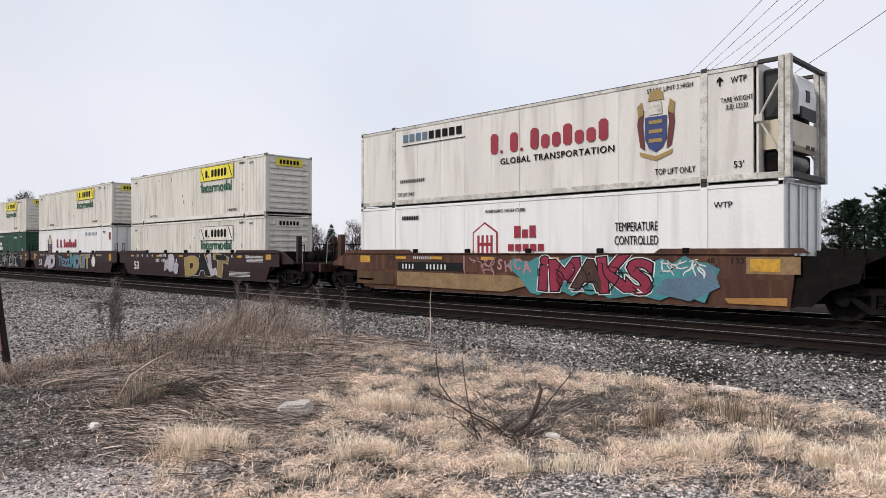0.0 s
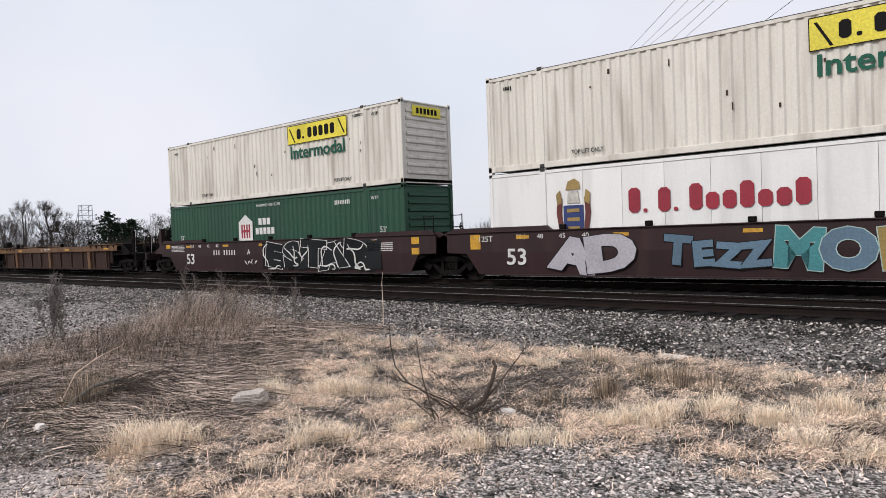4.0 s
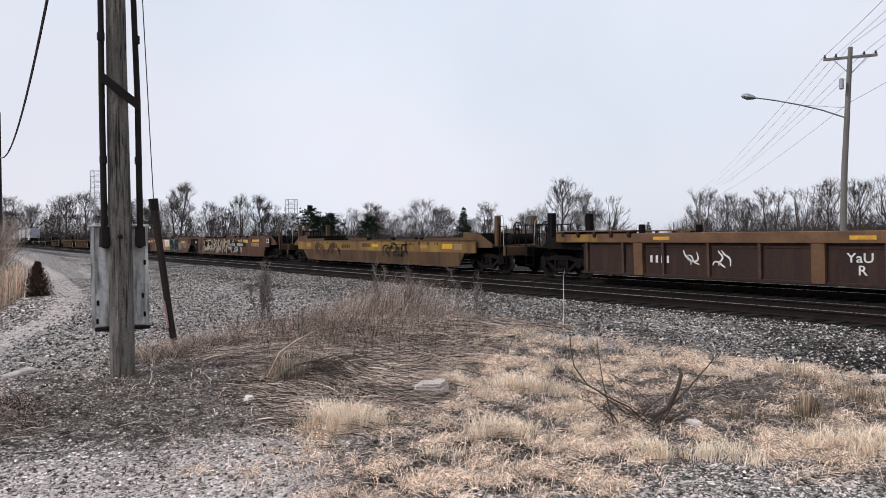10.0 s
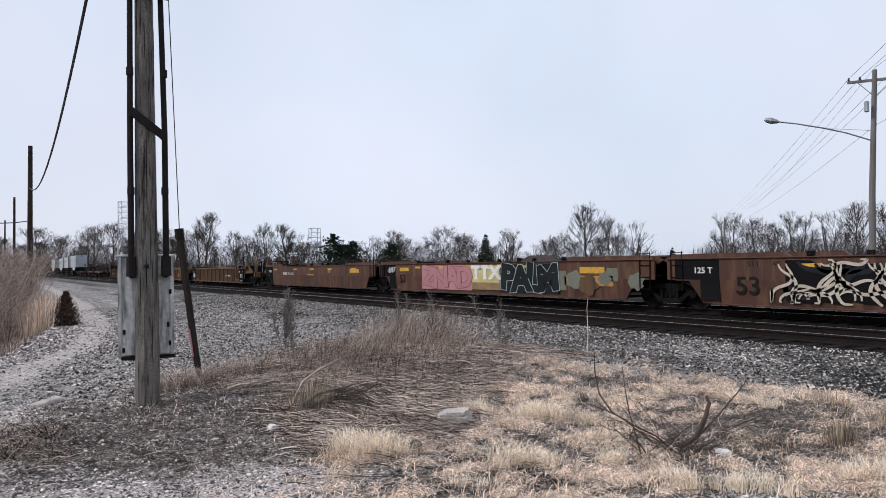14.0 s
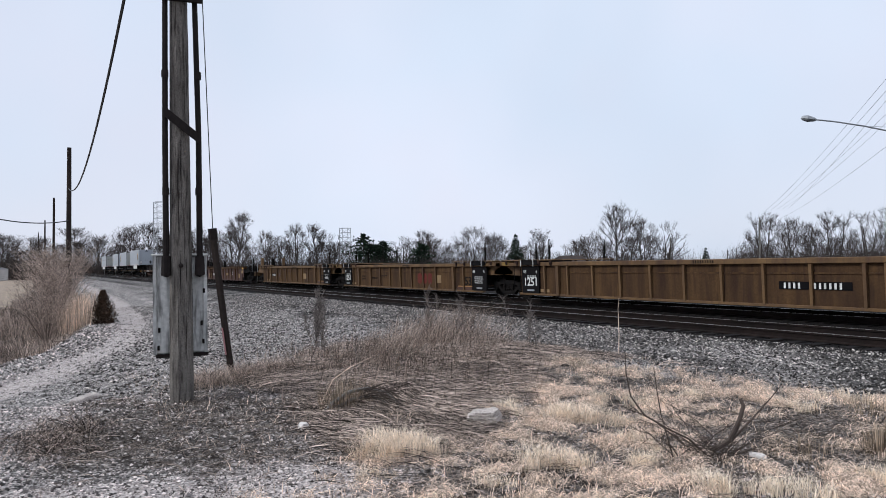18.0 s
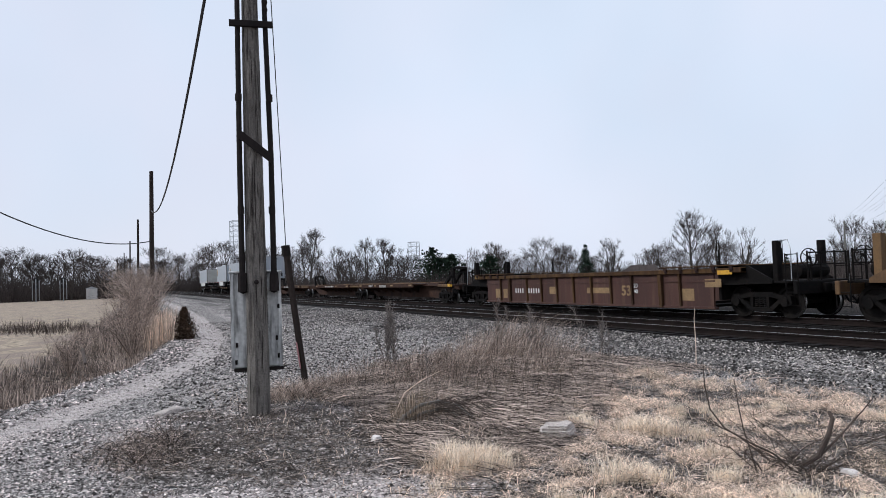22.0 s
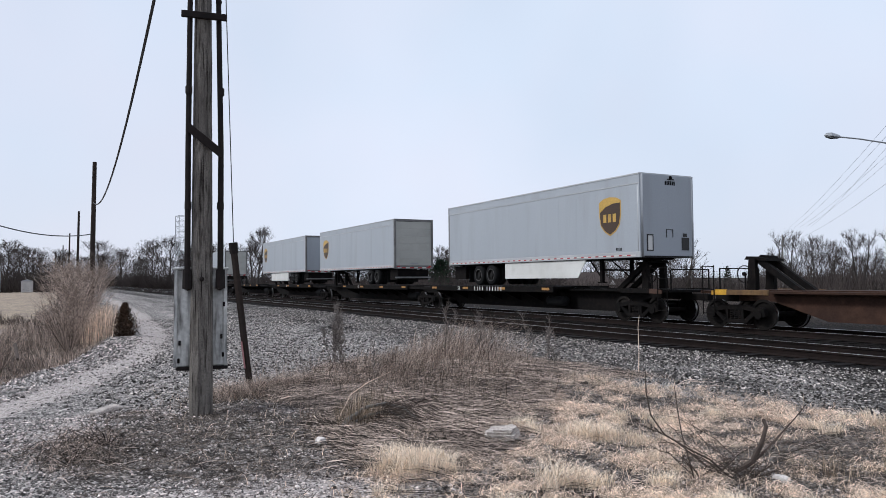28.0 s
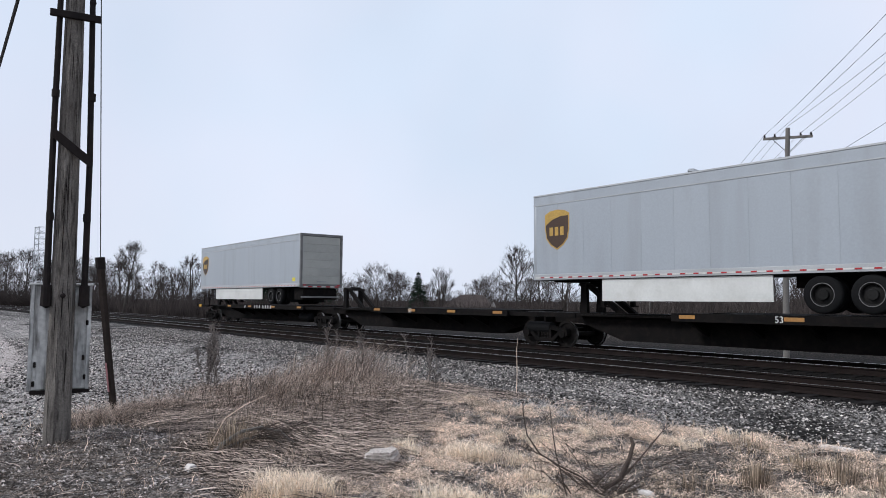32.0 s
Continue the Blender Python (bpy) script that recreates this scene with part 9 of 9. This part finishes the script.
def clutter():
    slab = thing("concrete_slab", "broken layered concrete slab lying in dead grass", "slab", pose(-6.1, 3.98, ground_z(-6.1, 3.98) + 0.08, 12, -4, 40) @ Matrix.Scale(0.95, 4))
    for k, (poly, z0, z1) in enumerate((([(-0.17, -0.10), (0.15, -0.12), (0.18, 0.02), (0.13, 0.11), (-0.14, 0.10), (-0.2, 0.03)], -0.02, 0.035), ([(-0.15, -0.09), (0.12, -0.10), (0.17, 0.02), (0.1, 0.1), (-0.15, 0.08)], 0.038, 0.062), ([(-0.08, -0.08), (0.12, -0.09), (0.16, 0.02), (0.08, 0.08)], 0.064, 0.085))):
        part("layer", Geo().prism(poly, z0, z1, axis="z"), "stone", slab)
    rock("white_stone", "chalky white stone on the grass", -3.70, 5.16, (0.13, 0.08, 0.07), 7, "pale_stone", turn=10)
    rock("stone", "pale stone at the edge of the grass", -6.9, 2.46, (0.11, 0.09, 0.09), 11, "pale_stone")
    rock("road_slab", "flat pale stone beside the service road", -10.09, 0.73, (0.62, 0.14, 0.09), 13, "stone", turn=150)
    rock("flat_stone", "flat pale stone at the foot of the ballast", -3.6, 8.6, (0.36, 0.22, 0.06), 17, "pale_stone")
    for k, (sx, sy, hgt, bushy, stems) in enumerate(((-13.9, 5.35, 1.25, 1.5, 4), (-13.4, 5.1, 0.95, 1.2, 3), (-11.7, 8.75, 1.05, 1.0, 2), (-12.5, 8.1, 1.1, 1.0, 2), (-9.9, 4.4, 0.85, 0.4, 1), (-11.0, 6.9, 1.0, 0.9, 2), (-10.6, 8.2, 1.0, 0.9, 1), (-12.9, 7.4, 1.15, 1.2, 3), (-9.3, 7.3, 0.75, 0.6, 1), (-12.3, 4.7, 0.8, 1.0, 3))):
        sapling(sx, sy, hgt, 3 + k, "leafless grey sapling among dry weeds" if stems > 1 else "thin leafless weed stem", bushy=bushy, stems=stems)
    solo("dry_weed", Geo().tube([(-9.35, 9.2, -0.1), (-9.33, 9.2, 0.35), (-9.36, 9.22, 0.78), (-9.33, 9.22, 0.98)], [0.007, 0.006, 0.005, 0.003], 4), "straw", "single pale weed standing in the ballast", "weed", pose(0, 0, 0, 0, 0, 0.9))
    rnd = random.Random(4)
    bush = thing("dead_bush", "low dead bush of dark sprawling twigs round a broken stump", "bush", pose(0, 0, 0))
    part("stump", Geo().tube([(-4.18, 4.78, -0.06), (-4.1, 4.92, 0.03), (-3.98, 5.01, 0.14), (-3.93, 5.08, 0.31), (-3.92, 5.12, 0.43), (-3.95, 5.12, 0.48)], [0.017, 0.02, 0.022, 0.018, 0.017, 0.013], 6), "twig", bush)
    part("bent_twig", Geo().tube([(-4.03, 4.84, 0.01), (-4.13, 4.69, 0.17), (-4.23, 4.54, 0.26), (-4.35, 4.42, 0.36), (-4.46, 4.38, 0.5), (-4.52, 4.39, 0.69), (-4.52, 4.39, 0.86)], [0.009, 0.008, 0.0075, 0.007, 0.006, 0.005, 0.003], 5), "twig", bush)
    part("upright_twig", Geo().tube([(-4.14, 4.54, -0.02), (-4.18, 4.51, 0.18), (-4.25, 4.51, 0.37), (-4.27, 4.49, 0.56), (-4.29, 4.48, 0.76)], [0.007, 0.0065, 0.005, 0.004, 0.0025], 5), "twig", bush)
    part("forked_twig", Geo().tube([(-3.96, 5.04, 0.16), (-3.85, 5.17, 0.35), (-3.78, 5.29, 0.5), (-3.72, 5.33, 0.6)], [0.009, 0.007, 0.005, 0.003], 5), "twig", bush)
    g = Geo()
    for k in range(46):
        b = Vector((rnd.gauss(-4.08, 0.16), rnd.gauss(4.85, 0.12), 0.02))
        a = rnd.gauss(0.95, 0.9) + (math.pi if rnd.random() < 0.3 else 0)
        L, up = rnd.uniform(0.2, 0.7), rnd.uniform(0.1, 0.9)
        pts = [b]
        for i in range(4):
            d = Vector((math.cos(a), math.sin(a), up))
            pts.append(pts[-1] + d * L / 4)
            a += rnd.gauss(0, 0.25)
            up -= rnd.uniform(0.0, 0.3)
        g.tube(pts, [0.0045, 0.0038, 0.003, 0.0024, 0.0016], 4, False)
        for j in range(3):
            q = rnd.choice(pts[1:])
            g.tube([q, q + Vector((rnd.uniform(-1, 1), rnd.uniform(-1, 1), rnd.uniform(-0.2, 0.9))) * 0.16], [0.003, 0.0015], 3, False)
    part("tangle", g.mesh("tangle", "twig", fix=False), "twig", bush)
    branch = thing("fallen_branch", "arching dead grey branch lying on the grass", "branch", pose(0, 0, 0))
    part("limb", Geo().tube([(-7.36, 2.68, 0.0), (-7.48, 2.85, 0.12), (-7.59, 3.11, 0.21), (-7.6, 3.34, 0.23), (-7.51, 3.53, 0.18), (-7.35, 3.64, 0.06)], [0.026, 0.024, 0.02, 0.016, 0.011, 0.005], 6), "grey_pole", branch)
    part("limb", Geo().tube([(-7.36, 2.68, 0.0), (-7.46, 2.88, 0.07), (-7.57, 3.15, 0.13), (-7.57, 3.39, 0.14), (-7.39, 3.56, 0.04)], [0.02, 0.018, 0.015, 0.01, 0.004], 6), "grey_pole", branch)
    part("long_stalk", Geo().tube([(-7.7, 2.82, 0.1), (-7.75, 2.98, 0.34), (-7.77, 3.2, 0.46), (-7.76, 3.47, 0.56)], [0.007, 0.006, 0.005, 0.003], 4), "straw", branch)
    g = Geo()
    for k in range(46):
        b = Vector((-7.55 + rnd.gauss(0, 0.05), 3.4 + rnd.gauss(0, 0.12), rnd.uniform(0.1, 0.22)))
        a = rnd.gauss(0.9, 0.6)
        L = rnd.uniform(0.2, 0.7)
        g.tube([b, b + Vector((math.cos(a) * L * 0.5, math.sin(a) * L * 0.5, rnd.uniform(-0.02, 0.1))), b + Vector((math.cos(a) * L, math.sin(a) * L, rnd.uniform(-0.16, 0.0)))], [0.005, 0.004, 0.002], 4, False)
    tagged(part("twig_tangle", g.mesh("twig_tangle", "twig", fix=False), "twig", branch), kind="stuff")
    # The cedar, scrub and tall weeds along the service road.
    x, y = -23.9, 1.85
    rnd = random.Random(8)
    g = Geo()
    for k in range(2600):
        a, f = rnd.uniform(0, 6.28), rnd.random()
        r = 0.46 * (1 - f) ** 0.75 * min(1.0, 0.6 + 2 * f) * (1 + 0.45 * math.sin(3 * a + 5 * f) * math.sin(9 * f + a)) * rnd.uniform(0.05, 1.15)
        p = Vector((r * math.cos(a), r * math.sin(a), 0.98 * f))
        q = Vector((rnd.uniform(-1, 1), rnd.uniform(-1, 1), rnd.uniform(0.2, 1.2))) * 0.09
        s = Vector((-math.sin(a), math.cos(a), 0)) * 0.03
        g.add([p - s, p + s, p + q], [(0, 1, 2)])
    solo("cedar_bush", g.mesh("cedar_bush", "rusty_bush", fix=False), "rusty_bush", "small rust-brown cedar at the road's edge", "bush", pose(x, y, ground_z(x, y) - 0.02))
    for k, (sx, sy, hgt, spr) in enumerate(((-24.6, 0.75, 1.9, 0.9), (-26.2, 0.7, 2.5, 1.1), (-28.0, 1.0, 2.9, 1.3), (-31.0, 1.2, 3.1, 1.5), (-35.0, 1.5, 3.3, 1.7), (-40.0, 1.7, 3.4, 1.8), (-46.0, 1.9, 3.6, 2.0), (-53.0, 2.2, 3.8, 2.4), (-62.0, 2.6, 4.0, 2.6), (-74.0, 3.0, 4.2, 3.0), (-21.5, -0.9, 1.2, 0.7))):
        shrub(sx, sy, hgt, spr, 70 + k, "leafless brown roadside scrub", "brush", stems=46)
    for k, (sx, sy, hgt) in enumerate(((-19.0, -2.4, 1.5), (-16.2, -2.0, 1.6), (-21.8, -3.6, 1.9), (-14.5, -1.9, 1.3), (-25.5, -4.2, 1.8))):
        sapling(sx, sy, hgt, 90 + k, "thin leafless weed stem by the ditch", bushy=0.9)
    shrub(-8.0, 0.6, 0.3, 0.6, 33, "low grey dead weed beside the road", "thatch", stems=22)
    shrub(-7.3, 0.25, 0.26, 0.5, 34, "low grey dead weed beside the road", "thatch", stems=20)
    solo("fallen_pole", Geo().tube([(-21.0, -0.9, 0.1), (-17.5, -0.7, 0.05)], [0.05, 0.03], 6), "twig", "fallen dead limb along the ditch", "branch")


def strew():
    def ballast(rnd):
        x = -46 + 54 * rnd.rand() ** 0.7
        return x, 7.6 + 5.5 * rnd.rand() ** 0.7
    pebbles("ballast_stones", 66000, ballast, lambda r: 0.008 + 0.02 * r.rand() ** 1.6, "coarse grey ballast stones along the track shoulder", seed=3)

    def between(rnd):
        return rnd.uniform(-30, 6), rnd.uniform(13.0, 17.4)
    # Stones as black as the ties, with the bed's shade in their colour.
    pebbles("bed_stones", 5000, between, lambda r: r.uniform(0.02, 0.04), "near-black ballast between the rails", "tie", seed=4)

    def yard(rnd):
        x, y = rnd.uniform(-22, 3), rnd.uniform(-3.5, 5.5)
        z = zone_at(x, y)
        if z[0] > 0.55 or y < road_y(x) - 1.2 or (z[1] > 0.6 and rnd.rand() < 0.6):
            return None, None
        return x, y
    pebbles("loose_gravel", 30000, yard, lambda r: 0.004 + 0.02 * r.rand() ** 3, "loose pale gravel over packed dirt", "grit", seed=5)

    def near_yard(rnd):
        x, y = rnd.uniform(-10.0, 1.0), rnd.uniform(-1.5, 5.6)
        if zone_at(x, y)[0] > 0.5 and rnd.rand() < 0.8 or math.hypot(x, y) < 2.0:
            return None, None
        return x, y
    pebbles("yard_pebbles", 52000, near_yard, lambda r: 0.004 + 0.016 * r.rand() ** 2.6, "fine pale gravel trodden into the dirt", "pebble", seed=8)

    def flank(rnd):
        x, y = rnd.uniform(-34, -8.5), rnd.uniform(0.5, 9.0)
        z = zone_at(x, y)
        if z[0] > 0.5 or (z[1] > 0.6 and rnd.rand() < 0.7):
            return None, None
        return x, y
    pebbles("flank_gravel", 17000, flank, lambda r: r.uniform(0.008, 0.03), "grey gravel between road and track", seed=6)

    def verge(rnd):
        x = -9.6 - 14 * rnd.rand()
        return x, road_y(x) - rnd.uniform(0.3, 1.3)
    pebbles("verge_gravel", 2600, verge, lambda r: 0.008 + 0.03 * r.rand() ** 2, "pale gravel spilling into the ditch", "pebble", seed=7)



ground()
track(NEAR_Y, "near_track", "empty near track of rusty rails on dark ties")
track(TRACK_Y, "far_track", "far track of rails on dark ties that carries the train")
near_pole()
street_pole()
left_line()
lattice_tower(-66.95, 210, 2.95, "grey lattice pylon far behind bare trees")
lattice_tower(-80.75, 190, 4.95, "grey lattice pylon far behind bare trees")
house()
woods()
clutter()
weeds()
strew()
consist()
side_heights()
motions()
